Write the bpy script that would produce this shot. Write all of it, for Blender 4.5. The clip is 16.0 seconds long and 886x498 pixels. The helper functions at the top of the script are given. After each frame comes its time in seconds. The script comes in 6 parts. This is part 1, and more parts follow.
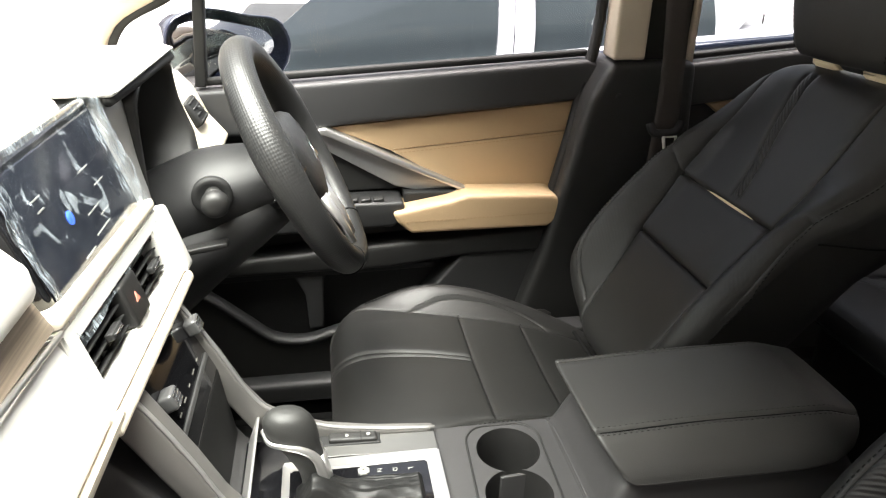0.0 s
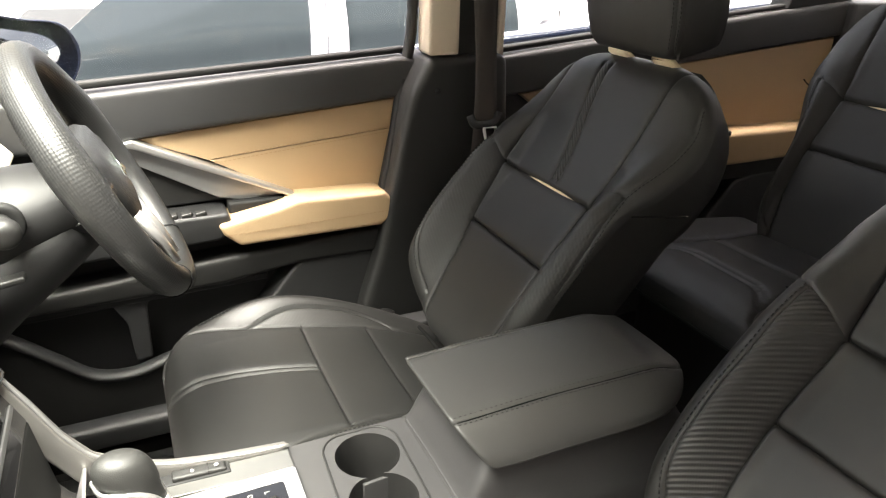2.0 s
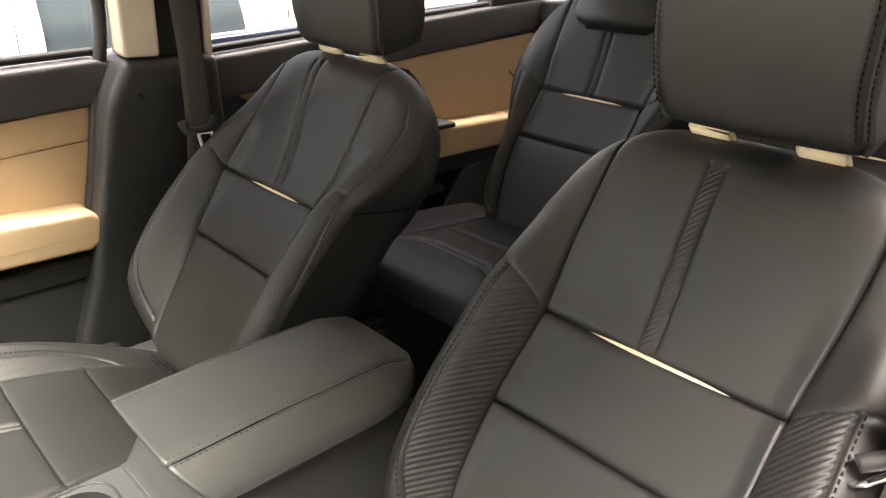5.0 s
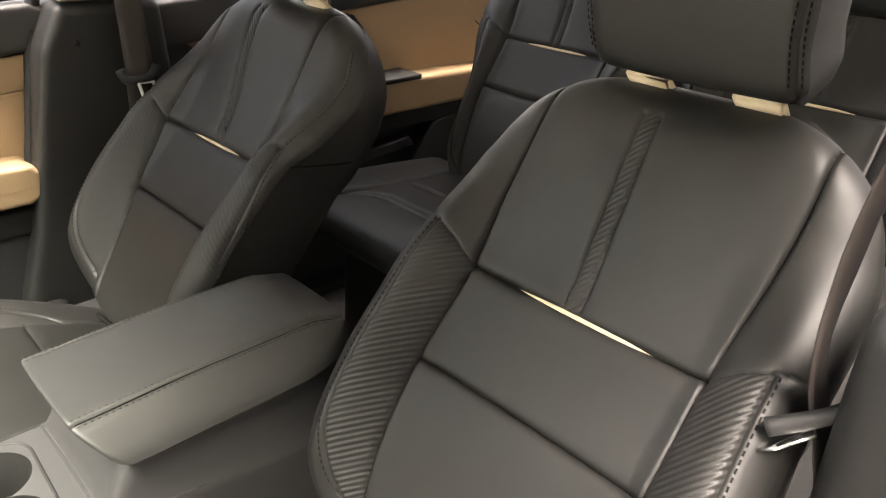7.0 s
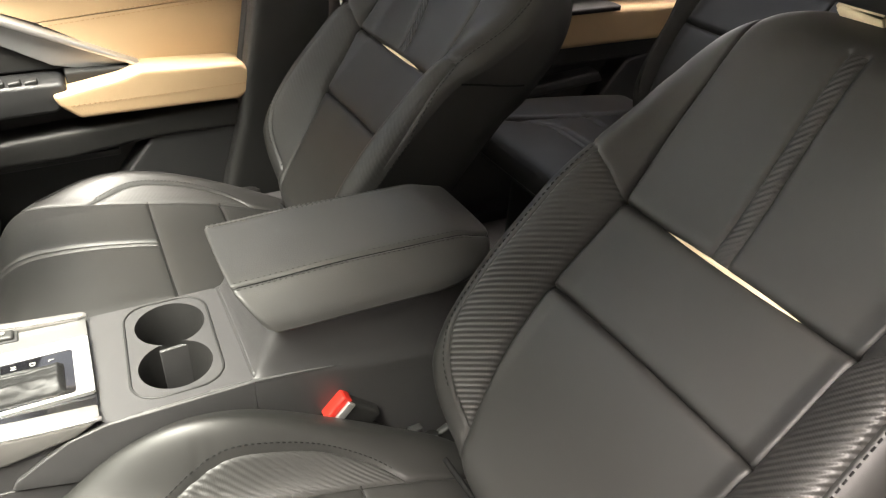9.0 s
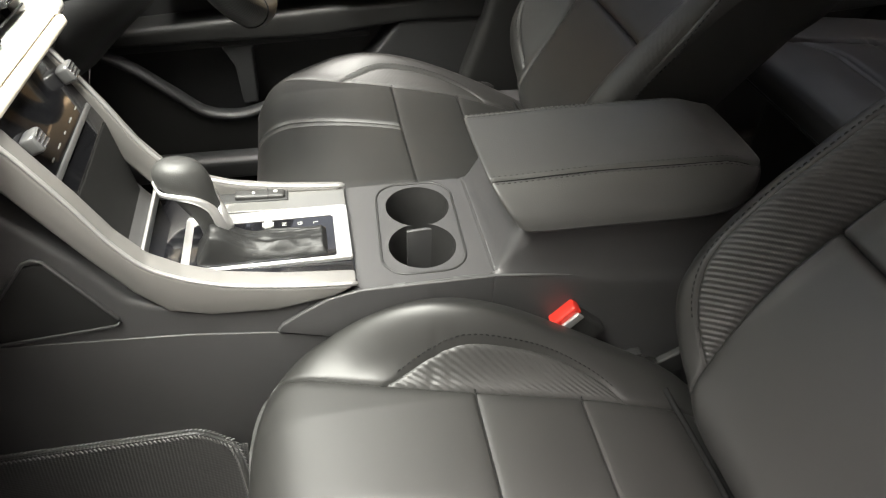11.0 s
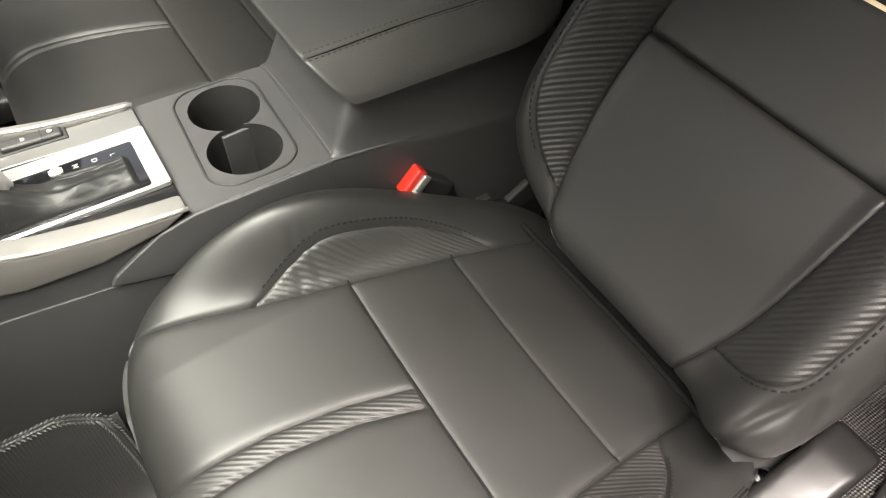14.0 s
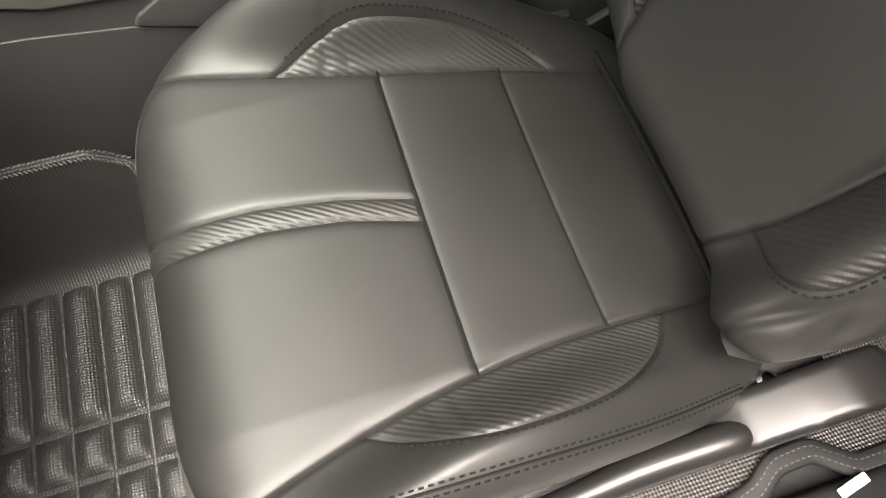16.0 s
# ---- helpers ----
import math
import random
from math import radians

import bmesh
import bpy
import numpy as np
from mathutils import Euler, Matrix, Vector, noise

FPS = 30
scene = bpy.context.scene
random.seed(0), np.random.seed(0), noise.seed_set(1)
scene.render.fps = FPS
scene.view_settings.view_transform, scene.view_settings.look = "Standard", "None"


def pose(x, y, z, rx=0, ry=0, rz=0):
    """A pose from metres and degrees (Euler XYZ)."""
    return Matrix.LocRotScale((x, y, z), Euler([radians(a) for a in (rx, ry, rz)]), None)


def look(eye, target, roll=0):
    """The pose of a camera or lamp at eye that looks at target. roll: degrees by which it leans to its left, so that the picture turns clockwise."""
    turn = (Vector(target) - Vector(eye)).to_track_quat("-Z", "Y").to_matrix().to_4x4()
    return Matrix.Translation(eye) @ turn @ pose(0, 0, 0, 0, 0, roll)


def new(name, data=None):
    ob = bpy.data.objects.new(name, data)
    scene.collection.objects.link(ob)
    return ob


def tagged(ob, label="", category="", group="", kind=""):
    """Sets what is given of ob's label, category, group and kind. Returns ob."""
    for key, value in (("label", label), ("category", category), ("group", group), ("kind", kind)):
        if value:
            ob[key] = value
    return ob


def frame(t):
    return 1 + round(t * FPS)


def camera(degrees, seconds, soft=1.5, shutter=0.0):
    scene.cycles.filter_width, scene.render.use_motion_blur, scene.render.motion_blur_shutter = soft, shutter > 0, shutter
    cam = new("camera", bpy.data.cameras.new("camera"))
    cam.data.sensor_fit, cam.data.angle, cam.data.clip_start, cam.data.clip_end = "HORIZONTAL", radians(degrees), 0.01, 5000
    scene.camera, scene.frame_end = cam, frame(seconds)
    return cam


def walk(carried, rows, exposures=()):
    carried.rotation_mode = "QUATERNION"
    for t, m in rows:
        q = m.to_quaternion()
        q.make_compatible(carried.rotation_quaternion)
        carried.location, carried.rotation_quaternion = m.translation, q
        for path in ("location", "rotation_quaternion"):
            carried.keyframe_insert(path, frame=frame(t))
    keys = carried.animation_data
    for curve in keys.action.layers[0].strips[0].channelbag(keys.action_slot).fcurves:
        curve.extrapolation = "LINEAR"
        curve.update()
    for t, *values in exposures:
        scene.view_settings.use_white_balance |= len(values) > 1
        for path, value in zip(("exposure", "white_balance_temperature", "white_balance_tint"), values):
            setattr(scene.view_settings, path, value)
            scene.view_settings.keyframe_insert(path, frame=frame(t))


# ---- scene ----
cam = camera(66.2, 16.0, soft=1.2)
PATH = [
    (0, (0.07, -0.626, 1.03), (0.392, 1.162, 0.193), 1.3),
    (0.5, (0.072, -0.621, 1.027), (0.501, 1.143, 0.188), 1.2),
    (1, (0.07, -0.614, 1.025), (0.641, 1.109, 0.186), 1.8),
    (1.5, (0.07, -0.611, 1.024), (0.748, 1.077, 0.193), 1.7),
    (2, (0.071, -0.61, 1.02), (0.853, 1.038, 0.2), 1.6),
    (2.5, (0.076, -0.601, 1.018), (0.96, 0.999, 0.207), 1.8),
    (3, (0.083, -0.594, 1.011), (1.057, 0.943, 0.181), 2.4),
    (3.5, (0.091, -0.598, 1.012), (1.167, 0.872, 0.185), 2.8),
    (4, (0.104, -0.61, 1.014), (1.293, 0.781, 0.207), 3.2),
    (4.5, (0.124, -0.621, 1.016), (1.397, 0.703, 0.225), 3.3),
    (5, (0.148, -0.624, 1.016), (1.469, 0.649, 0.22), 3.2),
    (5.2, (0.161, -0.626, 1.016), (1.497, 0.623, 0.208), 3.2),
    (7.3, (0.246, -0.67, 1.003), (1.521, 0.556, 0.068), 3.3),
    (7.5, (0.259, -0.678, 1.01), (1.479, 0.581, 0.048), 2.6),
    (8, (0.261, -0.688, 1.005), (1.374, 0.645, 0.012), 3.1),
    (8.5, (0.254, -0.691, 1.0), (1.246, 0.703, -0.038), 3.8),
    (9, (0.249, -0.693, 0.988), (1.085, 0.761, -0.102), 3.7),
    (9.5, (0.228, -0.686, 0.974), (0.827, 0.811, -0.209), 3.7),
    (10, (0.212, -0.668, 0.97), (0.599, 0.801, -0.33), 3.6),
    (12.3, (0.132, -0.631, 0.966), (0.433, 0.831, -0.365), 1.9),
    (12.5, (0.132, -0.623, 0.964), (0.517, 0.812, -0.376), 2.0),
    (13, (0.135, -0.616, 0.956), (0.684, 0.722, -0.425), 1.2),
    (13.5, (0.142, -0.622, 0.944), (0.79, 0.597, -0.503), 0.9),
    (14, (0.147, -0.616, 0.94), (0.864, 0.426, -0.61), 2.4),
    (14.5, (0.163, -0.622, 0.923), (0.84, 0.307, -0.714), 2.5),
    (15, (0.19, -0.628, 0.908), (0.77, 0.208, -0.814), 3.6),
    (15.5, (0.221, -0.635, 0.896), (0.64, 0.178, -0.882), 3.2),
    (16, (0.235, -0.637, 0.886), (0.506, 0.148, -0.933), 1.9),
]
walk(cam, [(t, look(eye, target, roll)) for t, eye, target, roll in PATH],
     [(0.0, 2.38, 6680, 17), (2.5, 3.2, 7080, 17), (5.0, 3.45, 7230, 18), (7.5, 3.42, 7330, 18), (9.0, 3.27, 7080, 17), (10.0, 3.05, 6830, 17), (12.5, 2.42, 6720, 17), (14.0, 2.6, 6950, 17), (16.0, 2.4, 7030, 17)])

# ---------- world and light ----------
world = bpy.data.worlds.new("world")
scene.world = world
world.use_nodes = True
wn = world.node_tree.nodes
sky = wn.new("ShaderNodeTexSky")
sky.sky_type, sky.sun_disc = "NISHITA", False
sky.sun_elevation, sky.sun_rotation = radians(76), radians(217)
sky.air_density, sky.dust_density = 1.0, 4.0
wn["Background"].inputs[1].default_value = 0.075
haze = wn.new("ShaderNodeHueSaturation")
haze.inputs["Saturation"].default_value = 0.32
world.node_tree.links.new(sky.outputs[0], haze.inputs["Color"])
world.node_tree.links.new(haze.outputs[0], wn["Background"].inputs[0])
sun_data = bpy.data.lights.new("sun", "SUN")
sun_data.energy, sun_data.angle, sun_data.color = 9.5, radians(56), (1.0, 0.97, 0.92)
sun = new("sun", sun_data)
sun.matrix_world = look((-0.46, -0.62, 3.0), (0.0, 0.0, 0.0))


# ---------- materials ----------
def material(name, color, rough=0.5, metal=0.0, spread=0.12, grain=0.0, grain_scale=900.0, coat=0.0, patch_scale=14.0, spec=0.5):
    m = bpy.data.materials.new(name)
    m.use_nodes = True
    t = m.node_tree
    b = t.nodes["Principled BSDF"]
    b.inputs["Metallic"].default_value = metal
    b.inputs["Coat Weight"].default_value = coat
    b.inputs["Coat Roughness"].default_value = 0.05
    b.inputs["Specular IOR Level"].default_value = spec
    co = t.nodes.new("ShaderNodeTexCoord")
    patch = t.nodes.new("ShaderNodeTexNoise")
    patch.inputs["Scale"].default_value, patch.inputs["Detail"].default_value = patch_scale, 5.0
    t.links.new(co.outputs["Object"], patch.inputs["Vector"])
    ramp = t.nodes.new("ShaderNodeMix")
    ramp.data_type = "RGBA"
    ramp.inputs["A"].default_value = (*[c * (1 - spread) for c in color], 1)
    ramp.inputs["B"].default_value = (*[min(1, c * (1 + spread)) for c in color], 1)
    t.links.new(patch.outputs["Fac"], ramp.inputs["Factor"])
    t.links.new(ramp.outputs["Result"], b.inputs["Base Color"])
    rr = t.nodes.new("ShaderNodeMapRange")
    rr.inputs["To Min"].default_value, rr.inputs["To Max"].default_value = max(0.02, rough - 0.07), min(1, rough + 0.07)
    t.links.new(patch.outputs["Fac"], rr.inputs["Value"])
    t.links.new(rr.outputs["Result"], b.inputs["Roughness"])
    if grain:
        g = t.nodes.new("ShaderNodeTexVoronoi")
        g.inputs["Scale"].default_value = grain_scale
        t.links.new(co.outputs["Object"], g.inputs["Vector"])
        w = t.nodes.new("ShaderNodeTexNoise")
        w.inputs["Scale"].default_value, w.inputs["Detail"].default_value = 45.0, 3.0
        t.links.new(co.outputs["Object"], w.inputs["Vector"])
        add = t.nodes.new("ShaderNodeMath")
        add.operation = "MULTIPLY_ADD"
        add.inputs[1].default_value = 2.0
        t.links.new(w.outputs["Fac"], add.inputs[0])
        t.links.new(g.outputs["Distance"], add.inputs[2])
        bump = t.nodes.new("ShaderNodeBump")
        bump.inputs["Strength"].default_value, bump.inputs["Distance"].default_value = grain, 0.0006
        t.links.new(add.outputs[0], bump.inputs["Height"])
        t.links.new(bump.outputs["Normal"], b.inputs["Normal"])
    return m


def ribbed(name, color, rough, angle, pitch, cross=0.0022, deep=0.0006):
    """Leather with raised slanting ribs; the UV map holds metres on the panel."""
    m = material(name, color, rough, spread=0.1)
    t = m.node_tree
    b = t.nodes["Principled BSDF"]
    uv = t.nodes.new("ShaderNodeUVMap")
    heights = []
    for ang, p, share in ((angle, pitch, 1.0), (angle + 62, cross, 0.08), (angle - 62, cross, 0.08)):
        dot = t.nodes.new("ShaderNodeVectorMath")
        dot.operation = "DOT_PRODUCT"
        k = 2 * math.pi / p
        dot.inputs[1].default_value = (k * math.cos(radians(ang)), k * math.sin(radians(ang)), 0)
        t.links.new(uv.outputs[0], dot.inputs[0])
        s = t.nodes.new("ShaderNodeMath")
        s.operation = "SINE"
        t.links.new(dot.outputs["Value"], s.inputs[0])
        mul = t.nodes.new("ShaderNodeMath")
        mul.operation = "MULTIPLY"
        mul.inputs[1].default_value = share
        t.links.new(s.outputs[0], mul.inputs[0])
        heights.append(mul)
    a = t.nodes.new("ShaderNodeMath")
    t.links.new(heights[0].outputs[0], a.inputs[0])
    t.links.new(heights[1].outputs[0], a.inputs[1])
    c = t.nodes.new("ShaderNodeMath")
    t.links.new(a.outputs[0], c.inputs[0])
    t.links.new(heights[2].outputs[0], c.inputs[1])
    bump = t.nodes.new("ShaderNodeBump")
    bump.inputs["Strength"].default_value, bump.inputs["Distance"].default_value = 0.8, deep
    t.links.new(c.outputs[0], bump.inputs["Height"])
    t.links.new(bump.outputs["Normal"], b.inputs["Normal"])
    return m


LEATHER = material("black_leather", (0.0125, 0.0123, 0.0115), 0.50, spread=0.08, grain=0.07, grain_scale=1200, spec=0.5)
CARBON = ribbed("ribbed_leather", (0.0165, 0.0163, 0.0153), 0.54, 42, 0.0054, deep=0.00042)
CARBON_CUSHION = ribbed("ribbed_leather_cushion", (0.0175, 0.0172, 0.0162), 0.52, 32, 0.0048, deep=0.00024)
CARBON_SOFT = ribbed("flat_ribbed_leather", (0.0145, 0.0142, 0.0132), 0.52, 42, 0.0054, deep=0.00005)
BEIGE = material("beige_leather", (0.41, 0.282, 0.162), 0.58, spread=0.06, grain=0.3, grain_scale=1000)
ACCENT = material("cream_trim", (0.75, 0.62, 0.42), 0.4, spread=0.05)
THREAD = material("black_thread", (0.006, 0.006, 0.006), 0.8, spec=0.12)
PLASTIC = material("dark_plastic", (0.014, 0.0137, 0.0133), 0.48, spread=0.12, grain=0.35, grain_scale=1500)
PLASTIC_GREY = material("grey_plastic", (0.020, 0.020, 0.0204), 0.45, spread=0.12, grain=0.4, grain_scale=1400)
DOOR_UPPER = material("door_upper_plastic", (0.034, 0.034, 0.035), 0.5, spread=0.1, grain=0.4, grain_scale=1300)
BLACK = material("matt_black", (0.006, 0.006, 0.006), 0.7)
PIANO = material("piano_black", (0.006, 0.006, 0.007), 0.08, coat=0.6)
SILVER = material("satin_silver", (0.62, 0.61, 0.60), 0.33, metal=0.85, spread=0.05)
TRIM = material("satin_grey_trim", (0.215, 0.206, 0.196), 0.40, metal=0.6, spread=0.06)
CHROME = material("chrome", (0.8, 0.8, 0.8), 0.12, metal=1.0, spread=0.03)
CREAM = material("cream_dashboard", (0.74, 0.67, 0.55), 0.5, spread=0.05, grain=0.3, grain_scale=1200)
CREAM_TOP = material("pale_dashboard_top", (0.78, 0.76, 0.72), 0.55, spread=0.04, grain=0.3, grain_scale=1200)
PILLAR = material("greige_pillar_trim", (0.50, 0.42, 0.33), 0.7, spread=0.06, grain=0.3, grain_scale=700)
WEBBING = material("seat_belt_webbing", (0.030, 0.023, 0.020), 0.75, spread=0.15, grain=0.6, grain_scale=900)
CARPET = material("black_carpet", (0.012, 0.012, 0.012), 0.95, spread=0.4, grain=0.9, grain_scale=500)
RUBBER = material("mat_leather", (0.027, 0.0265, 0.026), 0.42, spread=0.15, spec=0.5)


def embossed(m, wave, deep, source="Object", rise=0.7, slant=54):
    """Presses a fine diamond weave into a material."""
    t = m.node_tree
    waves = []
    for ang in (slant, -slant):
        dot = t.nodes.new("ShaderNodeVectorMath")
        dot.operation = "DOT_PRODUCT"
        k = 2 * math.pi / wave
        dot.inputs[1].default_value = (k * math.cos(radians(ang)), k * math.sin(radians(ang)), k * math.copysign(rise, ang))
        t.links.new(t.nodes["Texture Coordinate"].outputs[source], dot.inputs[0])
        sn = t.nodes.new("ShaderNodeMath")
        sn.operation = "SINE"
        t.links.new(dot.outputs["Value"], sn.inputs[0])
        waves.append(sn)
    ad = t.nodes.new("ShaderNodeMath")
    ad.operation = "MULTIPLY"
    t.links.new(waves[0].outputs[0], ad.inputs[0])
    t.links.new(waves[1].outputs[0], ad.inputs[1])
    bump = t.nodes.new("ShaderNodeBump")
    bump.inputs["Strength"].default_value, bump.inputs["Distance"].default_value = 1.0, deep
    t.links.new(ad.outputs[0], bump.inputs["Height"])
    t.links.new(bump.outputs["Normal"], t.nodes["Principled BSDF"].inputs["Normal"])
    return m


embossed(RUBBER, 0.0050, 0.00028)
PAD_LEATHER = embossed(material("mat_pad_leather", (0.031, 0.0305, 0.030), 0.40, spread=0.15, spec=0.5), 0.0052, 0.00032, rise=0.0, slant=43)
SHIELD = material("satin_grey_plastic", (0.010, 0.0097, 0.0094), 0.34, spread=0.08, spec=0.4, grain=0.06, grain_scale=1400)
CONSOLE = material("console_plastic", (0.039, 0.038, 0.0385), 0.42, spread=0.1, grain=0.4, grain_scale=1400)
KNOB_LEATHER = material("knob_leather", (0.020, 0.020, 0.019), 0.55, spread=0.1, grain=0.3, grain_scale=900)
GAITER = material("gaiter_leather", (0.009, 0.009, 0.0088), 0.5, spread=0.1, grain=0.3, grain_scale=900, spec=0.35)
LID_THREAD = material("grey_black_thread", (0.004, 0.004, 0.004), 0.8, spec=0.1)
# seat leather in a paler copy: windscreen light put into the colour
LID = material("lit_armrest_leather", (0.030, 0.0295, 0.028), 0.46, spread=0.08, grain=0.25, grain_scale=1000)
RED = material("red_button", (0.42, 0.022, 0.014), 0.35, spread=0.05)
HEADLINER = material("headliner", (0.74, 0.71, 0.66), 0.9, spread=0.05, grain=0.5, grain_scale=800)


# ---------- builders ----------
def thing(name, label, category, place=(0, 0, 0), group="", kind=""):
    ob = new(name)
    ob.location = place
    return tagged(ob, label, category, group, kind)


def part(name, bm, mat, parent=None, label="", smooth=True):
    if isinstance(bm, bpy.types.Mesh):
        me = bm
    else:
        me = bpy.data.meshes.new(name)
        bmesh.ops.recalc_face_normals(bm, faces=bm.faces)
        bm.to_mesh(me)
        bm.free()
    if mat:
        me.materials.clear()
        me.materials.append(mat)
    if smooth:
        me.shade_smooth()
    ob = new(name, me)
    if parent:
        ob.parent = parent
        if parent.parent is None:
            ob.matrix_parent_inverse = Matrix.Translation(-parent.location)
    if label:
        ob["label"] = label
    return ob


def sharp(bm, angle=40):
    for e in bm.edges:
        if len(e.link_faces) == 2 and e.calc_face_angle(0) > radians(angle):
            e.smooth = False
    return bm


def box(size, place, bevel=0.004, turn=(0, 0, 0), segments=3, taper=None):
    bm = bmesh.new()
    bmesh.ops.create_cube(bm, size=1)
    for v in bm.verts:
        v.co = Vector((v.co.x * size[0], v.co.y * size[1], v.co.z * size[2]))
        if taper and v.co.z > 0:
            v.co.x *= taper[0]
            v.co.y *= taper[1]
    if bevel:
        bmesh.ops.bevel(bm, geom=bm.edges[:], offset=bevel, segments=segments, profile=0.6, affect="EDGES")
    bmesh.ops.transform(bm, matrix=pose(*place, *turn), verts=bm.verts)
    return bm


def prism(points, axis, a, b, bevel=0.004, segments=3, place=None):
    """A polygon swept from a to b along axis 'x', 'y' or 'z'; the points are the two other coordinates in order."""
    bm = bmesh.new()

    def at(p, d):
        return {"x": (d, p[0], p[1]), "y": (p[0], d, p[1]), "z": (p[0], p[1], d)}[axis]
    low = [bm.verts.new(at(p, a)) for p in points]
    high = [bm.verts.new(at(p, b)) for p in points]
    bm.faces.new(low)
    bm.faces.new(high[::-1])
    n = len(points)
    for i in range(n):
        bm.faces.new((low[i], high[i], high[(i + 1) % n], low[(i + 1) % n]))
    bmesh.ops.recalc_face_normals(bm, faces=bm.faces)
    if bevel:
        bmesh.ops.bevel(bm, geom=bm.edges[:], offset=bevel, segments=segments, profile=0.6, affect="EDGES", clamp_overlap=True)
    if place is not None:
        bmesh.ops.transform(bm, matrix=place, verts=bm.verts)
    return bm


def spline(points, n):
    """A smooth run of n points through the given ones."""
    p = np.array(points, float)
    t = np.r_[0, np.cumsum(np.linalg.norm(np.diff(p, axis=0), axis=1))]
    m = np.gradient(p, t, axis=0)
    out = []
    for s in np.linspace(0, t[-1], n):
        i = min(max(int(np.searchsorted(t, s)) - 1, 0), len(t) - 2)
        h = t[i + 1] - t[i]
        u = (s - t[i]) / h
        out.append((2*u**3 - 3*u**2 + 1) * p[i] + (u**3 - 2*u**2 + u) * h * m[i] + (3*u**2 - 2*u**3) * p[i+1] + (u**3 - u**2) * h * m[i+1])
    return np.array(out)


def tube(points, radius, sides=10, closed=False, squash=(1, 1), up=(0, 0, 1)):
    """A round or flattened bar along points; radius may be one number or one for each point."""
    bm = bmesh.new()
    p = [Vector(q) for q in points]
    n = len(p)
    rings = []
    for i in range(n):
        d = (p[(i + 1) % n] - p[i - 1]) if closed else (p[min(i + 1, n - 1)] - p[max(i - 1, 0)])
        d.normalize()
        side = d.cross(Vector(up))
        side = side.normalized() if side.length > 1e-4 else Vector((1, 0, 0))
        top = side.cross(d).normalized()
        r = radius[i] if hasattr(radius, "__len__") else radius
        rings.append([bm.verts.new(p[i] + r * (squash[0] * math.cos(a) * side + squash[1] * math.sin(a) * top))
                      for a in (2 * math.pi * k / sides for k in range(sides))])
    for i in range(n if closed else n - 1):
        for k in range(sides):
            a, b = rings[i], rings[(i + 1) % n]
            bm.faces.new((a[k], a[(k + 1) % sides], b[(k + 1) % sides], b[k]))
    if not closed:
        bm.faces.new(rings[0][::-1])
        bm.faces.new(rings[-1])
    return bm


def lathe(profile, place, turn=(0, 0, 0), sides=32):
    """A turned shape from (radius, height) pairs."""
    bm = bmesh.new()
    rings = [[bm.verts.new((r * math.cos(2 * math.pi * k / sides), r * math.sin(2 * math.pi * k / sides), h)) for k in range(sides)] for r, h in profile]
    for a, b in zip(rings, rings[1:]):
        for k in range(sides):
            bm.faces.new((a[k], a[(k + 1) % sides], b[(k + 1) % sides], b[k]))
    bm.faces.new(rings[0][::-1])
    bm.faces.new(rings[-1])
    bmesh.ops.transform(bm, matrix=pose(*place, *turn), verts=bm.verts)
    return bm


def curve(x, xs, ys):
    """A smooth line through (xs, ys), held level beyond its ends."""
    xs, ys = np.array(xs, float), np.array(ys, float)
    d = np.diff(ys) / np.diff(xs)
    m = np.r_[d[0], np.where(d[:-1] * d[1:] > 0, 2 * d[:-1] * d[1:] / (d[:-1] + d[1:] + 1e-12), 0.0), d[-1]]
    x = np.clip(x, xs[0], xs[-1])
    i = np.clip(np.searchsorted(xs, x) - 1, 0, len(xs) - 2)
    h = xs[i + 1] - xs[i]
    u = (x - xs[i]) / h
    return (2*u**3 - 3*u**2 + 1) * ys[i] + (u**3 - 2*u**2 + u) * h * m[i] + (3*u**2 - 2*u**3) * ys[i + 1] + (u**3 - u**2) * h * m[i + 1]


def inside(w, v, poly):
    poly = np.asarray(poly)
    hit = np.zeros(w.shape, bool)
    j = len(poly) - 1
    for i in range(len(poly)):
        (xi, yi), (xj, yj) = poly[i], poly[j]
        cross = ((yi > v) != (yj > v)) & (w < (xj - xi) * (v - yi) / (yj - yi + 1e-12) + xi)
        hit ^= cross
        j = i
    return hit


def nearest(w, v, line):
    """Distance to a polyline and the nearest point on it."""
    best, bw, bv = np.full(w.shape, 9.0), w.copy(), v.copy()
    for (x0, y0), (x1, y1) in zip(line, line[1:]):
        dx, dy = x1 - x0, y1 - y0
        u = np.clip(((w - x0) * dx + (v - y0) * dy) / (dx * dx + dy * dy + 1e-12), 0, 1)
        px, py = x0 + u * dx, y0 + u * dy
        d = np.hypot(w - px, v - py)
        m = d < best
        best[m], bw[m], bv[m] = d[m], px[m], py[m]
    return best, bw, bv


def spread_steps(n, power=0.6):
    t = np.linspace(-1, 1, n)
    return t * (1 - power * 0.45) + power * 0.45 * np.sin(t * math.pi / 2)


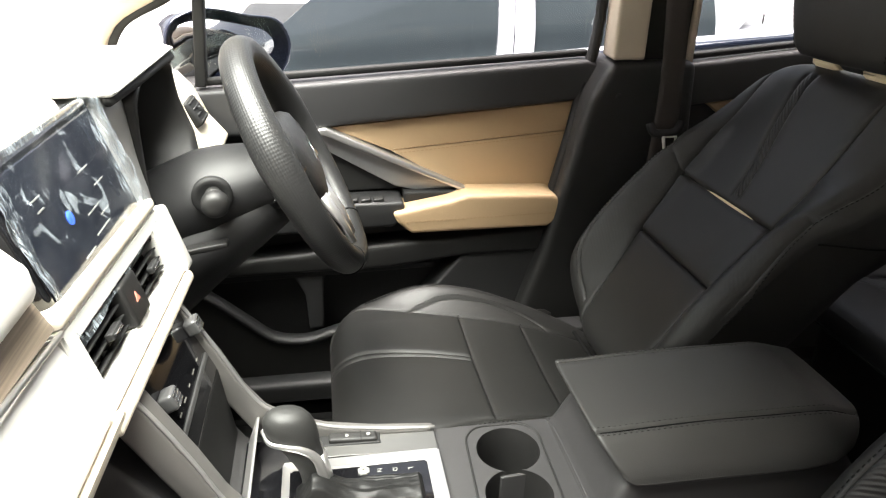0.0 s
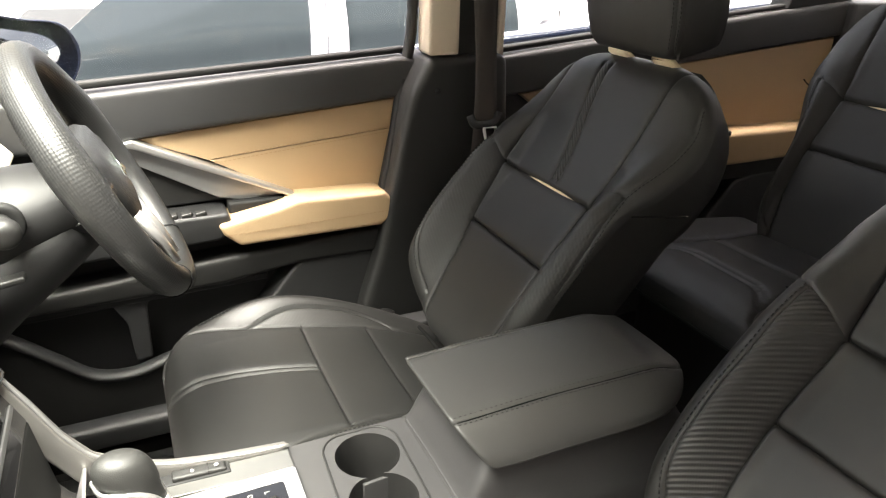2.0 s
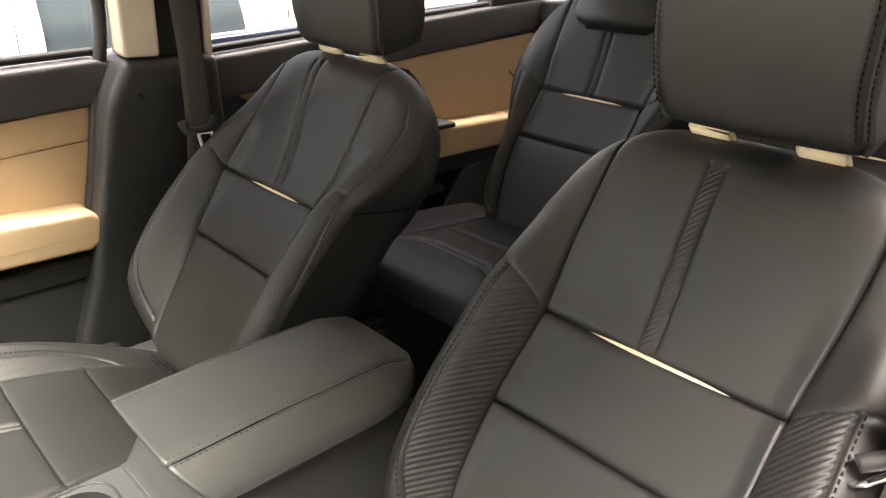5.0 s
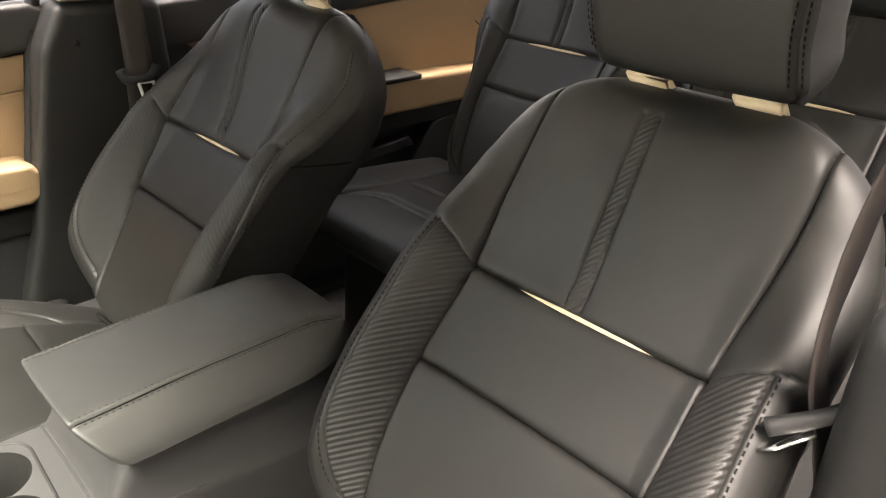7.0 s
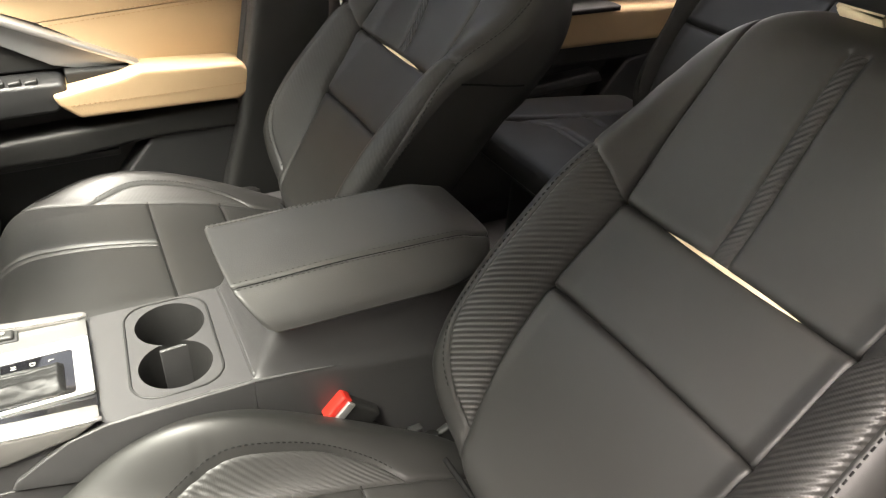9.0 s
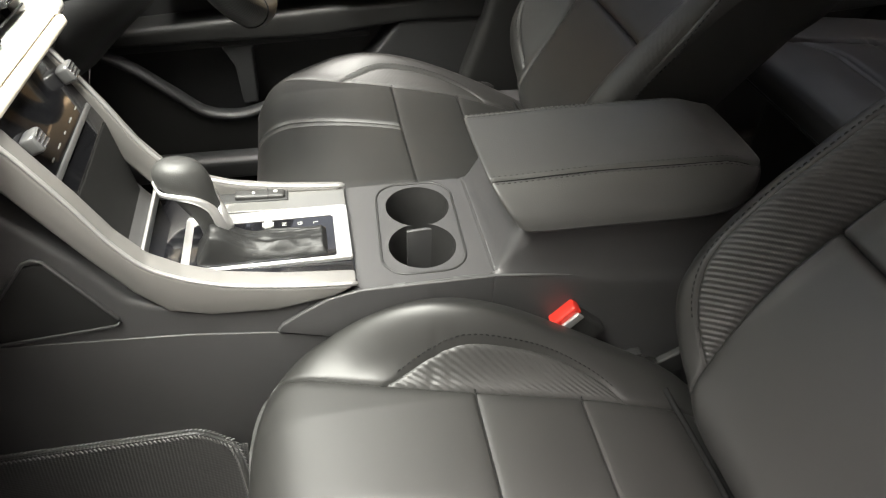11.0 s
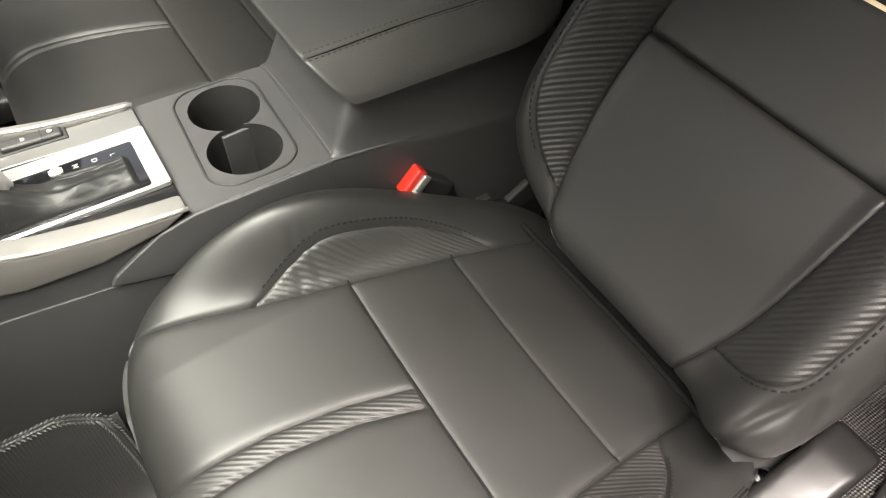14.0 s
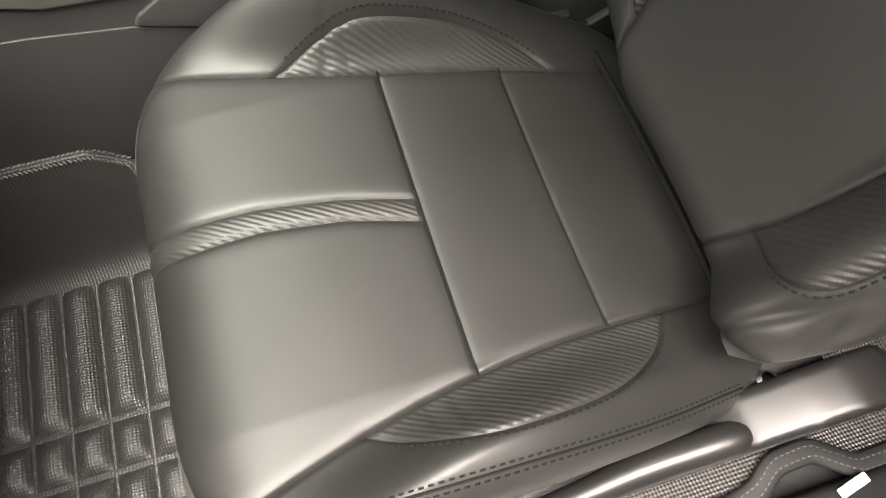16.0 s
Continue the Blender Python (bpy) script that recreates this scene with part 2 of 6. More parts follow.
def pad(parent, placed, span, half, mid, height, seams, regions, rest, edge=0.045, depth=0.1, counts=(120, 150), edge_v=None, back=LEATHER, sink=0.75, under=0.05):
    """A stuffed, sewn body: a fine sheet over (w, v) with rounded edges and seams pressed in, split into its sewn panels, and a closed back.
    placed(w, v, n): to the world; half(v), mid(v): its half width and middle; seams: (line, depth, width); regions: (name, material, outline)."""
    nu, nv = counts
    q = (spread_steps(nv) + 1) / 2
    p = spread_steps(nu)
    v = (span[0] + q * (span[1] - span[0]))[:, None] * np.ones((1, nu))
    hw, mw = half(v), mid(v)
    w = mw + hw * p[None, :]
    inner = np.zeros(w.shape, bool)
    inner[1:-1, 1:-1] = True
    moved = np.zeros(w.shape, bool)
    cw0, cv0 = 2 * float(hw.max()) / nu, (span[1] - span[0]) / nv
    for line, _, _ in seams:
        for (x0, y0), (x1, y1) in zip(line, line[1:]):
            dx, dy = x1 - x0, y1 - y0
            if abs(dy) / cv0 >= abs(dx) / cw0:
                u = (v - y0) / dy
                goal = x0 + u * dx
                far = np.where((u >= -1e-9) & (u <= 1 + 1e-9) & inner, np.abs(w - goal), 9.0)
                i, j = np.arange(nv), far.argmin(1)
                ok = (far[i, j] < 0.8 * cw0) & ~moved[i, j]
                w[i[ok], j[ok]] = goal[i[ok], j[ok]]
            else:
                u = (w - x0) / dx
                goal = y0 + u * dy
                far = np.where((u >= -1e-9) & (u <= 1 + 1e-9) & inner, np.abs(v - goal), 9.0)
                i, j = far.argmin(0), np.arange(nu)
                ok = (far[i, j] < 0.8 * cv0) & ~moved[i, j]
                v[i[ok], j[ok]] = goal[i[ok], j[ok]]
            moved[i[ok], j[ok]] = True
    er, ev = edge, edge_v or edge
    hw, mw = half(v), mid(v)
    s = np.clip(1 - (hw - np.abs(w - mw)) / er, 0, 1)
    t = np.clip(1 - np.minimum((v - span[0]), (span[1] - v)) / ev, 0, 1)
    rr = np.clip(np.hypot(s, t**1.3), 0, 0.999)
    n = height(w, v) - er * (1 - np.sqrt(1 - rr**2)) * sink
    for line, deep, wide in seams:
        d, _, _ = nearest(w, v, line)
        n -= deep * np.exp(-(d / wide) ** 2) + 0.40 * deep * np.exp(-(d / 0.0075) ** 2)
    n += 0.00006 * (np.sin(37 * w + 19 * v + 1) + np.sin(61 * w - 43 * v + 2) + np.sin(23 * w + 71 * v) + 0.5 * np.sin(140 * w + 90 * v + 3) * np.sin(110 * v - 50 * w))
    verts = placed(w.ravel(), v.ravel(), n.ravel())
    quad = np.arange(nu * nv).reshape(nv, nu)
    c00, c01, c11, c10 = quad[:-1, :-1].ravel(), quad[:-1, 1:].ravel(), quad[1:, 1:].ravel(), quad[1:, :-1].ravel()
    on_seam = moved.ravel()
    flip = on_seam[c01] & on_seam[c10]
    faces = np.concatenate([np.where(flip[:, None], np.stack([c00, c01, c10], -1), np.stack([c00, c01, c11], -1)),
                            np.where(flip[:, None], np.stack([c01, c11, c10], -1), np.stack([c00, c11, c10], -1))])
    fw, fv = w.ravel()[faces].mean(1), v.ravel()[faces].mean(1)
    left = np.ones(len(faces), bool)
    made = []
    uvs = np.stack([w.ravel(), v.ravel()], -1)
    for name, mat, poly in list(regions) + [(rest[0], rest[1], None)]:
        pick = left.copy() if poly is None else inside(fw, fv, poly) & left
        left &= ~pick
        if not pick.any():
            continue
        f = faces[pick]
        used, index = np.unique(f, return_inverse=True)
        me = bpy.data.meshes.new(name)
        me.from_pydata(verts[used].tolist(), [], index.reshape(-1, 3).tolist())
        layer = me.uv_layers.new(name="panel")
        layer.data.foreach_set("uv", uvs[used][index.ravel()].astype(np.float32).ravel())
        made.append(part(name, me, mat, parent))
    # the sides and the back
    loop = np.r_[quad[0, :], quad[1:, -1], quad[-1, -2::-1], quad[-2:0:-1, 0]]
    lw, lv, ln = w.ravel()[loop], v.ravel()[loop], n.ravel()[loop]
    cw, cv = lw.mean(), lv.mean()
    rings, k = [verts[loop]], len(loop)
    for f, grow in ((0.12, 1.004), (0.35, 1.004), (0.7, 0.995), (0.92, 0.97), (1.0, 0.93)):
        rings.append(placed(cw + (lw - cw) * (grow - 0.3 * (under - 0.05) * f), cv + (lv - cv) * (1 + (grow - 1) * 0.6 - under * f), ln * (1 - f) + f * (-depth)))
    allv = np.concatenate(rings)
    fs = []
    for r in range(len(rings) - 1):
        for i in range(k):
            j = (i + 1) % k
            fs.append((r * k + i, (r + 1) * k + i, (r + 1) * k + j, r * k + j))
    fs.append(tuple((len(rings) - 1) * k + i for i in range(k)))
    me = bpy.data.meshes.new("side_cover")
    me.from_pydata(allv.tolist(), [], fs)
    me.update()
    made.append(part("side_cover", me, back, parent))
    return made


def stitches(line3, length=0.005, gap=0.003, thick=0.0009, normals=(0, 0, 1)):
    """Short raised thread stitches along a run of points, as one mesh."""
    bm = bmesh.new()
    p = np.array(line3, float)
    t = np.r_[0, np.cumsum(np.linalg.norm(np.diff(p, axis=0), axis=1))]
    s = 0.0
    up = Vector(normals)
    while s + length < t[-1]:
        a, b = (Vector([np.interp(x, t, p[:, i]) for i in range(3)]) for x in (s, s + length))
        d = (b - a).normalized()
        side = d.cross(up).normalized() * thick
        vs = [bm.verts.new(c) for c in (a - side, a + side, b + side, b - side)]
        mid = [bm.verts.new((a * 0.7 + b * 0.3) + up * thick * 1.6), bm.verts.new((a * 0.3 + b * 0.7) + up * thick * 1.6)]
        for f in ((vs[0], vs[1], mid[0]), (vs[2], vs[3], mid[1]), (vs[1], vs[2], mid[1], mid[0]), (vs[3], vs[0], mid[0], mid[1])):
            bm.faces.new(f)
        s += length + gap
    return bm


# ---------- front seats ----------
RECLINE = radians(38)
BACK_UP = np.array([math.sin(RECLINE), 0, math.cos(RECLINE)])
BACK_OUT = np.array([-math.cos(RECLINE), 0, math.sin(RECLINE)])


def smooth(t):
    t = np.clip(t, 0, 1)
    return t * t * (3 - 2 * t)


def mirror(line):
    return [(-a, b) for a, b in line]


def back_placer(centre, sign, origin, rise=BACK_UP, out=BACK_OUT):
    o = np.array([origin[0], centre, origin[1]])

    def placed(w, v, n):
        return o + np.outer(v, rise) + np.outer(n, out) + np.outer(sign * w, (0, 1, 0))
    return placed


def backrest(seat, placed, counts, bolster=0.055, side_mat=CARBON, lower_v=-0.12, bend=None, broad=1.0, outboard=False, corner=False):
    """bend(w, v): where a sewn line of the pattern lies on this seat; outboard: the door side of the foot keeps its width."""
    hv = [-0.37, -0.345, -0.32, -0.295, -0.265, -0.22, -0.12, 0.0, 0.06, 0.12, 0.165, 0.20, 0.225, 0.245, 0.262, 0.278]
    hw = [0.100, 0.135, 0.162, 0.183, 0.203, 0.216, 0.221, 0.222, 0.224 * broad, 0.224 * broad, 0.214 * broad, 0.199 * broad, 0.180 * broad, 0.158 * broad, 0.134 * broad, 0.106]
    ho = [0.205, 0.222, 0.228, 0.231, 0.232, 0.231, 0.226] + hw[7:]

    def half(v):
        inner = curve(v, hv, hw)
        return (inner + curve(v, hv, ho)) / 2 if outboard else inner

    def mid(v):
        return (curve(v, hv, hw) - curve(v, hv, ho)) / 2 if outboard else 0 * v

    def height(w, v):
        a = np.abs(w)
        low = smooth((0.16 - v) / 0.20)
        b = bolster * smooth((a - 0.118) / 0.075) * low
        b -= 0.012 * smooth((a - 0.10) / 0.10) * smooth((v - 0.05) / 0.15)
        sag = -0.010 * (1 - np.clip(a / 0.14, 0, 1) ** 2) * smooth((0.2 - v) / 0.3)
        lumbar = 0.012 * np.exp(-((v + 0.16) / 0.12) ** 2)
        n = b + sag + lumbar + 0.018 * smooth((v - 0.02) / 0.2) - 0.020 * smooth((v - 0.20) / 0.08) ** 1.5
        if outboard:
            tuck = smooth((-0.165 - w) / 0.03) * smooth((-0.235 - v) / 0.05)
            n = n - 0.006 * tuck * (np.exp(-((w + 0.200 + 0.25 * (v + 0.30)) / 0.006) ** 2) + 0.7 * np.exp(-((w + 0.222 - 0.2 * (v + 0.30)) / 0.005) ** 2) + 0.4 * np.sin(95 * v + 40 * w))
        return n

    edge = spline([(0.143, 0.278), (0.151, 0.19), (0.149, 0.106), (0.139, 0.0), (0.139, lower_v), (0.119, -0.315), (0.10, -0.37)], 46)
    edge = [tuple(p) for p in edge]
    j = min(range(len(edge)), key=lambda i: abs(edge[i][1]))
    edge[j] = (0.139, 0.0)
    shoulder = [(0.139, 0.0), (0.165, 0.018), (0.191, 0.029), (0.235, 0.040)]
    outer = [tuple(p) for p in spline([(0.191, 0.029), (0.189, -0.06), (0.189, -0.15), (0.181, -0.23), (0.152, -0.285), (0.119, -0.315)], 30)]
    plain = outer
    if corner:
        outer = [tuple(p) for p in spline([(0.205, 0.024), (0.213, -0.06), (0.217, -0.15), (0.212, -0.22), (0.180, -0.285), (0.119, -0.315)], 30)]
    outer_door = [tuple(p) for p in spline([(0.191, 0.029), (0.196, -0.06), (0.201, -0.15), (0.202, -0.225), (0.194, -0.278), (0.160, -0.303), (0.119, -0.315)], 34)] if outboard else plain
    strip = [(0.034, 0.222), (0.0240, 0.004)], [(0.015, 0.222), (0.0040, 0.004)]
    if side_mat is LEATHER:
        strip = [(-0.006, 0.200), (0.002, 0.004)], [(-0.024, 0.200), (-0.016, 0.004)]
    if bend:
        strip = [(-0.046, 0.236), (-0.0005, 0.004)], [(-0.068, 0.236), (-0.0195, 0.004)]
    across = [(-0.139, 0.0), (0.139, 0.0)]
    lower = [(-0.139, lower_v), (0.139, lower_v)]
    side = [p for p in edge if -0.316 < p[1] <= 0.0005]
    top = [p for p in edge if p[1] > -0.0005]
    midp = [p for p in edge if lower_v - 0.0005 < p[1] < 0.0005]
    lowp = [p for p in edge if p[1] < lower_v + 0.0005]
    rib = [strip[0][0], strip[0][1], strip[1][1], strip[1][0]]

    def laid(line):
        return [bend(*p) for p in line] if bend else line
    seams = [(laid(edge), 0.0050, 0.0018), (laid(mirror(edge)), 0.0050, 0.0018), (laid(shoulder), 0.0024, 0.0016), (laid(mirror(shoulder)), 0.0024, 0.0016),
             (outer, 0.003, 0.0016), (mirror(outer_door), 0.003, 0.0016), (laid(across), 0.0055, 0.0019), (laid(lower), 0.0055, 0.0019),
             (strip[0], 0.0028, 0.0022), (strip[1], 0.0028, 0.0022)]
    rise = [(0.205, 0.024), (0.210, 0.07), (0.212, 0.12), (0.206, 0.165), (0.188, 0.205)]
    if corner:
        seams += [(rise, 0.003, 0.0016)]
    insert = "ribbed_insert" if side_mat is not LEATHER else "side_insert"
    regions = [(insert, side_mat, laid([(0.139, 0.0), (0.165, 0.018)]) + outer + laid(side[::-1])), (insert, side_mat, laid([(-0.139, 0.0), (-0.165, 0.018)]) + mirror(outer_door) + laid(mirror(side[::-1]))), ("ribbed_band", CARBON, rib),
               ("shoulder_panel", LEATHER, laid(top + mirror(top)[::-1])), ("middle_panel", LEATHER, laid(midp + [(0.139, lower_v), (-0.139, lower_v)] + mirror(midp)[::-1])),
               ("lumbar_panel", LEATHER, laid([(0.139, lower_v)] + lowp + mirror(lowp)[::-1] + [(-0.139, lower_v)]))]
    pad(seat, placed, (-0.37, 0.278), half, mid, height, seams, regions, ("side_bolster", LEATHER), edge=0.05, edge_v=0.042, depth=0.105, counts=counts)
    for sgn in (1, -1):
        deep = np.linspace(0.016, -0.072, 10)
        level = 0.0096 + 0.64 * (0.0088 - deep) if corner else 0.014 + 0.10 * (deep + 0.030)
        out = half(level) * (1.007 - 0.012 * smooth((-0.045 - deep) / 0.03)) + 0.0008
        part("side_seam", tube(placed(mid(level) + sgn * out, level, deep), 0.0014, 6), THREAD, seat)
    # accent strip with tapered ends
    run = np.linspace(-0.086, 0.086, 30)
    if bend:
        bent = np.array([bend(r * 0.95 + 0.004, 0.0) for r in run])
        pts = placed(bent[:, 0], bent[:, 1] - 0.0005, 0 * run - 0.0115)
    else:
        pts = placed(run, 0 * run - 0.0005, 0 * run - 0.0115)
    rad = [0.0008 + 0.0026 * math.sin(math.pi * min(1, max(0, (0.086 - abs(r)) / 0.045)) / 2) for r in run]
    part("accent_strip", tube(pts, rad, 8), ACCENT, seat, "thin cream piping strip")
    for sgn, seam in ((1, outer), (-1, outer_door)):
        line = np.array(seam)[:-3]
        for run in (line, np.array(rise)) if corner and sgn > 0 else (line,):
            run = spline(run, 40)
            ow, ov = sgn * (run[:, 0] + 0.005), run[:, 1]
            hs = height(ow, ov)
            sN = np.clip(1 - (half(ov) - np.abs(ow - mid(ov))) / 0.05, 0, 0.999)
            part("stitching", stitches(placed(ow, ov, hs - 0.05 * (1 - np.sqrt(1 - sN**2)) * 0.75 - 0.0003), 0.0045, 0.003, 0.0009, BACK_OUT), THREAD, seat)


def headrest(seat, placed, guides, tall=0.20, slim=0.0):
    """slim: how much narrower the door side becomes towards the top."""
    hv = [0.255, 0.275, 0.31, 0.40, 0.44, 0.47]
    inner = np.array([0.108, 0.116, 0.123, 0.127, 0.123, 0.106])
    door_side = inner - slim * np.array([0.0, 0.25, 0.8, 1.0, 1.0, 1.0])

    def half(v):
        return curve(v, hv, (inner + door_side) / 2)

    def mid(v):
        return curve(v, hv, (inner - door_side) / 2)

    def height(w, v):
        return 0.052 - 0.010 * (np.abs(w) / 0.13) ** 2.2 - 0.5 * (v - 0.36) ** 2
    rows = [0.250, 0.275, 0.31, 0.40, 0.44, 0.47]
    seam = [(float(w), v) for w, v in zip(np.array([0.101, 0.108, 0.115, 0.118, 0.114, 0.10]), rows)]
    seam_door = [(float(-w + d), v) for w, d, v in zip(np.array([0.101, 0.108, 0.115, 0.118, 0.114, 0.10]), inner - door_side, rows)]
    face = [(0.101, 0.2)] + seam + [(0.10, 0.5), (-0.10 + slim, 0.5)] + seam_door[::-1] + [(-0.101, 0.2)]
    pad(seat, placed, (0.255, 0.255 + tall), half, mid, height, [(seam, 0.003, 0.002), (seam_door, 0.003, 0.002)], [("headrest_face", LEATHER, face), ("headrest_side", LEATHER, [(0.0, 0.2), (0.3, 0.2), (0.3, 0.6), (0.0, 0.6)])], ("headrest_side", LEATHER),
        edge=0.020, edge_v=0.03, depth=0.07, counts=(70, 60))
    for sewn in (seam, seam_door):
        for off in (-0.0045, 0.0045):
            line = spline([(a + off, b) for a, b in sewn[1:5]], 30)
            ow, ov = line[:, 0], line[:, 1]
            sN = np.clip(1 - (half(ov) - np.abs(ow - mid(ov))) / 0.020, 0, 0.999)
            part("stitching", stitches(placed(ow, ov, height(ow, ov) - 0.020 * (1 - np.sqrt(1 - sN**2)) * 0.75 + 0.0003), 0.0042, 0.0028, 0.0008, BACK_OUT), THREAD, seat)
    for wc in (0.056, -0.064):
        def corner(dw, dv, dn):
            return guides(np.array([wc + dw]), np.array([0.266 + dv]), np.array([-0.006 + dn]))[0]
        bm = bmesh.new()
        ring = []
        for dn in (-0.014, 0.018):
            ring.append([bm.verts.new(corner(a, b, dn)) for a, b in ((-0.026, -0.006), (0.026, -0.006), (0.026, 0.006), (-0.026, 0.006))])
        for i in range(4):
            bm.faces.new((ring[0][i], ring[0][(i + 1) % 4], ring[1][(i + 1) % 4], ring[1][i]))
        bm.faces.new(ring[0][::-1])
        bm.faces.new(ring[1])
        bmesh.ops.bevel(bm, geom=bm.edges[:], offset=0.0035, segments=2, affect="EDGES")
        part("post_guide", bm, ACCENT, seat, "cream plastic headrest guide")
        a = guides(np.array([wc]), np.array([0.25]), np.array([-0.035]))[0]
        b = placed(np.array([wc]), np.array([0.285]), np.array([-0.03]))[0]
        part("headrest_post", tube([a, b], 0.006, 10), CHROME, seat)


CUSHION_X = [0.03, 0.06, 0.10, 0.15, 0.20, 0.25, 0.31, 0.37, 0.435, 0.50, 0.58, 0.66]
CUSHION_Z = [0.330, 0.340, 0.347, 0.352, 0.354, 0.353, 0.346, 0.338, 0.326, 0.305, 0.272, 0.235]


CUSHION_FIT = np.polyfit(CUSHION_X, CUSHION_Z, 5)


def cushion(seat, centre, sign, counts, ribs=CARBON_CUSHION):
    tuck = 0.008 if sign < 0 else 0.0
    driver = sign < 0

    def placed(w, v, n):
        return np.stack([v, centre + sign * w, n], -1)

    def half(v):
        return curve(v, [0.056, 0.060, 0.068, 0.082, 0.104, 0.14, 0.2, 0.3, 0.45, 0.55, 0.64], [0.150, 0.178, 0.203, 0.226, 0.243, 0.252, 0.256, 0.256, 0.250, 0.238, 0.215])

    def height(w, v):
        a = np.abs(w)
        base = np.polyval(CUSHION_FIT, v)
        rise = (0.036 if driver else 0.068) * np.exp(-((v - 0.28) / np.where(v < 0.28, 0.145, 0.178)) ** 2) * smooth((v - 0.05) / 0.07)
        rise = rise * (1 + (0.14 if sign > 0 else 0.0) * smooth(w / 0.12))
        pucker = (0.0 if driver else -0.0022) * (np.exp(-((v - 0.262 - 0.3 * (a - 0.17)) / 0.006) ** 2) + 0.7 * np.exp(-((v - 0.285 - 0.1 * (a - 0.17)) / 0.005) ** 2)) * smooth((a - 0.158) / 0.02) * smooth((0.215 - a) / 0.02)
        for x, end in ((0.31, 0.159), (0.435, 0.146)):
            base = base - 0.0034 * np.where(v >= x - 1e-4, np.exp(-np.maximum(v - x, 0) / 0.026), 0.5 * np.exp(np.minimum(v - x, 0) / 0.006)) * smooth((end - a) / 0.012)
        return pucker + base + rise * smooth((a - curve(v, [0.035, 0.12, 0.21, 0.31, 0.435, 0.64], [0.232, 0.207, 0.181, 0.159, 0.146, 0.136])) / 0.064) - 0.006 * (1 - np.clip(a / 0.15, 0, 1) ** 2)
    edge = [tuple(p) for p in spline([(0.226, 0.060), (0.206, 0.12), (0.180, 0.21), (0.159, 0.31), (0.146, 0.435), (0.143, 0.49), (0.138, 0.58), (0.13, 0.64)], 50)]
    ends = [min(edge, key=lambda p: abs(p[1] - x)) for x in (0.21, 0.31, 0.435, 0.492)]
    arc = [tuple(p) for p in spline([ends[0], (0.196, 0.238), (0.214, 0.29), (0.216, 0.35), (0.203, 0.42), (0.178, 0.465), ends[3]], 34)]
    seam_a = [(-ends[1][0], 0.31), (ends[1][0], 0.31)]
    seam_b = [(-ends[2][0], 0.435), (ends[2][0], 0.435)]
    band = [(0.050, 0.036), (0.045, 0.107), (0.042, 0.167), (0.031, 0.241), (0.016, 0.304)], [(0.026, 0.036), (0.019, 0.107), (0.019, 0.167), (0.009, 0.241), (-0.008, 0.304)]
    if driver:
        band = [(-0.040, 0.036), (-0.040, 0.107), (-0.036, 0.167), (-0.026, 0.241), (-0.014, 0.304)], [(-0.056, 0.036), (-0.056, 0.107), (-0.050, 0.167), (-0.038, 0.241), (-0.026, 0.304)]
    tight = [(p[0] - 0.026 * math.sin(math.pi * i / 33), p[1]) for i, p in enumerate(arc)]
    door_arc = [(p[0] - (0.024 if driver else 0.003) * math.sin(math.pi * i / 33), p[1]) for i, p in enumerate(arc)]
    seams = [(edge, 0.0048, 0.0018), (mirror(edge), 0.0048, 0.0018), (seam_a, 0.0010, 0.0019), (seam_b, 0.0010, 0.0019), (tight, 0.0032, 0.0016), (mirror(door_arc), 0.0032, 0.0016),
             (band[0], 0.0028, 0.0022), (band[1], 0.0028, 0.0022)]
    inner = [p for p in edge if 0.205 < p[1] < 0.495]
    carbon, carbon_door = tight + inner[::-1], door_arc + inner[::-1]
    front = [p for p in edge if p[1] < 0.312]
    middle = [p for p in edge if 0.305 < p[1] < 0.437]
    rear = [p for p in edge if p[1] > 0.43]
    strip = [(band[0][0][0] + 0.002, 0.0)] + band[0] + band[1][::-1] + [(band[1][0][0] + 0.002, 0.0)]
    f_out = [(0.21, 0.0)] + front
    centres = [((a[0] + b[0]) / 2, a[1]) for a, b in zip(*band)]
    centres[-1] = (centres[-1][0], 0.31)
    regions = [("ribbed_insert", ribs, carbon), ("ribbed_insert", ribs, mirror(carbon_door)), ("ribbed_band", ribs, strip),
               ("front_panel", LEATHER, [(centres[0][0], 0.0)] + f_out + centres[::-1]), ("front_panel", LEATHER, mirror(f_out) + centres[::-1] + [(centres[0][0], 0.0)]),
               ("middle_panel", LEATHER, [(ends[1][0], 0.31)] + middle + [(ends[2][0], 0.435), (-ends[2][0], 0.435)] + mirror(middle)[::-1] + [(-ends[1][0], 0.31)]),
               ("rear_panel", LEATHER, [(ends[2][0], 0.435)] + rear + mirror(rear)[::-1] + [(-ends[2][0], 0.435)])]
    pad(seat, placed, (0.056, 0.64), lambda v: half(v) - tuck, lambda v: 0 * v - tuck, height, seams, regions, ("side_bolster", LEATHER), edge=0.052, edge_v=0.085, depth=-0.15, counts=counts, under=0.20)
    for sgn in (1, -1):
        line = np.array(tight if sgn > 0 else door_arc)[2:-2]
        ow, ov = sgn * (line[:, 0] + 0.004), line[:, 1]
        sN = np.clip(1 - (half(ov) - np.abs(ow)) / 0.052, 0, 0.999)
        part("stitching", stitches(placed(ow, ov, height(ow, ov) - 0.052 * (1 - np.sqrt(1 - sN**2)) * 0.75 + 0.0004), 0.004, 0.003, 0.0008), THREAD, seat)
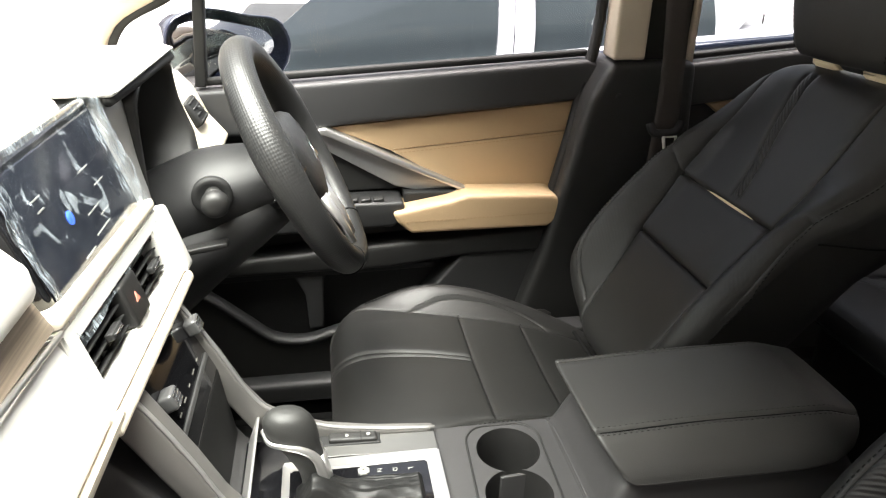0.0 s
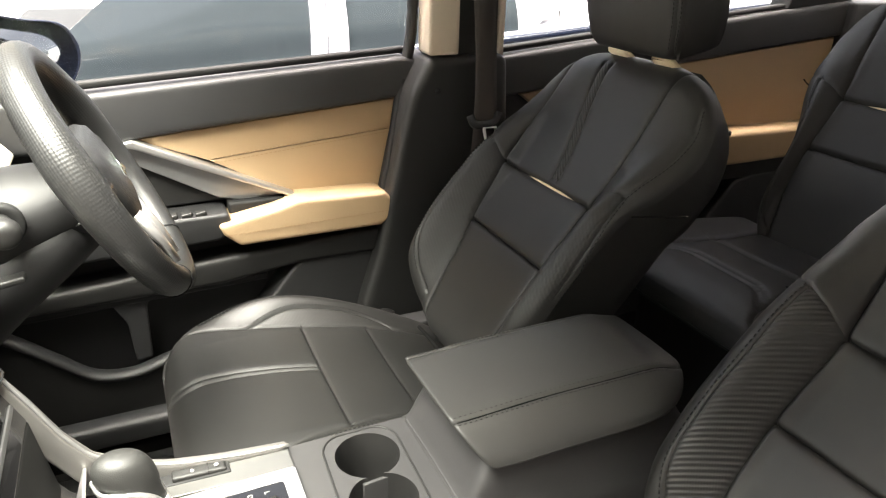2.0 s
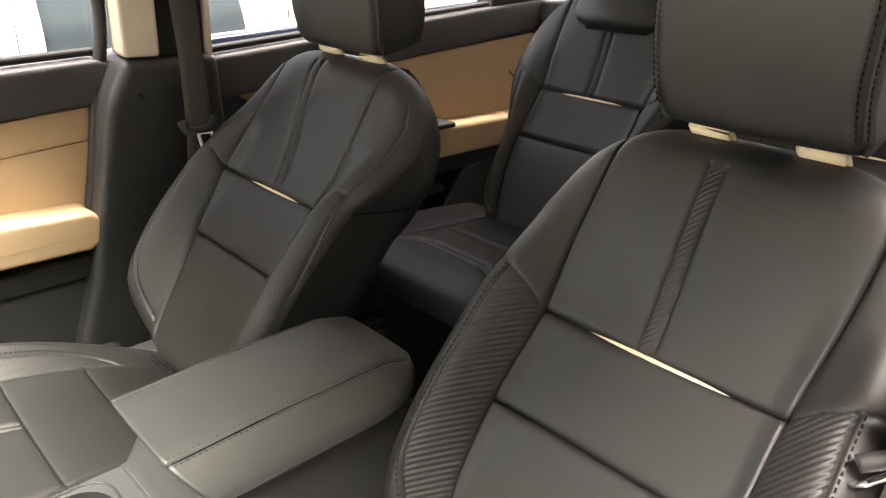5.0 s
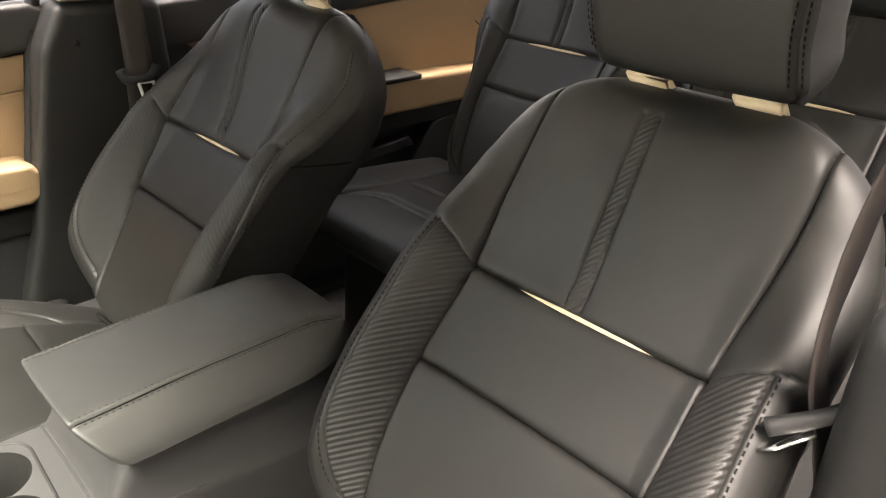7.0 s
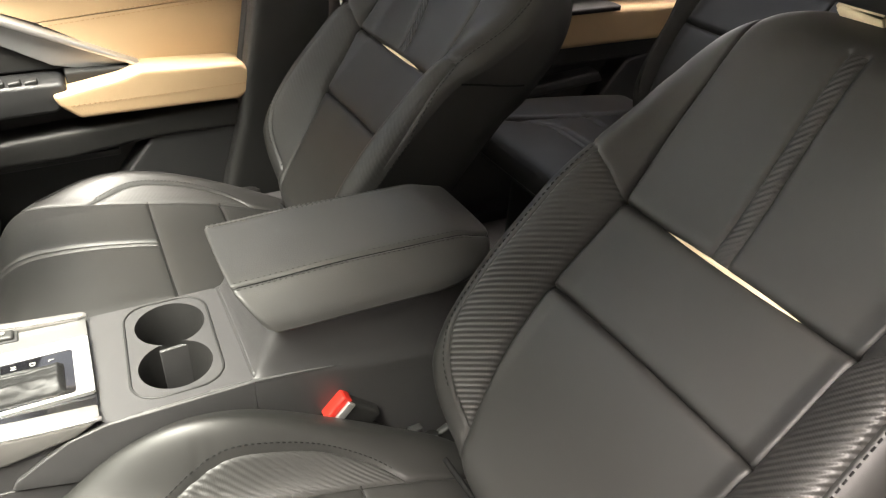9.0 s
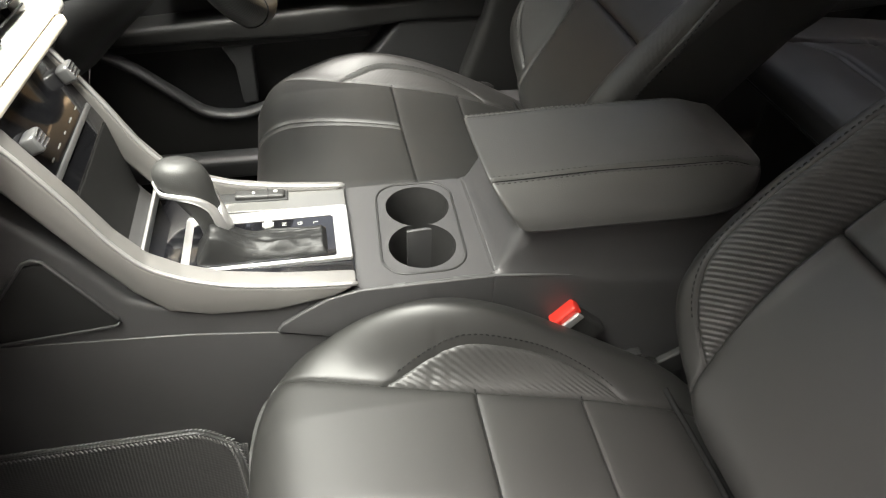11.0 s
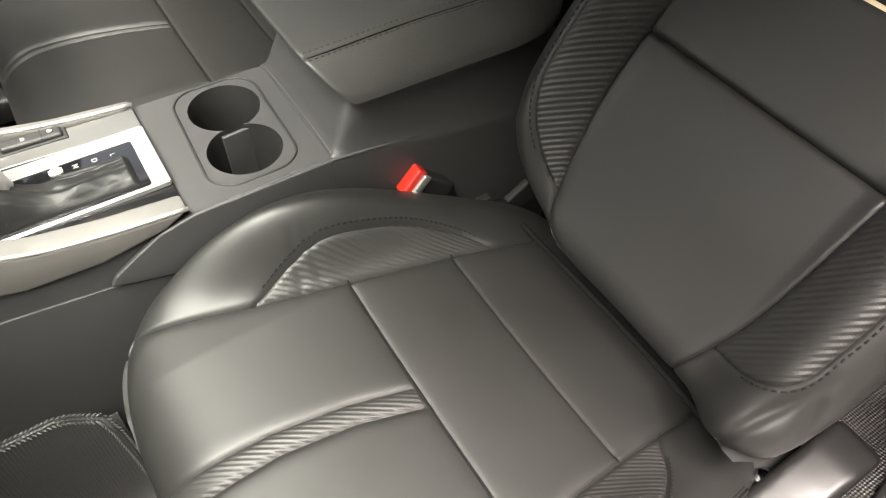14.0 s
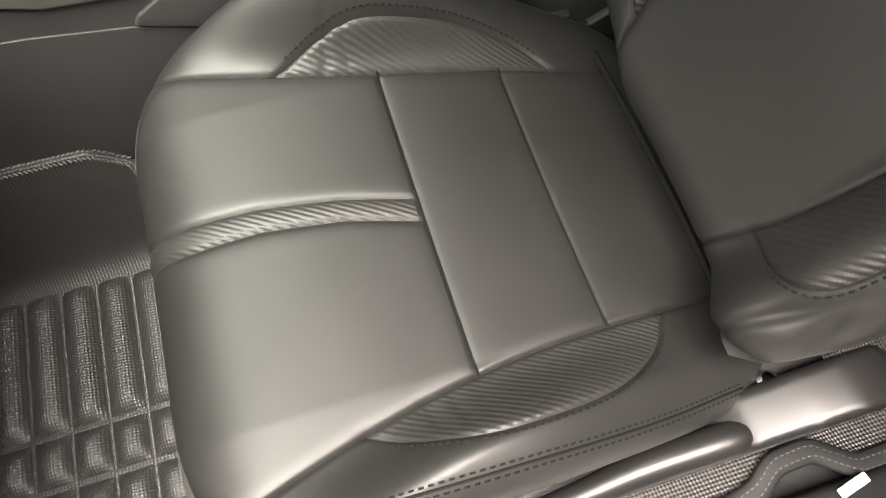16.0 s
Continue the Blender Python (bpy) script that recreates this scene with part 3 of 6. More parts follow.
    for end, x in ((ends[1][0], 0.31), (ends[2][0], 0.435)):
        run = np.linspace(-end, end, 60)
        part("seam_thread", tube(placed(run, 0 * run + x, height(run, 0 * run + x) - 0.0014 + 0.0003), 0.0008, 6), THREAD, seat)
    run = np.linspace(-0.165, 0.165, 50)
    back = 0.570 - 0.012 * (run / 0.165) ** 2
    # piping; its black tube also draws the shaded gap under the backrest
    part("rear_crease_welt", tube(placed(run, back, height(run, back) + 0.0015), 0.0042, 8), THREAD, seat, "black piping and dark crease shade at the foot of the backrest")
    # double-stitched welt along the outer edge
    for sgn in (-1,):
        for off in (-0.006, 0.0, 0.006):
            run = spline([(0.226, 0.13), (0.236, 0.22), (0.239, 0.32), (0.235, 0.45), (0.226, 0.54)], 40)
            ow, ov = sgn * (run[:, 0] + off * 0.6), run[:, 1]
            sN = np.clip(1 - (half(ov) - np.abs(ow)) / 0.052, 0, 0.999)
            pts = placed(ow, ov, height(ow, ov) - 0.052 * (1 - np.sqrt(1 - sN**2)) * 0.75 + 0.0006)
            if off:
                part("stitching", stitches(pts, 0.0042, 0.003, 0.0009, (0, sign * sgn * 0.7, 0.7)), THREAD, seat)
            else:
                part("welt", tube(pts, 0.0011, 6), THREAD, seat)


def driver_bend(w, v):
    """The driver's backrest sits a little lower and turned towards the door."""
    q = max(v, -0.20) if v < 0 else 0.0
    return w * (0.93 + 0.35 * q) - 0.018 - 0.09 * q, v - 0.012


def front_seat(label, centre, sign, counts):
    seat = thing("front_seat", label, "car seat", (0.35, centre, 0.0), "front seats")
    cushion(seat, centre, sign, counts, CARBON_CUSHION if sign > 0 else CARBON_SOFT)
    placed = back_placer(centre, sign, (0.748, 0.636))
    if sign > 0:
        backrest(seat, placed, counts, outboard=True)
    else:
        backrest(seat, placed, counts, side_mat=CARBON_SOFT, lower_v=-0.130, bend=driver_bend, broad=1.05, corner=True)
    lean = radians(-9)
    rest = back_placer(centre, sign, (0.955, 0.609), np.array([math.sin(lean), 0, math.cos(lean)]), np.array([-math.cos(lean), 0, math.sin(lean)]))
    headrest(seat, rest, placed, slim=0.022 if sign > 0 else 0.0)
    part("seat_base", box((0.50, 0.42, 0.11), (0.36, centre, 0.105), 0.02), PLASTIC, seat)
    for dy in (-0.19, 0.19):
        part("seat_rail", box((0.56, 0.035, 0.05), (0.38, centre + dy, 0.028), 0.006), BLACK, seat)
    # shield and levers on the door side
    y = centre - sign * 0.262
    outline = [(0.12, 0.12), (0.25, 0.165), (0.40, 0.20), (0.47, 0.215), (0.492, 0.248), (0.53, 0.282), (0.58, 0.304), (0.62, 0.314), (0.655, 0.314), (0.674, 0.298), (0.668, 0.270), (0.63, 0.232), (0.56, 0.18), (0.40, 0.09), (0.2, 0.07)]
    if sign < 0:
        outline = [(0.12, 0.12), (0.25, 0.165), (0.40, 0.20), (0.47, 0.215), (0.50, 0.225), (0.515, 0.20), (0.50, 0.15), (0.40, 0.09), (0.2, 0.07)]
    shield = prism(outline, "y", y - sign * 0.018, y + sign * 0.036, 0.018, 5)
    part("side_shield", sharp(shield, 60), SHIELD, seat, "satin grey plastic seat side shield")
    grip = spline([(0.30, y - sign * 0.008, 0.205), (0.37, y - sign * 0.006, 0.238), (0.44, y - sign * 0.001, 0.258), (0.50, y - sign * 0.001, 0.268), (0.522, y - sign * 0.001, 0.270), (0.535, y - sign * 0.001, 0.270), (0.541, y - sign * 0.001, 0.270)], 24)
    part("recline_lever", tube(grip, [0.010 + 0.0065 * min(1, i / 14) if i < 20 else (0.0165, 0.0155, 0.013, 0.006)[i - 20] for i in range(24)], 18, squash=(1.0, 0.95)), SHIELD, seat, "satin grey recline lever")
    # black filler box that stands for the dark gap behind the cushion
    part("dark_gap_filler", box((0.11, 0.05, 0.10), (0.580, centre - sign * 0.226, 0.222), 0.008), BLACK, seat)
    if sign > 0:
        part("hinge_bolt", lathe([(0.006, 0), (0.011, 0.003), (0.011, 0.008), (0.005, 0.011)], (0.570, centre - sign * 0.228, 0.270), sides=14), CHROME, seat)
    part("hinge_bolt", lathe([(0.006, 0), (0.011, 0.003), (0.011, 0.008), (0.005, 0.011)], (0.576, centre + sign * 0.231, 0.246), sides=14), CHROME, seat)
    return seat


front_seat("black leather passenger seat with ribbed side bolsters and cream strip", -0.36, 1, (220, 270))
front_seat("black leather driver's seat with ribbed side bolsters behind steering wheel", 0.36, -1, (170, 215))


# ---------- second row ----------
REAR_LEAN = radians(30)
REAR_UP = np.array([math.sin(REAR_LEAN), 0, math.cos(REAR_LEAN)])
REAR_OUT = np.array([-math.cos(REAR_LEAN), 0, math.sin(REAR_LEAN)])


def rear_seat(label, centre, sign):
    seat = thing("second_row_seat", label, "car seat", (1.3, centre, 0.0), "second row seats")
    base = back_placer(centre, sign, (1.515, 0.728), REAR_UP, REAR_OUT)

    def placed(w, v, n):
        return base(w * 1.0, v * 1.05, n)

    def wide(w, v, n):
        spare = 1.30 - 0.95 * smooth((0.06 - v) / 0.22)
        return base(np.sign(w) * (np.minimum(np.abs(w), 0.14) + spare * np.maximum(np.abs(w) - 0.14, 0)), v * 1.05, n)
    backrest(seat, wide, (100, 120), bolster=0.03, side_mat=LEATHER)

    def half(v):
        return curve(v, [0.155, 0.17, 0.20, 0.29, 0.32, 0.335], [0.095, 0.125, 0.143, 0.145, 0.13, 0.10])
    pad(seat, placed, (0.150, 0.335), half, lambda v: 0 * v, lambda w, v: 0.05 - 0.03 * (np.abs(w) / 0.13) ** 2, [], [], ("headrest", LEATHER), edge=0.035, depth=0.03, counts=(50, 40))

    def down(w, v, n):
        return np.stack([v, centre + sign * w, n], -1)

    def top(w, v):
        a = np.abs(w)
        return curve(v, [0.935, 0.97, 1.03, 1.12, 1.25, 1.40], [0.436, 0.448, 0.453, 0.450, 0.440, 0.425]) + 0.004 * smooth((a - 0.13) / 0.09) * smooth((v - 0.95) / 0.1)
    side = [tuple(p) for p in spline([(0.215, 0.945), (0.19, 0.965), (0.160, 1.005), (0.143, 1.07), (0.138, 1.4)], 20)]
    front = [tuple(p) for p in spline([(-0.150, 1.02), (-0.10, 1.075), (0.0, 1.085), (0.10, 1.075), (0.150, 1.02)], 16)]
    front_2 = [(a, b + 0.016) for a, b in front]
    seams = [(side, 0.005, 0.004), (mirror(side), 0.005, 0.004), (front, 0.004, 0.003), (front_2, 0.003, 0.003), ([(-0.142, 1.20), (0.142, 1.20)], 0.004, 0.004)]
    pad(seat, down, (0.928, 1.42), lambda v: curve(v, [0.928, 0.945, 0.98, 1.42], [0.235, 0.25, 0.262, 0.262]), lambda v: 0 * v, top, seams,
        [("cushion_panel", LEATHER, side + mirror(side)[::-1])], ("side_bolster", LEATHER), edge=0.034, edge_v=0.04, depth=-0.388, counts=(90, 90), under=0.10)
    welt_y = np.linspace(-0.225, 0.225, 30)
    part("welt", tube(down(welt_y, 0 * welt_y + 0.934, 0 * welt_y + 0.404), 0.0022, 6), LEATHER, seat)
    part("seat_base", box((0.34, 0.42, 0.36), (1.24, centre, 0.19), 0.03), BLACK, seat)
    return seat


rear_seat("black leather second-row seat with cream strip behind driver's seat", 0.250, -1)
rear_seat("black leather second-row seat with cream strip behind passenger seat", -0.290, 1)
latch = thing("rear_belt_buckle", "black seat belt buckle with grey tip between rear seats", "belt buckle", (1.40, 0.0, 0.42))
part("housing", box((0.05, 0.03, 0.075), (1.385, -0.02, 0.505), 0.008, (0, 25, 0)), BLACK, latch)
part("button", box((0.03, 0.02, 0.006), (1.402, -0.02, 0.545), 0.002, (0, 25, 0)), SILVER, latch)


# ---------- shell of the cabin ----------
def structure(name, bm, mat, label, category="car body"):
    return tagged(part(name, sharp(bm), mat, None), label, category, kind="structure")


def poly_wall(name, pts, y0, y1, mat, parent, label="", bevel=0.006, segments=3):
    return part(name, sharp(prism(pts, "y", y0, y1, bevel, segments)), mat, parent, label)


structure("floor", box((3.9, 1.50, 0.03), (0.9, 0.0, -0.016), 0.005), CARPET, "black carpeted cabin floor of the car")
structure("ceiling", prism([(0.18, 1.225), (0.38, 1.27), (2.7, 1.25), (2.75, 1.30), (0.35, 1.33), (0.15, 1.27)], "y", -0.66, 0.66, 0.01), HEADLINER, "pale fabric headliner under the car roof")
structure("wall_rear", box((0.05, 1.46, 0.95), (2.75, 0.0, 0.47), 0.01), PLASTIC, "dark tailgate lining at the rear of the cabin")
structure("wall_front", box((0.05, 1.46, 0.66), (-0.80, 0.0, 0.32), 0.01), PLASTIC, "dark firewall ahead of the footwells")
SILL = material("sill_plastic", (0.008, 0.008, 0.0078), 0.6, spread=0.12, spec=0.2)
structure("door_sill", prism([(-0.6, -0.02), (2.3, -0.02), (2.3, 0.055), (-0.6, 0.055)], "y", -0.80, -0.70, 0.012), SILL, "dark plastic sill under the open passenger doorway")
structure("door_sill_right", prism([(-0.6, -0.03), (2.3, -0.03), (2.3, 0.03), (-0.6, 0.03)], "y", 0.70, 0.762, 0.006), SILL, "dark plastic sill inside the closed driver's side doors")
for name, ya, yb in (("side_wall_left", -0.82, -0.70), ("side_wall_right", 0.70, 0.82)):
    structure(name, prism([(1.92, 0.0), (2.8, 0.0), (2.8, 0.90), (1.92, 0.90)], "y", ya, yb, 0.01), PLASTIC, "dark trim of the rear quarter of the cabin")
for name, ya in (("roof_rail_left", -0.70), ("roof_rail_right", 0.655)):
    structure(name, prism([(-0.10, 1.06), (0.15, 1.19), (0.5, 1.235), (2.7, 1.22), (2.7, 1.32), (0.4, 1.335), (-0.05, 1.20), (-0.75, 0.85), (-0.75, 0.78)], "y", ya, ya + 0.045, 0.008), PILLAR, "greige roof rail above the side windows")

NAVY = material("dark_navy_paint", (0.008, 0.011, 0.022), 0.25, coat=0.8, spread=0.05)
BEIGE_THREAD = material("beige_thread", (0.36, 0.23, 0.12), 0.7)
# driver's door
door = thing("door_1", "closed driver's door with beige leather insert and dark plastic trim", "car door", (0.2, 0.8, 0.0), kind="structure")
poly_wall("door_shell", [(-0.45, 0.02), (0.56, 0.02), (0.60, 0.30), (0.63, 0.79), (-0.45, 0.735)], 0.765, 0.86, PLASTIC_GREY, door)
poly_wall("upper_trim", [(-0.45, 0.655), (0.00, 0.665), (0.086, 0.679), (0.624, 0.726), (0.634, 0.798), (0.605, 0.806), (0.003, 0.762), (-0.45, 0.735)], 0.724, 0.80, DOOR_UPPER, door, "dark grey grained upper door trim", 0.012, 4)
insert_tops = [(0.075, 0.674), (0.624, 0.722), (0.613, 0.660), (0.199, 0.623)]
poly_wall("insert_upper", insert_tops, 0.740, 0.775, BEIGE, door, "beige leather door insert", 0.0022)
poly_wall("insert_lower", [(0.201, 0.6222), (0.6125, 0.6590), (0.595, 0.58), (0.575, 0.515), (0.361, 0.530)], 0.7405, 0.775, BEIGE, door, "beige leather door insert with stitched seam", 0.0022)
for dz in (0.004, -0.006):
    seam = [(x, 0.7385, z + dz) for x, z in ((0.21, 0.622), (0.40, 0.640), (0.605, 0.658))]
    part("stitching", stitches(seam, 0.006, 0.003, 0.0009, (0, -1, 0)), BEIGE_THREAD, door)
poly_wall("window_seal", [(-0.17, 0.757), (0.612, 0.810), (0.612, 0.824), (-0.17, 0.772)], 0.745, 0.765, BLACK, door)
poly_wall("silver_bar", [(0.040, 0.674), (0.07, 0.679), (0.374, 0.535), (0.362, 0.531), (0.065, 0.664), (0.035, 0.664)], 0.716, 0.765, SILVER, door, "satin silver diagonal door bar", 0.005)
# shaded side of the bar, given a darker copy of its silver
poly_wall("bar_shade", [(0.06, 0.665), (0.358, 0.533), (0.27, 0.531), (0.21, 0.545), (0.03, 0.650)], 0.735, 0.766, material("shaded_satin_silver", (0.36, 0.36, 0.36), 0.38, metal=0.7), door, "inner face of door bar, satin silver darkened for shade", 0.004)
poly_wall("handle_recess", [(-0.02, 0.660), (0.03, 0.650), (0.25, 0.535), (-0.02, 0.530)], 0.75, 0.768, PLASTIC, door)
poly_wall("switch_panel", [(-0.10, 0.528), (0.22, 0.530), (0.228, 0.50), (0.2, 0.475), (-0.10, 0.465)], 0.68, 0.775, PLASTIC_GREY, door, "dark switch panel", 0.008)
poly_wall("pull_handle", [(0.226, 0.538), (0.36, 0.538), (0.36, 0.517), (0.32, 0.508), (0.226, 0.507)], 0.715, 0.775, BLACK, door, "", 0.006)
for k in range(3):
    part("window_switch", box((0.021, 0.018, 0.010), (0.118 + 0.026 * k, 0.695, 0.532), 0.003, (0, -8, 0)), PLASTIC, door)
poly_wall("armrest", [(0.197, 0.510), (0.206, 0.488), (0.236, 0.462), (0.53, 0.464), (0.553, 0.478), (0.556, 0.524), (0.54, 0.538), (0.355, 0.543), (0.315, 0.531), (0.27, 0.523)], 0.668, 0.765, BEIGE, door, "beige leather door armrest with seam", 0.017, 4)
part("stitching", stitches([(0.215, 0.6672, 0.489), (0.30, 0.6672, 0.491), (0.55, 0.6672, 0.497)], 0.006, 0.003, 0.0008, (0, -1, 0)), BEIGE_THREAD, door)
poly_wall("lower_trim", [(-0.35, 0.39), (0.20, 0.43), (0.57, 0.450), (0.57, 0.395), (0.36, 0.392), (0.2, 0.372), (-0.35, 0.365)], 0.695, 0.77, PLASTIC, door, "", 0.012)
poly_wall("map_pocket", [(0.285, 0.310), (0.352, 0.392), (0.37, 0.400), (0.545, 0.402), (0.53, 0.08), (0.20, 0.08), (0.22, 0.23)], 0.703, 0.775, PLASTIC_GREY, door, "dark grey door pocket", 0.012, 4)
poly_wall("pocket_rib", [(-0.30, 0.345), (0.29, 0.362), (0.29, 0.375), (-0.30, 0.375)], 0.71, 0.768, PLASTIC_GREY, door, "", 0.005)
poly_wall("pocket_web", [(-0.015, 0.368), (0.065, 0.370), (0.048, 0.345), (0.044, 0.225), (0.012, 0.222), (0.008, 0.31), (-0.012, 0.35)], 0.712, 0.768, DOOR_UPPER, door, "grey web between door bins", 0.006)
part("pocket_lip", tube(spline([(-0.26, 0.70, 0.37), (-0.19, 0.70, 0.325), (-0.125, 0.70, 0.268), (-0.06, 0.70, 0.215), (0.0, 0.70, 0.206), (0.08, 0.70, 0.226), (0.22, 0.70, 0.24)], 40), 0.012, 10, squash=(1.6, 0.8)), PLASTIC_GREY, door, "rounded lip of door bin")
poly_wall("pocket_front", [(-0.26, 0.36), (-0.19, 0.322), (-0.125, 0.265), (-0.06, 0.212), (0.0, 0.203), (0.08, 0.222), (0.22, 0.235), (0.22, 0.05), (-0.35, 0.05)], 0.69, 0.72, PLASTIC, door, "", 0.006)

poly_wall("outer_skin", [(-0.50, -0.10), (0.64, -0.10), (0.66, 0.80), (-0.50, 0.73)], 0.862, 0.90, NAVY, door, "glossy dark navy outer skin", 0.012)
# front quarter light of the door
poly_wall("window_divider", [(-0.171, 0.758), (-0.150, 0.758), (-0.128, 1.02), (-0.149, 1.02)], 0.735, 0.765, BLACK, door, "black window divider bar", 0.004)
part("quarter_frame", tube(spline([(-0.315, 0.745, 0.765), (-0.315, 0.745, 0.83), (-0.295, 0.742, 0.868), (-0.20, 0.735, 0.925), (-0.10, 0.72, 0.99)], 24), 0.011, 8, squash=(0.7, 1.2)), BLACK, door)
structure("a_pillar", tube(spline([(-0.338, 0.735, 0.74), (-0.338, 0.735, 0.83), (-0.315, 0.73, 0.875), (-0.215, 0.72, 0.94), (-0.05, 0.695, 1.05), (0.12, 0.67, 1.20)], 24), 0.020, 10), PILLAR, "greige windscreen pillar cover")
structure("a_pillar_left", tube(spline([(-0.338, -0.735, 0.74), (-0.338, -0.735, 0.83), (-0.315, -0.73, 0.875), (-0.215, -0.72, 0.94), (-0.05, -0.695, 1.05), (0.12, -0.67, 1.20)], 24), 0.020, 10), PILLAR, "greige windscreen pillar cover")

# B-pillar on the driver's side
pillar = thing("pillar_1", "dark centre pillar with greige upper cover beside driver's seat", "car pillar", (0.65, 0.72, 0.0), kind="structure")
poly_wall("lower_cover", [(0.634, 0.812), (0.594, 0.736), (0.568, 0.62), (0.549, 0.533), (0.523, 0.403), (0.481, 0.272), (0.455, 0.02), (0.86, 0.02), (0.835, 0.50), (0.815, 0.812)], 0.662, 0.80, PLASTIC, pillar, "", 0.022, 5)
part("door_seal", tube(spline([(0.628, 0.735, 1.02), (0.622, 0.74, 0.83), (0.605, 0.735, 0.76), (0.572, 0.715, 0.62), (0.545, 0.71, 0.50)], 24), 0.012, 8), BLACK, pillar)
part("upper_cover", sharp(prism([(0.633, 0.664), (0.700, 0.664), (0.706, 0.74), (0.640, 0.74)], "z", 0.814, 1.26, 0.008)), PILLAR, pillar, "greige fabric-look upper pillar cover")
part("pillar_back", sharp(prism([(0.704, 0.69), (0.80, 0.69), (0.80, 0.76), (0.704, 0.76)], "z", 0.80, 1.26, 0.006)), BLACK, pillar)
part("rear_edge", sharp(prism([(0.802, 0.685), (0.815, 0.685), (0.815, 0.76), (0.802, 0.76)], "z", 0.80, 1.26, 0.004)), PILLAR, pillar, "greige edge of pillar cover")
part("cover_clip", lathe([(0.004, 0), (0.006, 0.001), (0.006, 0.003)], (0.652, 0.661, 0.745), (90, 0, 0), 14), BLACK, pillar)


SATIN_STEEL = material("satin_steel", (0.62, 0.62, 0.60), 0.4, metal=0.3, spread=0.05)


def seat_belt(label, side):
    """Webbing hanging before the centre pillar, with its tongue."""
    belt = thing("seat_belt", label, "seat belt", (0.73, side * 0.6, 0.3), "front seat belts")
    rows = []
    bm = bmesh.new()
    path = spline([(0.722, 0.640, 1.12), (0.728, 0.618, 0.95), (0.730, 0.600, 0.78), (0.728, 0.592, 0.70), (0.724, 0.598, 0.60), (0.716, 0.606, 0.45), (0.70, 0.63, 0.12)], 40)
    if side < 0:
        path = spline([(0.722, 0.622, 1.12), (0.728, 0.585, 0.95), (0.724, 0.575, 0.80), (0.722, 0.578, 0.72), (0.745, 0.60, 0.63), (0.79, 0.64, 0.48), (0.84, 0.68, 0.12)], 40)
    for x, y, z in path:
        turn_in = 0.004 * math.sin(z * 25)
        rows.append([bm.verts.new((x + dx, side * (y + dn + turn_in * dx * 20), z)) for dx, dn in ((-0.024, 0), (-0.012, -0.0015), (0.0, -0.002), (0.012, -0.0015), (0.024, 0), (0.024, 0.0015), (0.0, 0.0005), (-0.024, 0.0015))])
    for a, b in zip(rows, rows[1:]):
        for k in range(8):
            bm.faces.new((a[k], a[(k + 1) % 8], b[(k + 1) % 8], b[k]))
    bm.faces.new(rows[0])
    bm.faces.new(rows[-1][::-1])
    part("webbing", bm, WEBBING, belt)
    if side < 0:
        tongue = part("tongue_grip", tube(spline([(0.712, -0.612, 0.700), (0.706, -0.596, 0.684), (0.700, -0.578, 0.670), (0.695, -0.566, 0.662)], 14), [0.0062 + 0.0018 * i / 13 for i in range(14)], 10), PLASTIC_GREY, belt, "black plastic belt tongue grip")
        part("tongue_plate", tube([(0.703, -0.596, 0.672), (0.695, -0.576, 0.650), (0.693, -0.566, 0.643)], 0.004, 8, squash=(1.5, 0.5)), CHROME, tongue, "bright metal tongue")
        return belt
    tongue = part("tongue_grip", tube(spline([(0.694, side * 0.592, 0.706), (0.698, side * 0.584, 0.692), (0.722, side * 0.580, 0.688), (0.748, side * 0.583, 0.694), (0.758, side * 0.590, 0.708)], 20), 0.0085, 10), BLACK, belt, "black plastic belt tongue grip")
    loop = [(0.716, side * 0.574, 0.684), (0.722, side * 0.568, 0.646), (0.727, side * 0.567, 0.638), (0.741, side * 0.567, 0.638), (0.745, side * 0.568, 0.646), (0.742, side * 0.574, 0.684)]
    part("tongue_plate", tube(loop, 0.0042, 8, True, squash=(1.2, 0.7)), SATIN_STEEL, tongue, "bright metal tongue loop")
    return belt


seat_belt("dark seat belt with metal tongue hanging beside driver's seat", 1)

# rear door
door2 = thing("door_2", "closed rear door with beige leather insert", "car door", (1.3, 0.8, 0.0), kind="structure")
poly_wall("door_shell", [(0.84, 0.02), (1.95, 0.02), (1.95, 0.885), (0.84, 0.785)], 0.765, 0.86, PLASTIC, door2)
poly_wall("upper_trim", [(0.825, 0.705), (1.389, 0.762), (1.95, 0.815), (1.95, 0.905), (1.70, 0.884), (0.825, 0.796)], 0.724, 0.80, DOOR_UPPER, door2, "dark grey upper door trim", 0.012, 4)
poly_wall("window_seal", [(0.825, 0.800), (1.70, 0.886), (1.70, 0.897), (0.825, 0.814)], 0.742, 0.765, BLACK, door2)
poly_wall("corner_cover", [(1.70, 0.88), (1.95, 0.90), (1.95, 1.22), (1.78, 1.22)], 0.735, 0.80, BLACK, door2, "", 0.008)
poly_wall("insert_panel", [(0.90, 0.708), (1.389, 0.758), (1.95, 0.808), (1.95, 0.57), (1.10, 0.565)], 0.742, 0.775, BEIGE, door2, "beige leather door insert", 0.004)
poly_wall("armrest", [(1.20, 0.585), (1.95, 0.575), (1.95, 0.490), (1.20, 0.486)], 0.672, 0.765, BEIGE, door2, "beige leather armrest", 0.016, 4)
poly_wall("pull_cup", [(1.28, 0.588), (1.50, 0.592), (1.50, 0.578), (1.28, 0.575)], 0.655, 0.75, BLACK, door2, "black pull cup on armrest", 0.005)
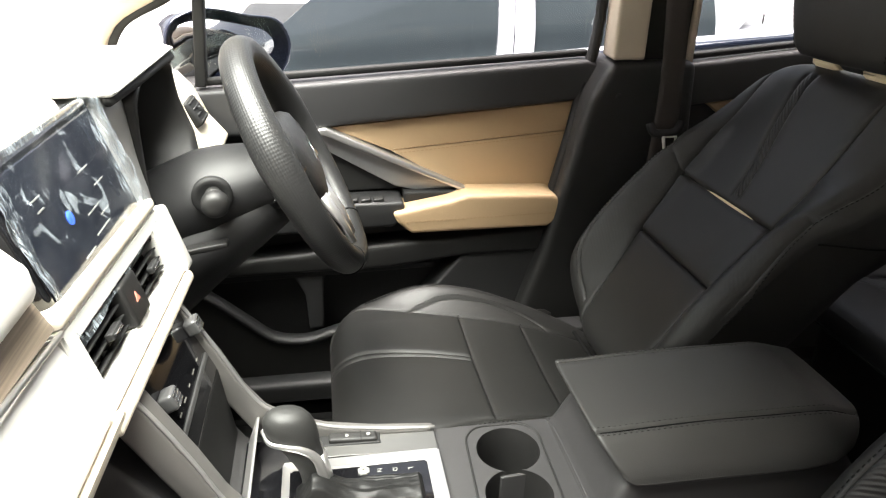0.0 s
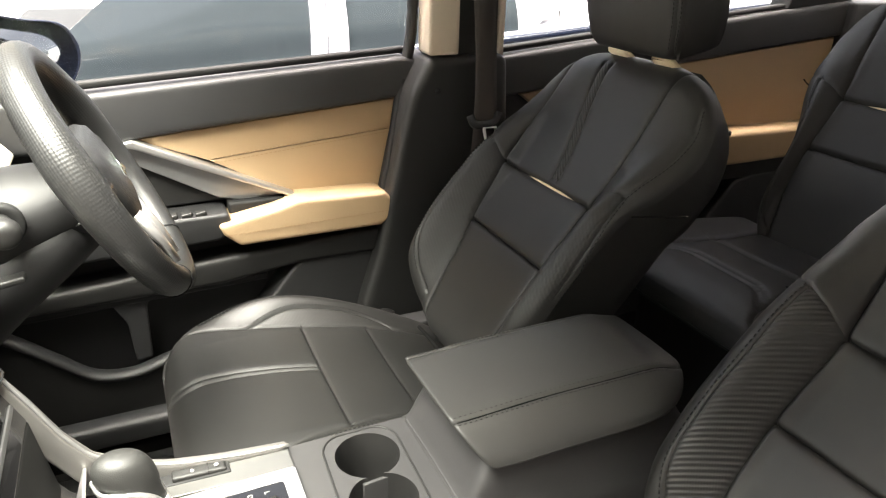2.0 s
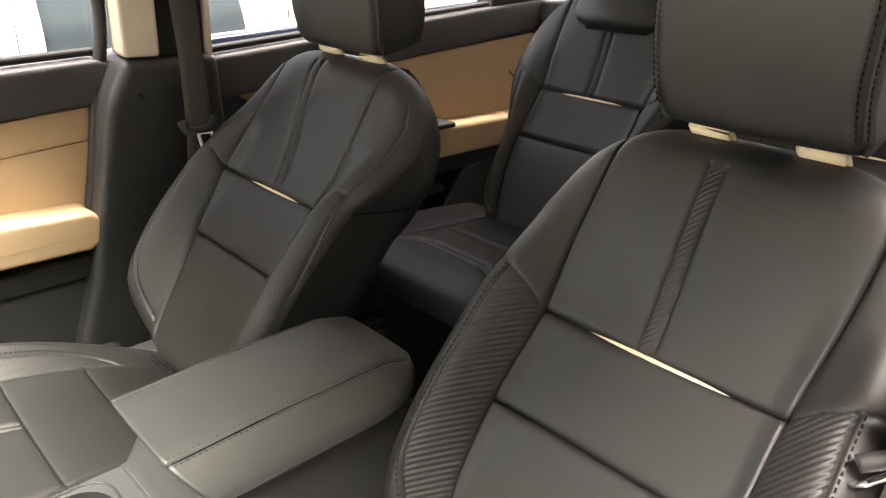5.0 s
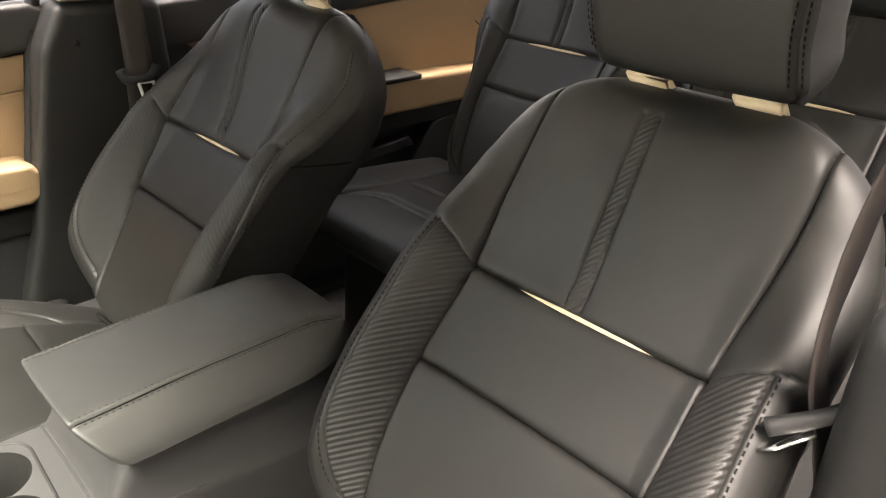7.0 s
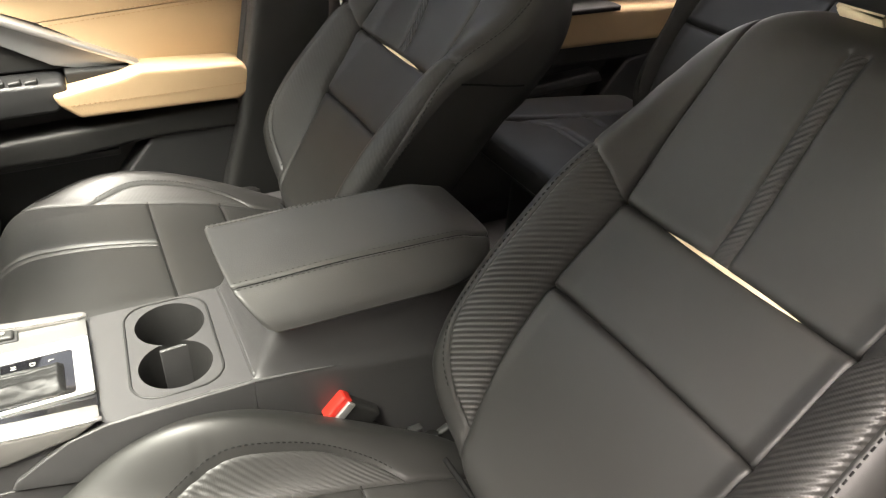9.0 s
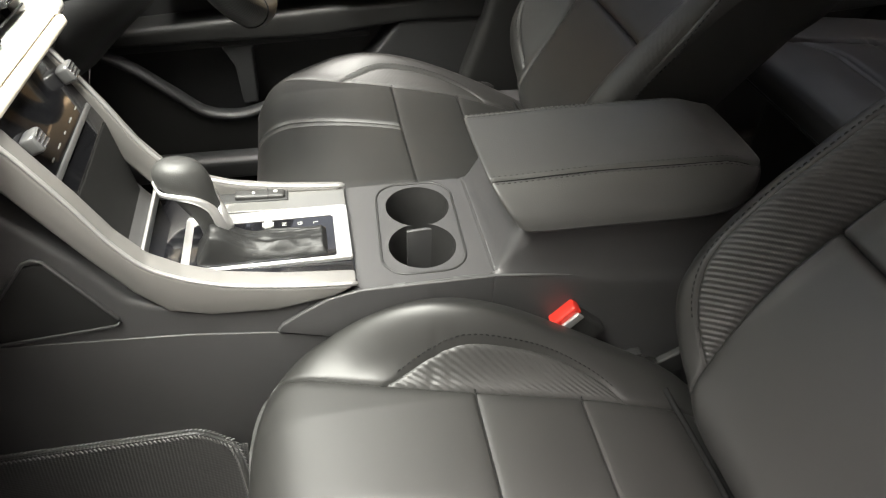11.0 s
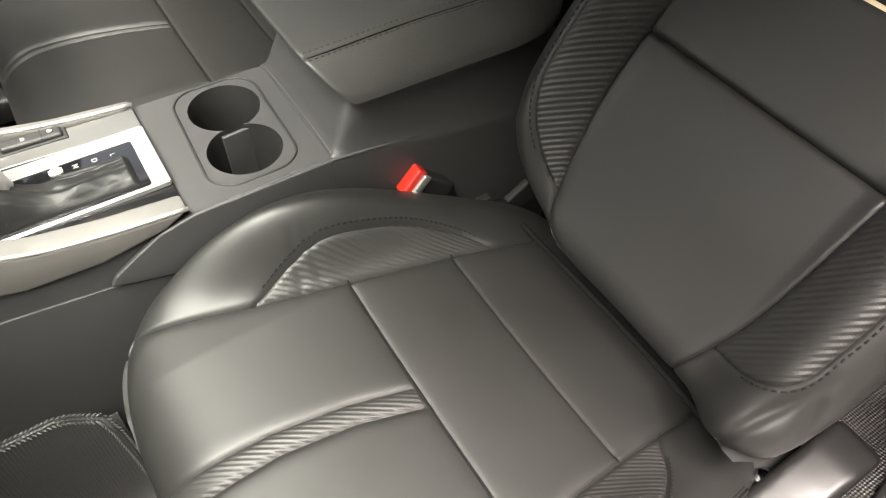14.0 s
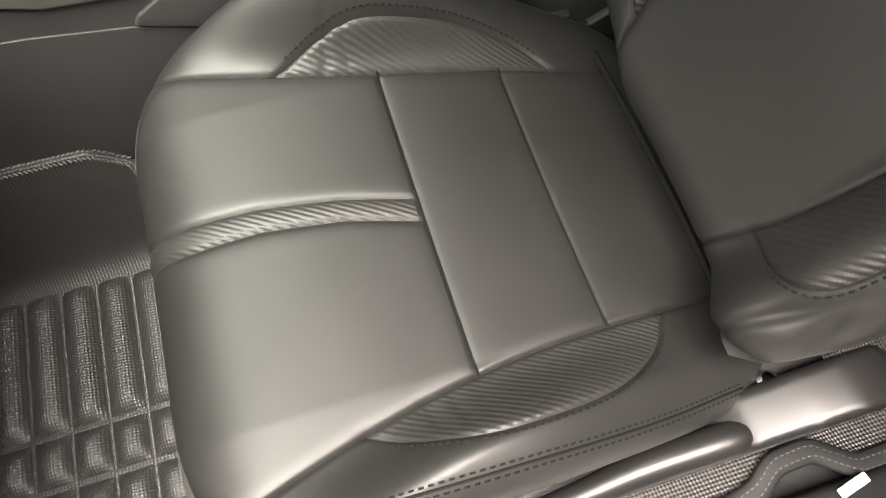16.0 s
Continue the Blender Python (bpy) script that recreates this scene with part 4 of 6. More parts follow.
poly_wall("lower_trim", [(1.05, 0.484), (1.95, 0.488), (1.95, 0.44), (1.05, 0.43)], 0.70, 0.77, BLACK, door2, "", 0.008)
poly_wall("map_pocket", [(1.46, 0.25), (1.60, 0.430), (1.66, 0.44), (1.95, 0.44), (1.95, 0.08), (1.40, 0.08)], 0.703, 0.775, PLASTIC_GREY, door2, "", 0.012, 4)
poly_wall("pocket_rib", [(1.05, 0.36), (1.52, 0.40), (1.54, 0.37), (1.05, 0.33)], 0.715, 0.77, PLASTIC_GREY, door2, "", 0.008)

poly_wall("outer_skin", [(0.67, -0.10), (2.6, -0.10), (2.6, 0.90), (1.95, 0.90), (0.69, 0.80)], 0.862, 0.90, NAVY, door2, "glossy dark navy outer skin", 0.012)
structure("car_roof", prism([(0.13, 1.245), (0.20, 1.31), (0.35, 1.37), (2.7, 1.35), (2.8, 1.25), (2.9, 1.24), (2.8, 1.385), (0.35, 1.405), (0.17, 1.345), (0.10, 1.26)], "y", -0.72, 0.72, 0.012), NAVY, "glossy dark navy car roof")

# closed rear door and opened front door on the passenger side
door3 = thing("door_3", "closed rear passenger door with dark trim and navy outer skin", "car door", (1.4, -0.8, 0.0), kind="structure")
poly_wall("door_shell", [(1.06, 0.06), (1.91, 0.06), (1.91, 0.885), (0.86, 0.785), (0.90, 0.60), (0.99, 0.40)], -0.86, -0.735, PLASTIC, door3)
poly_wall("outer_skin", [(0.70, -0.10), (2.6, -0.10), (2.6, 0.90), (1.95, 0.90), (0.69, 0.80)], -0.90, -0.862, NAVY, door3, "glossy dark navy outer skin", 0.012)
door4 = thing("door_4", "opened front passenger door with beige leather insert", "car door", (-0.46, -0.84, 0.0), kind="structure")
swing = pose(-0.46, -0.86, 0, 0, 0, -58)


def swung(name, pts, y0, y1, mat, label="", bevel=0.006):
    bm = prism(pts, "y", y0, y1, bevel)
    bmesh.ops.transform(bm, matrix=swing, verts=bm.verts)
    part(name, sharp(bm), mat, door4, label)


swung("door_shell", [(0.0, 0.02), (1.0, 0.02), (1.06, 0.30), (1.08, 0.79), (0.0, 0.735)], -0.05, 0.04, PLASTIC)
swung("insert_panel", [(0.45, 0.66), (1.0, 0.71), (0.97, 0.52), (0.62, 0.53)], 0.041, 0.055, BEIGE, "beige leather door insert", 0.003)
swung("armrest", [(0.6, 0.54), (1.0, 0.54), (1.0, 0.46), (0.6, 0.46)], 0.041, 0.12, BEIGE, "beige leather armrest", 0.012)
swung("outer_skin", [(-0.02, -0.10), (1.08, -0.10), (1.10, 0.80), (-0.02, 0.73)], -0.09, -0.052, NAVY, "glossy dark navy outer skin", 0.012)
swung("window_frame", [(1.06, 0.80), (1.11, 0.80), (1.12, 1.22), (0.58, 1.20), (0.0, 0.80), (0.04, 0.80), (0.60, 1.16), (1.08, 1.18)], -0.06, -0.02, BLACK)

# centre pillar on the passenger side
pillar2 = thing("pillar_2", "dark grey centre pillar with pale upper cover beside passenger seat", "car pillar", (0.75, -0.72, 0.0), kind="structure")
poly_wall("lower_cover", [(0.662, 0.800), (0.664, 0.745), (0.70, 0.63), (0.76, 0.50), (0.84, 0.35), (0.92, 0.20), (0.95, 0.02), (1.05, 0.02), (0.95, 0.40), (0.86, 0.60), (0.815, 0.800)], -0.80, -0.604, PLASTIC_GREY, pillar2, "", 0.026, 5)
part("upper_cover", sharp(prism([(0.655, -0.655), (0.70, -0.645), (0.80, -0.655), (0.80, -0.74), (0.650, -0.74)], "z", 0.80, 1.26, 0.008)), PILLAR, pillar2, "pale upper pillar cover")
part("belt_slot", box((0.03, 0.012, 0.05), (0.638, -0.650, 0.835), 0.003), BLACK, pillar2)
seat_belt("dark seat belt with metal tongue hanging beside passenger seat", -1)

# ---------- centre console ----------
console = thing("centre_console", "dark grey plastic centre console with silver trim between front seats", "console", (0.2, 0.0, 0.0))
part("front_body", sharp(prism([(-0.40, 0.02), (-0.40, 0.45), (-0.16, 0.60), (-0.085, 0.50), (-0.05, 0.44), (0.0, 0.415), (0.195, 0.415), (0.195, 0.02)], "y", -0.096, 0.100, 0.008)), CONSOLE, console)
part("middle_body", sharp(prism([(0.192, 0.02), (0.192, 0.30), (0.356, 0.30), (0.356, 0.02)], "y", -0.097, 0.097, 0.006)), CONSOLE, console)
CREASE = [0.35, 0.42, 0.50, 0.58, 0.69], [0.424, 0.417, 0.400, 0.391, 0.386]


def rear_body():
    """The box under the armrest: its front sweeps up from the deck, and a crease fades out along its flanks."""
    bm = bmesh.new()
    rows = []
    for x in np.linspace(0.346, 0.69, 44):
        zt = float(curve(x, [0.346, 0.352, 0.360, 0.370, 0.381, 0.394, 0.60, 0.665, 0.69], [0.420, 0.424, 0.436, 0.460, 0.480, 0.488, 0.484, 0.478, 0.42]))
        zc = min(float(curve(x, *CREASE)), zt - 0.0005)
        gap = zt - zc
        side = [(0.0, zt), (0.075, zt), (0.086, zt - 0.06 * gap), (0.0925, zt - min(0.012, 0.25 * gap)), (0.0950, zt - min(0.030, 0.5 * gap)), (0.0965, zc + 0.25 * gap), (0.0992, zc + min(0.004, 0.1 * gap)),
                (0.1015, zc - 0.003), (0.1022, zc - 0.012), (0.1010, zc - 0.05), (0.099, 0.22), (0.099, 0.02)]
        rows.append([bm.verts.new((x, -y, z)) for y, z in side[::-1]] + [bm.verts.new((x, y, z)) for y, z in side[1:]])
    for a, b in zip(rows, rows[1:]):
        for k in range(len(a) - 1):
            bm.faces.new((a[k], a[k + 1], b[k + 1], b[k]))
    bm.faces.new(rows[0])
    bm.faces.new(rows[-1][::-1])
    return bm


part("rear_body", rear_body(), CONSOLE, console, "dark grey body swept up to the armrest")
part("side_panel", sharp(prism([(0.195, 0.4245), (0.352, 0.4245), (0.352, 0.330), (0.20, 0.340), (0.096, 0.372), (0.103, 0.383), (0.130, 0.400), (0.158, 0.416)], "y", -0.1025, -0.0962, 0.0022)), CONSOLE, console, "dark grey flank below the cup deck")
part("lower_lining", sharp(prism([(0.352, 0.326), (0.20, 0.336), (0.094, 0.368), (0.0, 0.381), (-0.2, 0.395), (-0.4, 0.395), (-0.4, 0.05), (0.352, 0.05)], "y", -0.0985, -0.0955, 0.0012)), CONSOLE, console, "dark lining of the tunnel")
EDGE_PLASTIC = material("smooth_edge_plastic", (0.05, 0.05, 0.05), 0.28, spread=0.1)
rim = [(0.197, -0.0985, 0.4222), (0.25, -0.0990, 0.4232), (0.335, -0.0990, 0.4235), (0.352, -0.1000, 0.4228), (0.38, -0.1010, 0.4205), (0.42, -0.1012, 0.4155), (0.46, -0.1008, 0.4085)]
part("deck_edge", tube(spline(rim, 40), [0.0022 if i < 26 else 0.0022 * (40 - i) / 14 for i in range(40)], 8), EDGE_PLASTIC, console)
part("deck_fold", tube(spline([(0.354, -0.094, 0.4245), (0.3555, -0.04, 0.4252), (0.3555, 0.04, 0.4252), (0.354, 0.092, 0.4245)], 24), 0.0026, 8), CONSOLE, console)


def deck_with_wells(top):
    """The flat deck with a figure-of-eight opening, its walls and its bottom."""
    bm = bmesh.new()
    ring = []
    for cx, cy, r, a0, a1 in ((0.283, 0.044, 0.0415, -72, 252), (0.277, -0.034, 0.0415, 108, 432)):
        for k in range(33):
            a = radians(a0 + (a1 - a0) * k / 32)
            ring.append((cx + r * math.cos(a), cy + r * math.sin(a)))
    outer = []
    for cx, cy, a0 in ((0.342, 0.085, 0), (0.200, 0.085, 90), (0.200, -0.085, 180), (0.342, -0.085, 270)):
        for k in range(9):
            a = radians(a0 + 90 * k / 8)
            outer.append((cx + 0.012 * math.cos(a), cy + 0.012 * math.sin(a)))
    z = 0.4235
    vo = [bm.verts.new((x, y, z)) for x, y in outer]
    vi = [bm.verts.new((x, y, z)) for x, y in ring]
    edges = [bm.edges.new((l[i], l[(i + 1) % len(l)])) for l in (vo, vi) for i in range(len(l))]
    if top:
        bmesh.ops.triangle_fill(bm, edges=edges, use_beauty=True)
    for loop, steps in ((vo, ((-0.003, -0.003), (-0.004, -0.02), (-0.004, -0.10))),) if top else ((vi, ((0.0, -0.0015), (0.001, -0.004), (0.002, -0.05), (0.004, -0.10))),):
        pts = [(v.co.x, v.co.y) for v in loop]
        mx, my = sum(p[0] for p in pts) / len(pts), sum(p[1] for p in pts) / len(pts)
        last = loop
        for inset, dz in steps:
            cur = []
            for x, y in pts:
                d = math.hypot(x - mx, y - my)
                cur.append(bm.verts.new((x - inset * (x - mx) / d, y - inset * (y - my) / d, z + dz)))
            for i in range(len(pts)):
                j = (i + 1) % len(pts)
                bm.faces.new((last[i], last[j], cur[j], cur[i]))
            last = cur
        bm.faces.new(last)
    if not top:
        bmesh.ops.delete(bm, geom=vo, context="VERTS")
    return bm


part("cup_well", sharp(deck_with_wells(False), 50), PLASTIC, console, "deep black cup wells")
part("cup_deck", sharp(deck_with_wells(True), 50), CONSOLE, console, "dark grey deck with two joined cup wells")
rim_pts = []
for cx, cy, a0 in ((0.300, 0.062, 0), (0.262, 0.062, 90), (0.256, -0.052, 180), (0.296, -0.052, 270)):
    for k in range(9):
        a = radians(a0 + 90 * k / 8)
        rim_pts.append((cx + 0.031 * math.cos(a), cy + 0.031 * math.sin(a), 0.4238))
part("well_rim", tube(rim_pts, 0.0016, 6, True), PLASTIC, console)
part("well_divider", box((0.034, 0.005, 0.075), (0.280, 0.004, 0.380), 0.002, (0, 0, 4)), CONSOLE, console)
for sy in (-1, 1):
    flank = [(-0.125, 0.675), (-0.104, 0.642), (-0.068, 0.573), (-0.045, 0.523), (-0.022, 0.489), (0.009, 0.468), (0.05, 0.452), (0.11, 0.441), (0.193, 0.433), (0.165, 0.418), (0.10, 0.407), (0.03, 0.411), (-0.012, 0.424), (-0.040, 0.456), (-0.070, 0.506), (-0.10, 0.56), (-0.150, 0.655)]
    part("side_trim", sharp(prism(flank, "y", *((-0.1015, -0.073) if sy < 0 else (0.086, 0.101)), 0.0045, 3)), TRIM, console, "satin grey side trim running up to dashboard")
    edge_y = -0.0990 if sy < 0 else 0.0890
    part("trim_edge", tube(spline([(x, edge_y, z + 0.0005) for x, z in flank[:9]], 40), 0.0024, 8), SILVER, console, "bright silver edge of trim")
SATIN_PLATE = material("satin_plate", (0.15, 0.148, 0.142), 0.26, metal=0.5, spread=0.05)
part("gate_panel", sharp(prism([(-0.05, 0.441), (0.0, 0.436), (0.192, 0.4285), (0.192, 0.415), (-0.05, 0.415)], "y", -0.0725, 0.0855, 0.002)), PIANO, console, "glossy black shift panel")


def frame_ring(x0, x1, y0, y1, w, z, h):
    bm = bmesh.new()
    outer = [(x0, y0), (x1, y0), (x1, y1), (x0, y1)]
    inner = [(x0 + w[0], y0 + w[1]), (x1 - w[2], y0 + w[1]), (x1 - w[2], y1 - w[3]), (x0 + w[0], y1 - w[3])]
    rings = [[bm.verts.new((x, y, zz)) for x, y in pts] for pts, zz in ((outer, z), (outer, z + h), (inner, z + h), (inner, z))]
    for a, b in zip(rings, rings[1:] + rings[:1]):
        for i in range(4):
            bm.faces.new((a[i], a[(i + 1) % 4], b[(i + 1) % 4], b[i]))
    bmesh.ops.recalc_face_normals(bm, faces=bm.faces)
    bmesh.ops.bevel(bm, geom=bm.edges[:], offset=0.0018, segments=2, affect="EDGES")
    return bm


part("gate_bezel", sharp(frame_ring(-0.005, 0.191, -0.054, 0.047, (0.013, 0.005, 0.018, 0.019), 0.428, 0.0085)), SILVER, console, "bright silver shift gate bezel")
part("deck_plate", box((0.186, 0.036, 0.003), (0.098, 0.0665, 0.4335), 0.001, (0, 2.2, 0)), SATIN_PLATE, console, "satin silver-grey plate beside the gate")
part("gate_plate", box((0.172, 0.080, 0.004), (0.090, -0.010, 0.4325), 0.001), PIANO, console)


def boot_mesh():
    """A soft leather gaiter, folded and creased along its length."""
    bm = bmesh.new()
    nx, ny = 110, 44
    grid = []
    for i in range(nx):
        u = i / (nx - 1)
        x = 0.012 + 0.152 * u
        row = []
        for j in range(ny):
            q = j / (ny - 1)
            y = -0.044 + 0.050 * q
            e = min(1.0, 7 * u, 26 * (1 - u)) * min(1.0, 7 * q, 7 * (1 - q)) ** 0.5
            tall = 0.009 + 0.026 * math.exp(-((x - 0.036) / 0.026) ** 2) + 0.003 * math.sin(math.pi * q)
            pleat = 0.0012 * math.exp(-((q - 0.72) / 0.02) ** 2) + 0.0010 * math.exp(-((q - 0.80) / 0.02) ** 2) + 0.0010 * math.exp(-((q - 0.88) / 0.02) ** 2)
            fold = 0.0055 * max(0.0, 1 - abs(q - 0.25 - 0.5 * abs(u - 0.62)) / 0.16) * math.exp(-((u - 0.62) / 0.16) ** 2)
            crease = 0.0030 * noise.noise((x * 34, y * 70, 1.7)) + 0.0010 * noise.noise((x * 90, y * 160, 4.1))
            row.append(bm.verts.new((x, y, 0.4335 + e * (tall + fold + crease - pleat))))
        grid.append(row)
    for a, b in zip(grid, grid[1:]):
        for j in range(ny - 1):
            bm.faces.new((a[j], a[j + 1], b[j + 1], b[j]))
    return bm


lever = thing("gear_lever", "black leather gear lever with silver trim and creased gaiter", "gear lever", (0.03, 0.0, 0.43))
part("gaiter", boot_mesh(), GAITER, lever, "creased black leather gaiter")


def loft_rings(rows, sides=28):
    """A round body from (centre x, y, z, half length, half width) rows, closed at both ends."""
    bm = bmesh.new()
    rings = [[bm.verts.new((x + rx * math.cos(2 * math.pi * k / sides), y + ry * math.sin(2 * math.pi * k / sides), z + slope * rx * math.cos(2 * math.pi * k / sides)))
              for k in range(sides)] for x, y, z, rx, ry, slope in rows]
    for a, b in zip(rings, rings[1:]):
        for k in range(sides):
            bm.faces.new((a[k], a[(k + 1) % sides], b[(k + 1) % sides], b[k]))
    bm.faces.new(rings[0][::-1])
    bm.faces.new(rings[-1])
    return bm


KNOB = spline([(0.037, -0.004, 0.440, 0.014, 0.013), (0.034, -0.003, 0.470, 0.0165, 0.0145), (0.027, -0.001, 0.490, 0.023, 0.019), (0.019, 0.002, 0.506, 0.031, 0.0235),
               (0.014, 0.003, 0.520, 0.0360, 0.0255), (0.012, 0.004, 0.532, 0.0345, 0.0245), (0.012, 0.004, 0.541, 0.028, 0.0205), (0.013, 0.004, 0.5465, 0.017, 0.0125), (0.014, 0.004, 0.5482, 0.004, 0.003)], 40)
SLIM = smooth((KNOB[:, 2] - 0.475) / 0.03) * 0.17
KNOB[:, 3] *= 1 - SLIM
KNOB[:, 4] *= 1 - SLIM
knob = part("knob", loft_rings([(*r, -0.12) for r in KNOB]), KNOB_LEATHER, lever, "black leather lever knob")
part("knob_seam", tube(spline([(-0.015, 0.004, 0.5245), (0.001, -0.0145, 0.5285), (0.017, -0.016, 0.5265), (0.040, 0.0, 0.5225)], 20), 0.0008, 6), THREAD, knob)
for sy in (-1, 1):
    run = spline([(-0.0180, 0.003, 0.521), (-0.009, 0.003 + sy * 0.0172, 0.5175), (0.008, 0.003 + sy * 0.0218, 0.514), (0.026, 0.001 + sy * 0.0200, 0.508), (0.039, -0.001 + sy * 0.0160, 0.495), (0.046, -0.003 + sy * 0.0125, 0.472), (0.050, -0.004 + sy * 0.011, 0.444)], 36)
    part("knob_trim", tube(run, [0.0022 + 0.0038 * min(1, i / 26) for i in range(36)], 10, squash=(0.75, 1.0)), SILVER, knob, "silver band round knob")
part("neck_trim", tube([(0.047, -0.003, 0.488), (0.050, -0.004, 0.466), (0.053, -0.004, 0.440)], [0.006, 0.0105, 0.0135], 12, squash=(1.1, 0.55), up=(1, 0, 0.2)), SILVER, knob, "silver neck plate")

# electric parking brake switches
part("brake_switch_base", box((0.098, 0.022, 0.008), (0.070, 0.078, 0.4335), 0.002, (0, 1.5, 0)), BLACK, console)
part("brake_switch", box((0.062, 0.016, 0.009), (0.084, 0.078, 0.4378), 0.004, (0, 3, 0), 4), PLASTIC, console, "one rounded dark switch bar")
part("switch_split", box((0.0012, 0.0163, 0.0092), (0.094, 0.078, 0.4378), 0.0002, (0, 3, 0), 1), BLACK, console)
PRINT = material("pale_print", (0.30, 0.30, 0.28), 0.6, spread=0.02)


def lettering(text, size, m, mat, parent, name="lettering"):
    cu = bpy.data.curves.new("lettering", "FONT")
    cu.body, cu.size, cu.extrude, cu.align_x, cu.align_y = text, size, 0.0002, "CENTER", "CENTER"
    ob = new("lettering", cu)
    me = bpy.data.meshes.new_from_object(ob)
    bpy.data.objects.remove(ob)
    me.transform(m)
    return part(name, me, mat, parent, "", False)


for ch, x, y in (("R", 0.094, 0.0185), ("N", 0.113, 0.0175), ("D", 0.132, 0.0165), ("L", 0.151, 0.0155)):
    lettering(ch, 0.0085, pose(x, y, 0.4350, 0, 0, -90), PRINT, console)
part("selected_mark", sharp(frame_ring(0.0885, 0.0995, 0.0135, 0.0235, (0.0006,) * 4, 0.4351, 0.0006)), PRINT, console)
for x in (0.076, 0.104):
    part("switch_symbol", lathe([(0.0028, 0), (0.0028, 0.0003)], (x, 0.078, 0.4425), sides=16), PRINT, console)

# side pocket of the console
# flat black sheet on the flank, painting the shade inside the pocket
part("pocket_shade", sharp(prism([(-0.205, 0.420), (-0.135, 0.503), (-0.110, 0.505), (-0.064, 0.418), (-0.07, 0.411), (-0.200, 0.400)], "y", -0.0990, -0.094, 0.0015)), BLACK, console)
part("pocket_frame", tube([(x, -0.0985, z) for x, z in ((-0.207, 0.419), (-0.131, 0.508), (-0.122, 0.512), (-0.113, 0.508), (-0.066, 0.420), (-0.065, 0.413), (-0.071, 0.409), (-0.199, 0.399), (-0.206, 0.403), (-0.209, 0.411))], 0.0020, 8, True), CONSOLE, console)


# armrest lid
lid = thing("armrest_lid", "black stitched leather armrest lid on centre console", "armrest", (0.5, 0.0, 0.497))


def lid_place(w, v, n):
    return np.stack([v + (0.542 - n) * 0.75 * smooth((0.42 - v) / 0.07), w, n], -1)


def lid_half(v):
    return curve(v, [0.338, 0.345, 0.58, 0.62, 0.65, 0.668, 0.678], [0.106, 0.110, 0.113, 0.110, 0.100, 0.084, 0.06])


def lid_top(w, v):
    a = np.abs(w)
    return 0.541 + 0.004 * smooth((v - 0.34) / 0.15) - 0.037 * np.clip((a - 0.068) / 0.045, 0, 1) ** 1.45 - 0.003 * (a / 0.08) ** 2 - 0.012 * smooth((v - 0.62) / 0.06)


lid_seam = [(0.069, 0.335), (0.071, 0.60), (0.073, 0.70)]
pad(lid, lid_place, (0.338, 0.678), lid_half, lambda v: 0 * v, lid_top, [(lid_seam, 0.0036, 0.0015), (mirror(lid_seam), 0.0036, 0.0015)],
    [("lid_top", LID, lid_seam + mirror(lid_seam)[::-1])], ("lid_side", LID), edge=0.009, depth=-0.490, counts=(110, 130), back=LID)
for sy in (-1, 1):
    for off, dz in ((-0.0052, -0.0014), (0.0052, -0.0014)):
        run = spline([(0.069 + off, 0.345), (0.070 + off, 0.5), (0.071 + off, 0.60), (0.072 + off, 0.645)], 50)
        hts = lid_top(run[:, 0], run[:, 1])
        part("stitching", stitches(lid_place(sy * run[:, 0], run[:, 1], hts + dz), 0.0040, 0.0026, 0.0006), LID_THREAD, lid)

    run = np.linspace(0.345, 0.655, 50)
    mid = 0.0692 + 0.0026 * smooth((run - 0.40) / 0.25)
    part("seam_thread", tube(lid_place(sy * mid, run, lid_top(mid, run) - 0.0036 * 1.4 + 0.0006), 0.0011, 6), LID_THREAD, lid)

# buckle for the passenger
buckle = thing("belt_buckle", "black seat belt buckle with red release button beside console", "belt buckle", (0.49, -0.105, 0.3))
part("stalk", box((0.030, 0.016, 0.12), (0.492, -0.106, 0.276), 0.005, (0, -38, 0)), BLACK, buckle)
part("housing", box((0.042, 0.024, 0.062), (0.467, -0.106, 0.325), 0.005, (0, -48, 0)), PLASTIC, buckle)
part("release_button", box((0.040, 0.022, 0.016), (0.446, -0.106, 0.349), 0.004, (0, -48, 0)), RED, buckle, "red release button")
part("slot_plate", box((0.040, 0.005, 0.012), (0.449, -0.1195, 0.343), 0.002, (0, -48, 0)), SILVER, buckle)
part("clip", box((0.02, 0.012, 0.008), (0.555, -0.115, 0.262), 0.002), BLACK, buckle)
part("bracket", box((0.09, 0.012, 0.04), (0.60, -0.118, 0.225), 0.004, (0, -30, 0)), BLACK, buckle)


# ---------- dashboard ----------
WOOD = material("grey_brown_wood", (0.24, 0.19, 0.145), 0.45, spread=0.75, patch_scale=60)
wt = WOOD.node_tree
stretch = wt.nodes.new("ShaderNodeMapping")
stretch.inputs["Scale"].default_value = (6.0, 0.12, 9.0)
grain_in = wt.nodes["Noise Texture"].inputs["Vector"]
wt.links.new(wt.nodes["Texture Coordinate"].outputs["Object"], stretch.inputs["Vector"])
wt.links.new(stretch.outputs["Vector"], grain_in)
PALE = material("pale_silver_panel", (0.72, 0.71, 0.68), 0.38, spread=0.04, metal=0.15)

def sloped(bm, rate=0.09, y0=-0.15, rise=0.0):
    """Lets a board along the dashboard climb towards the passenger's door."""
    for v in bm.verts:
        v.co.z += rise - rate * max(v.co.y - y0, -0.25) if v.co.y < y0 else rise
    return bm


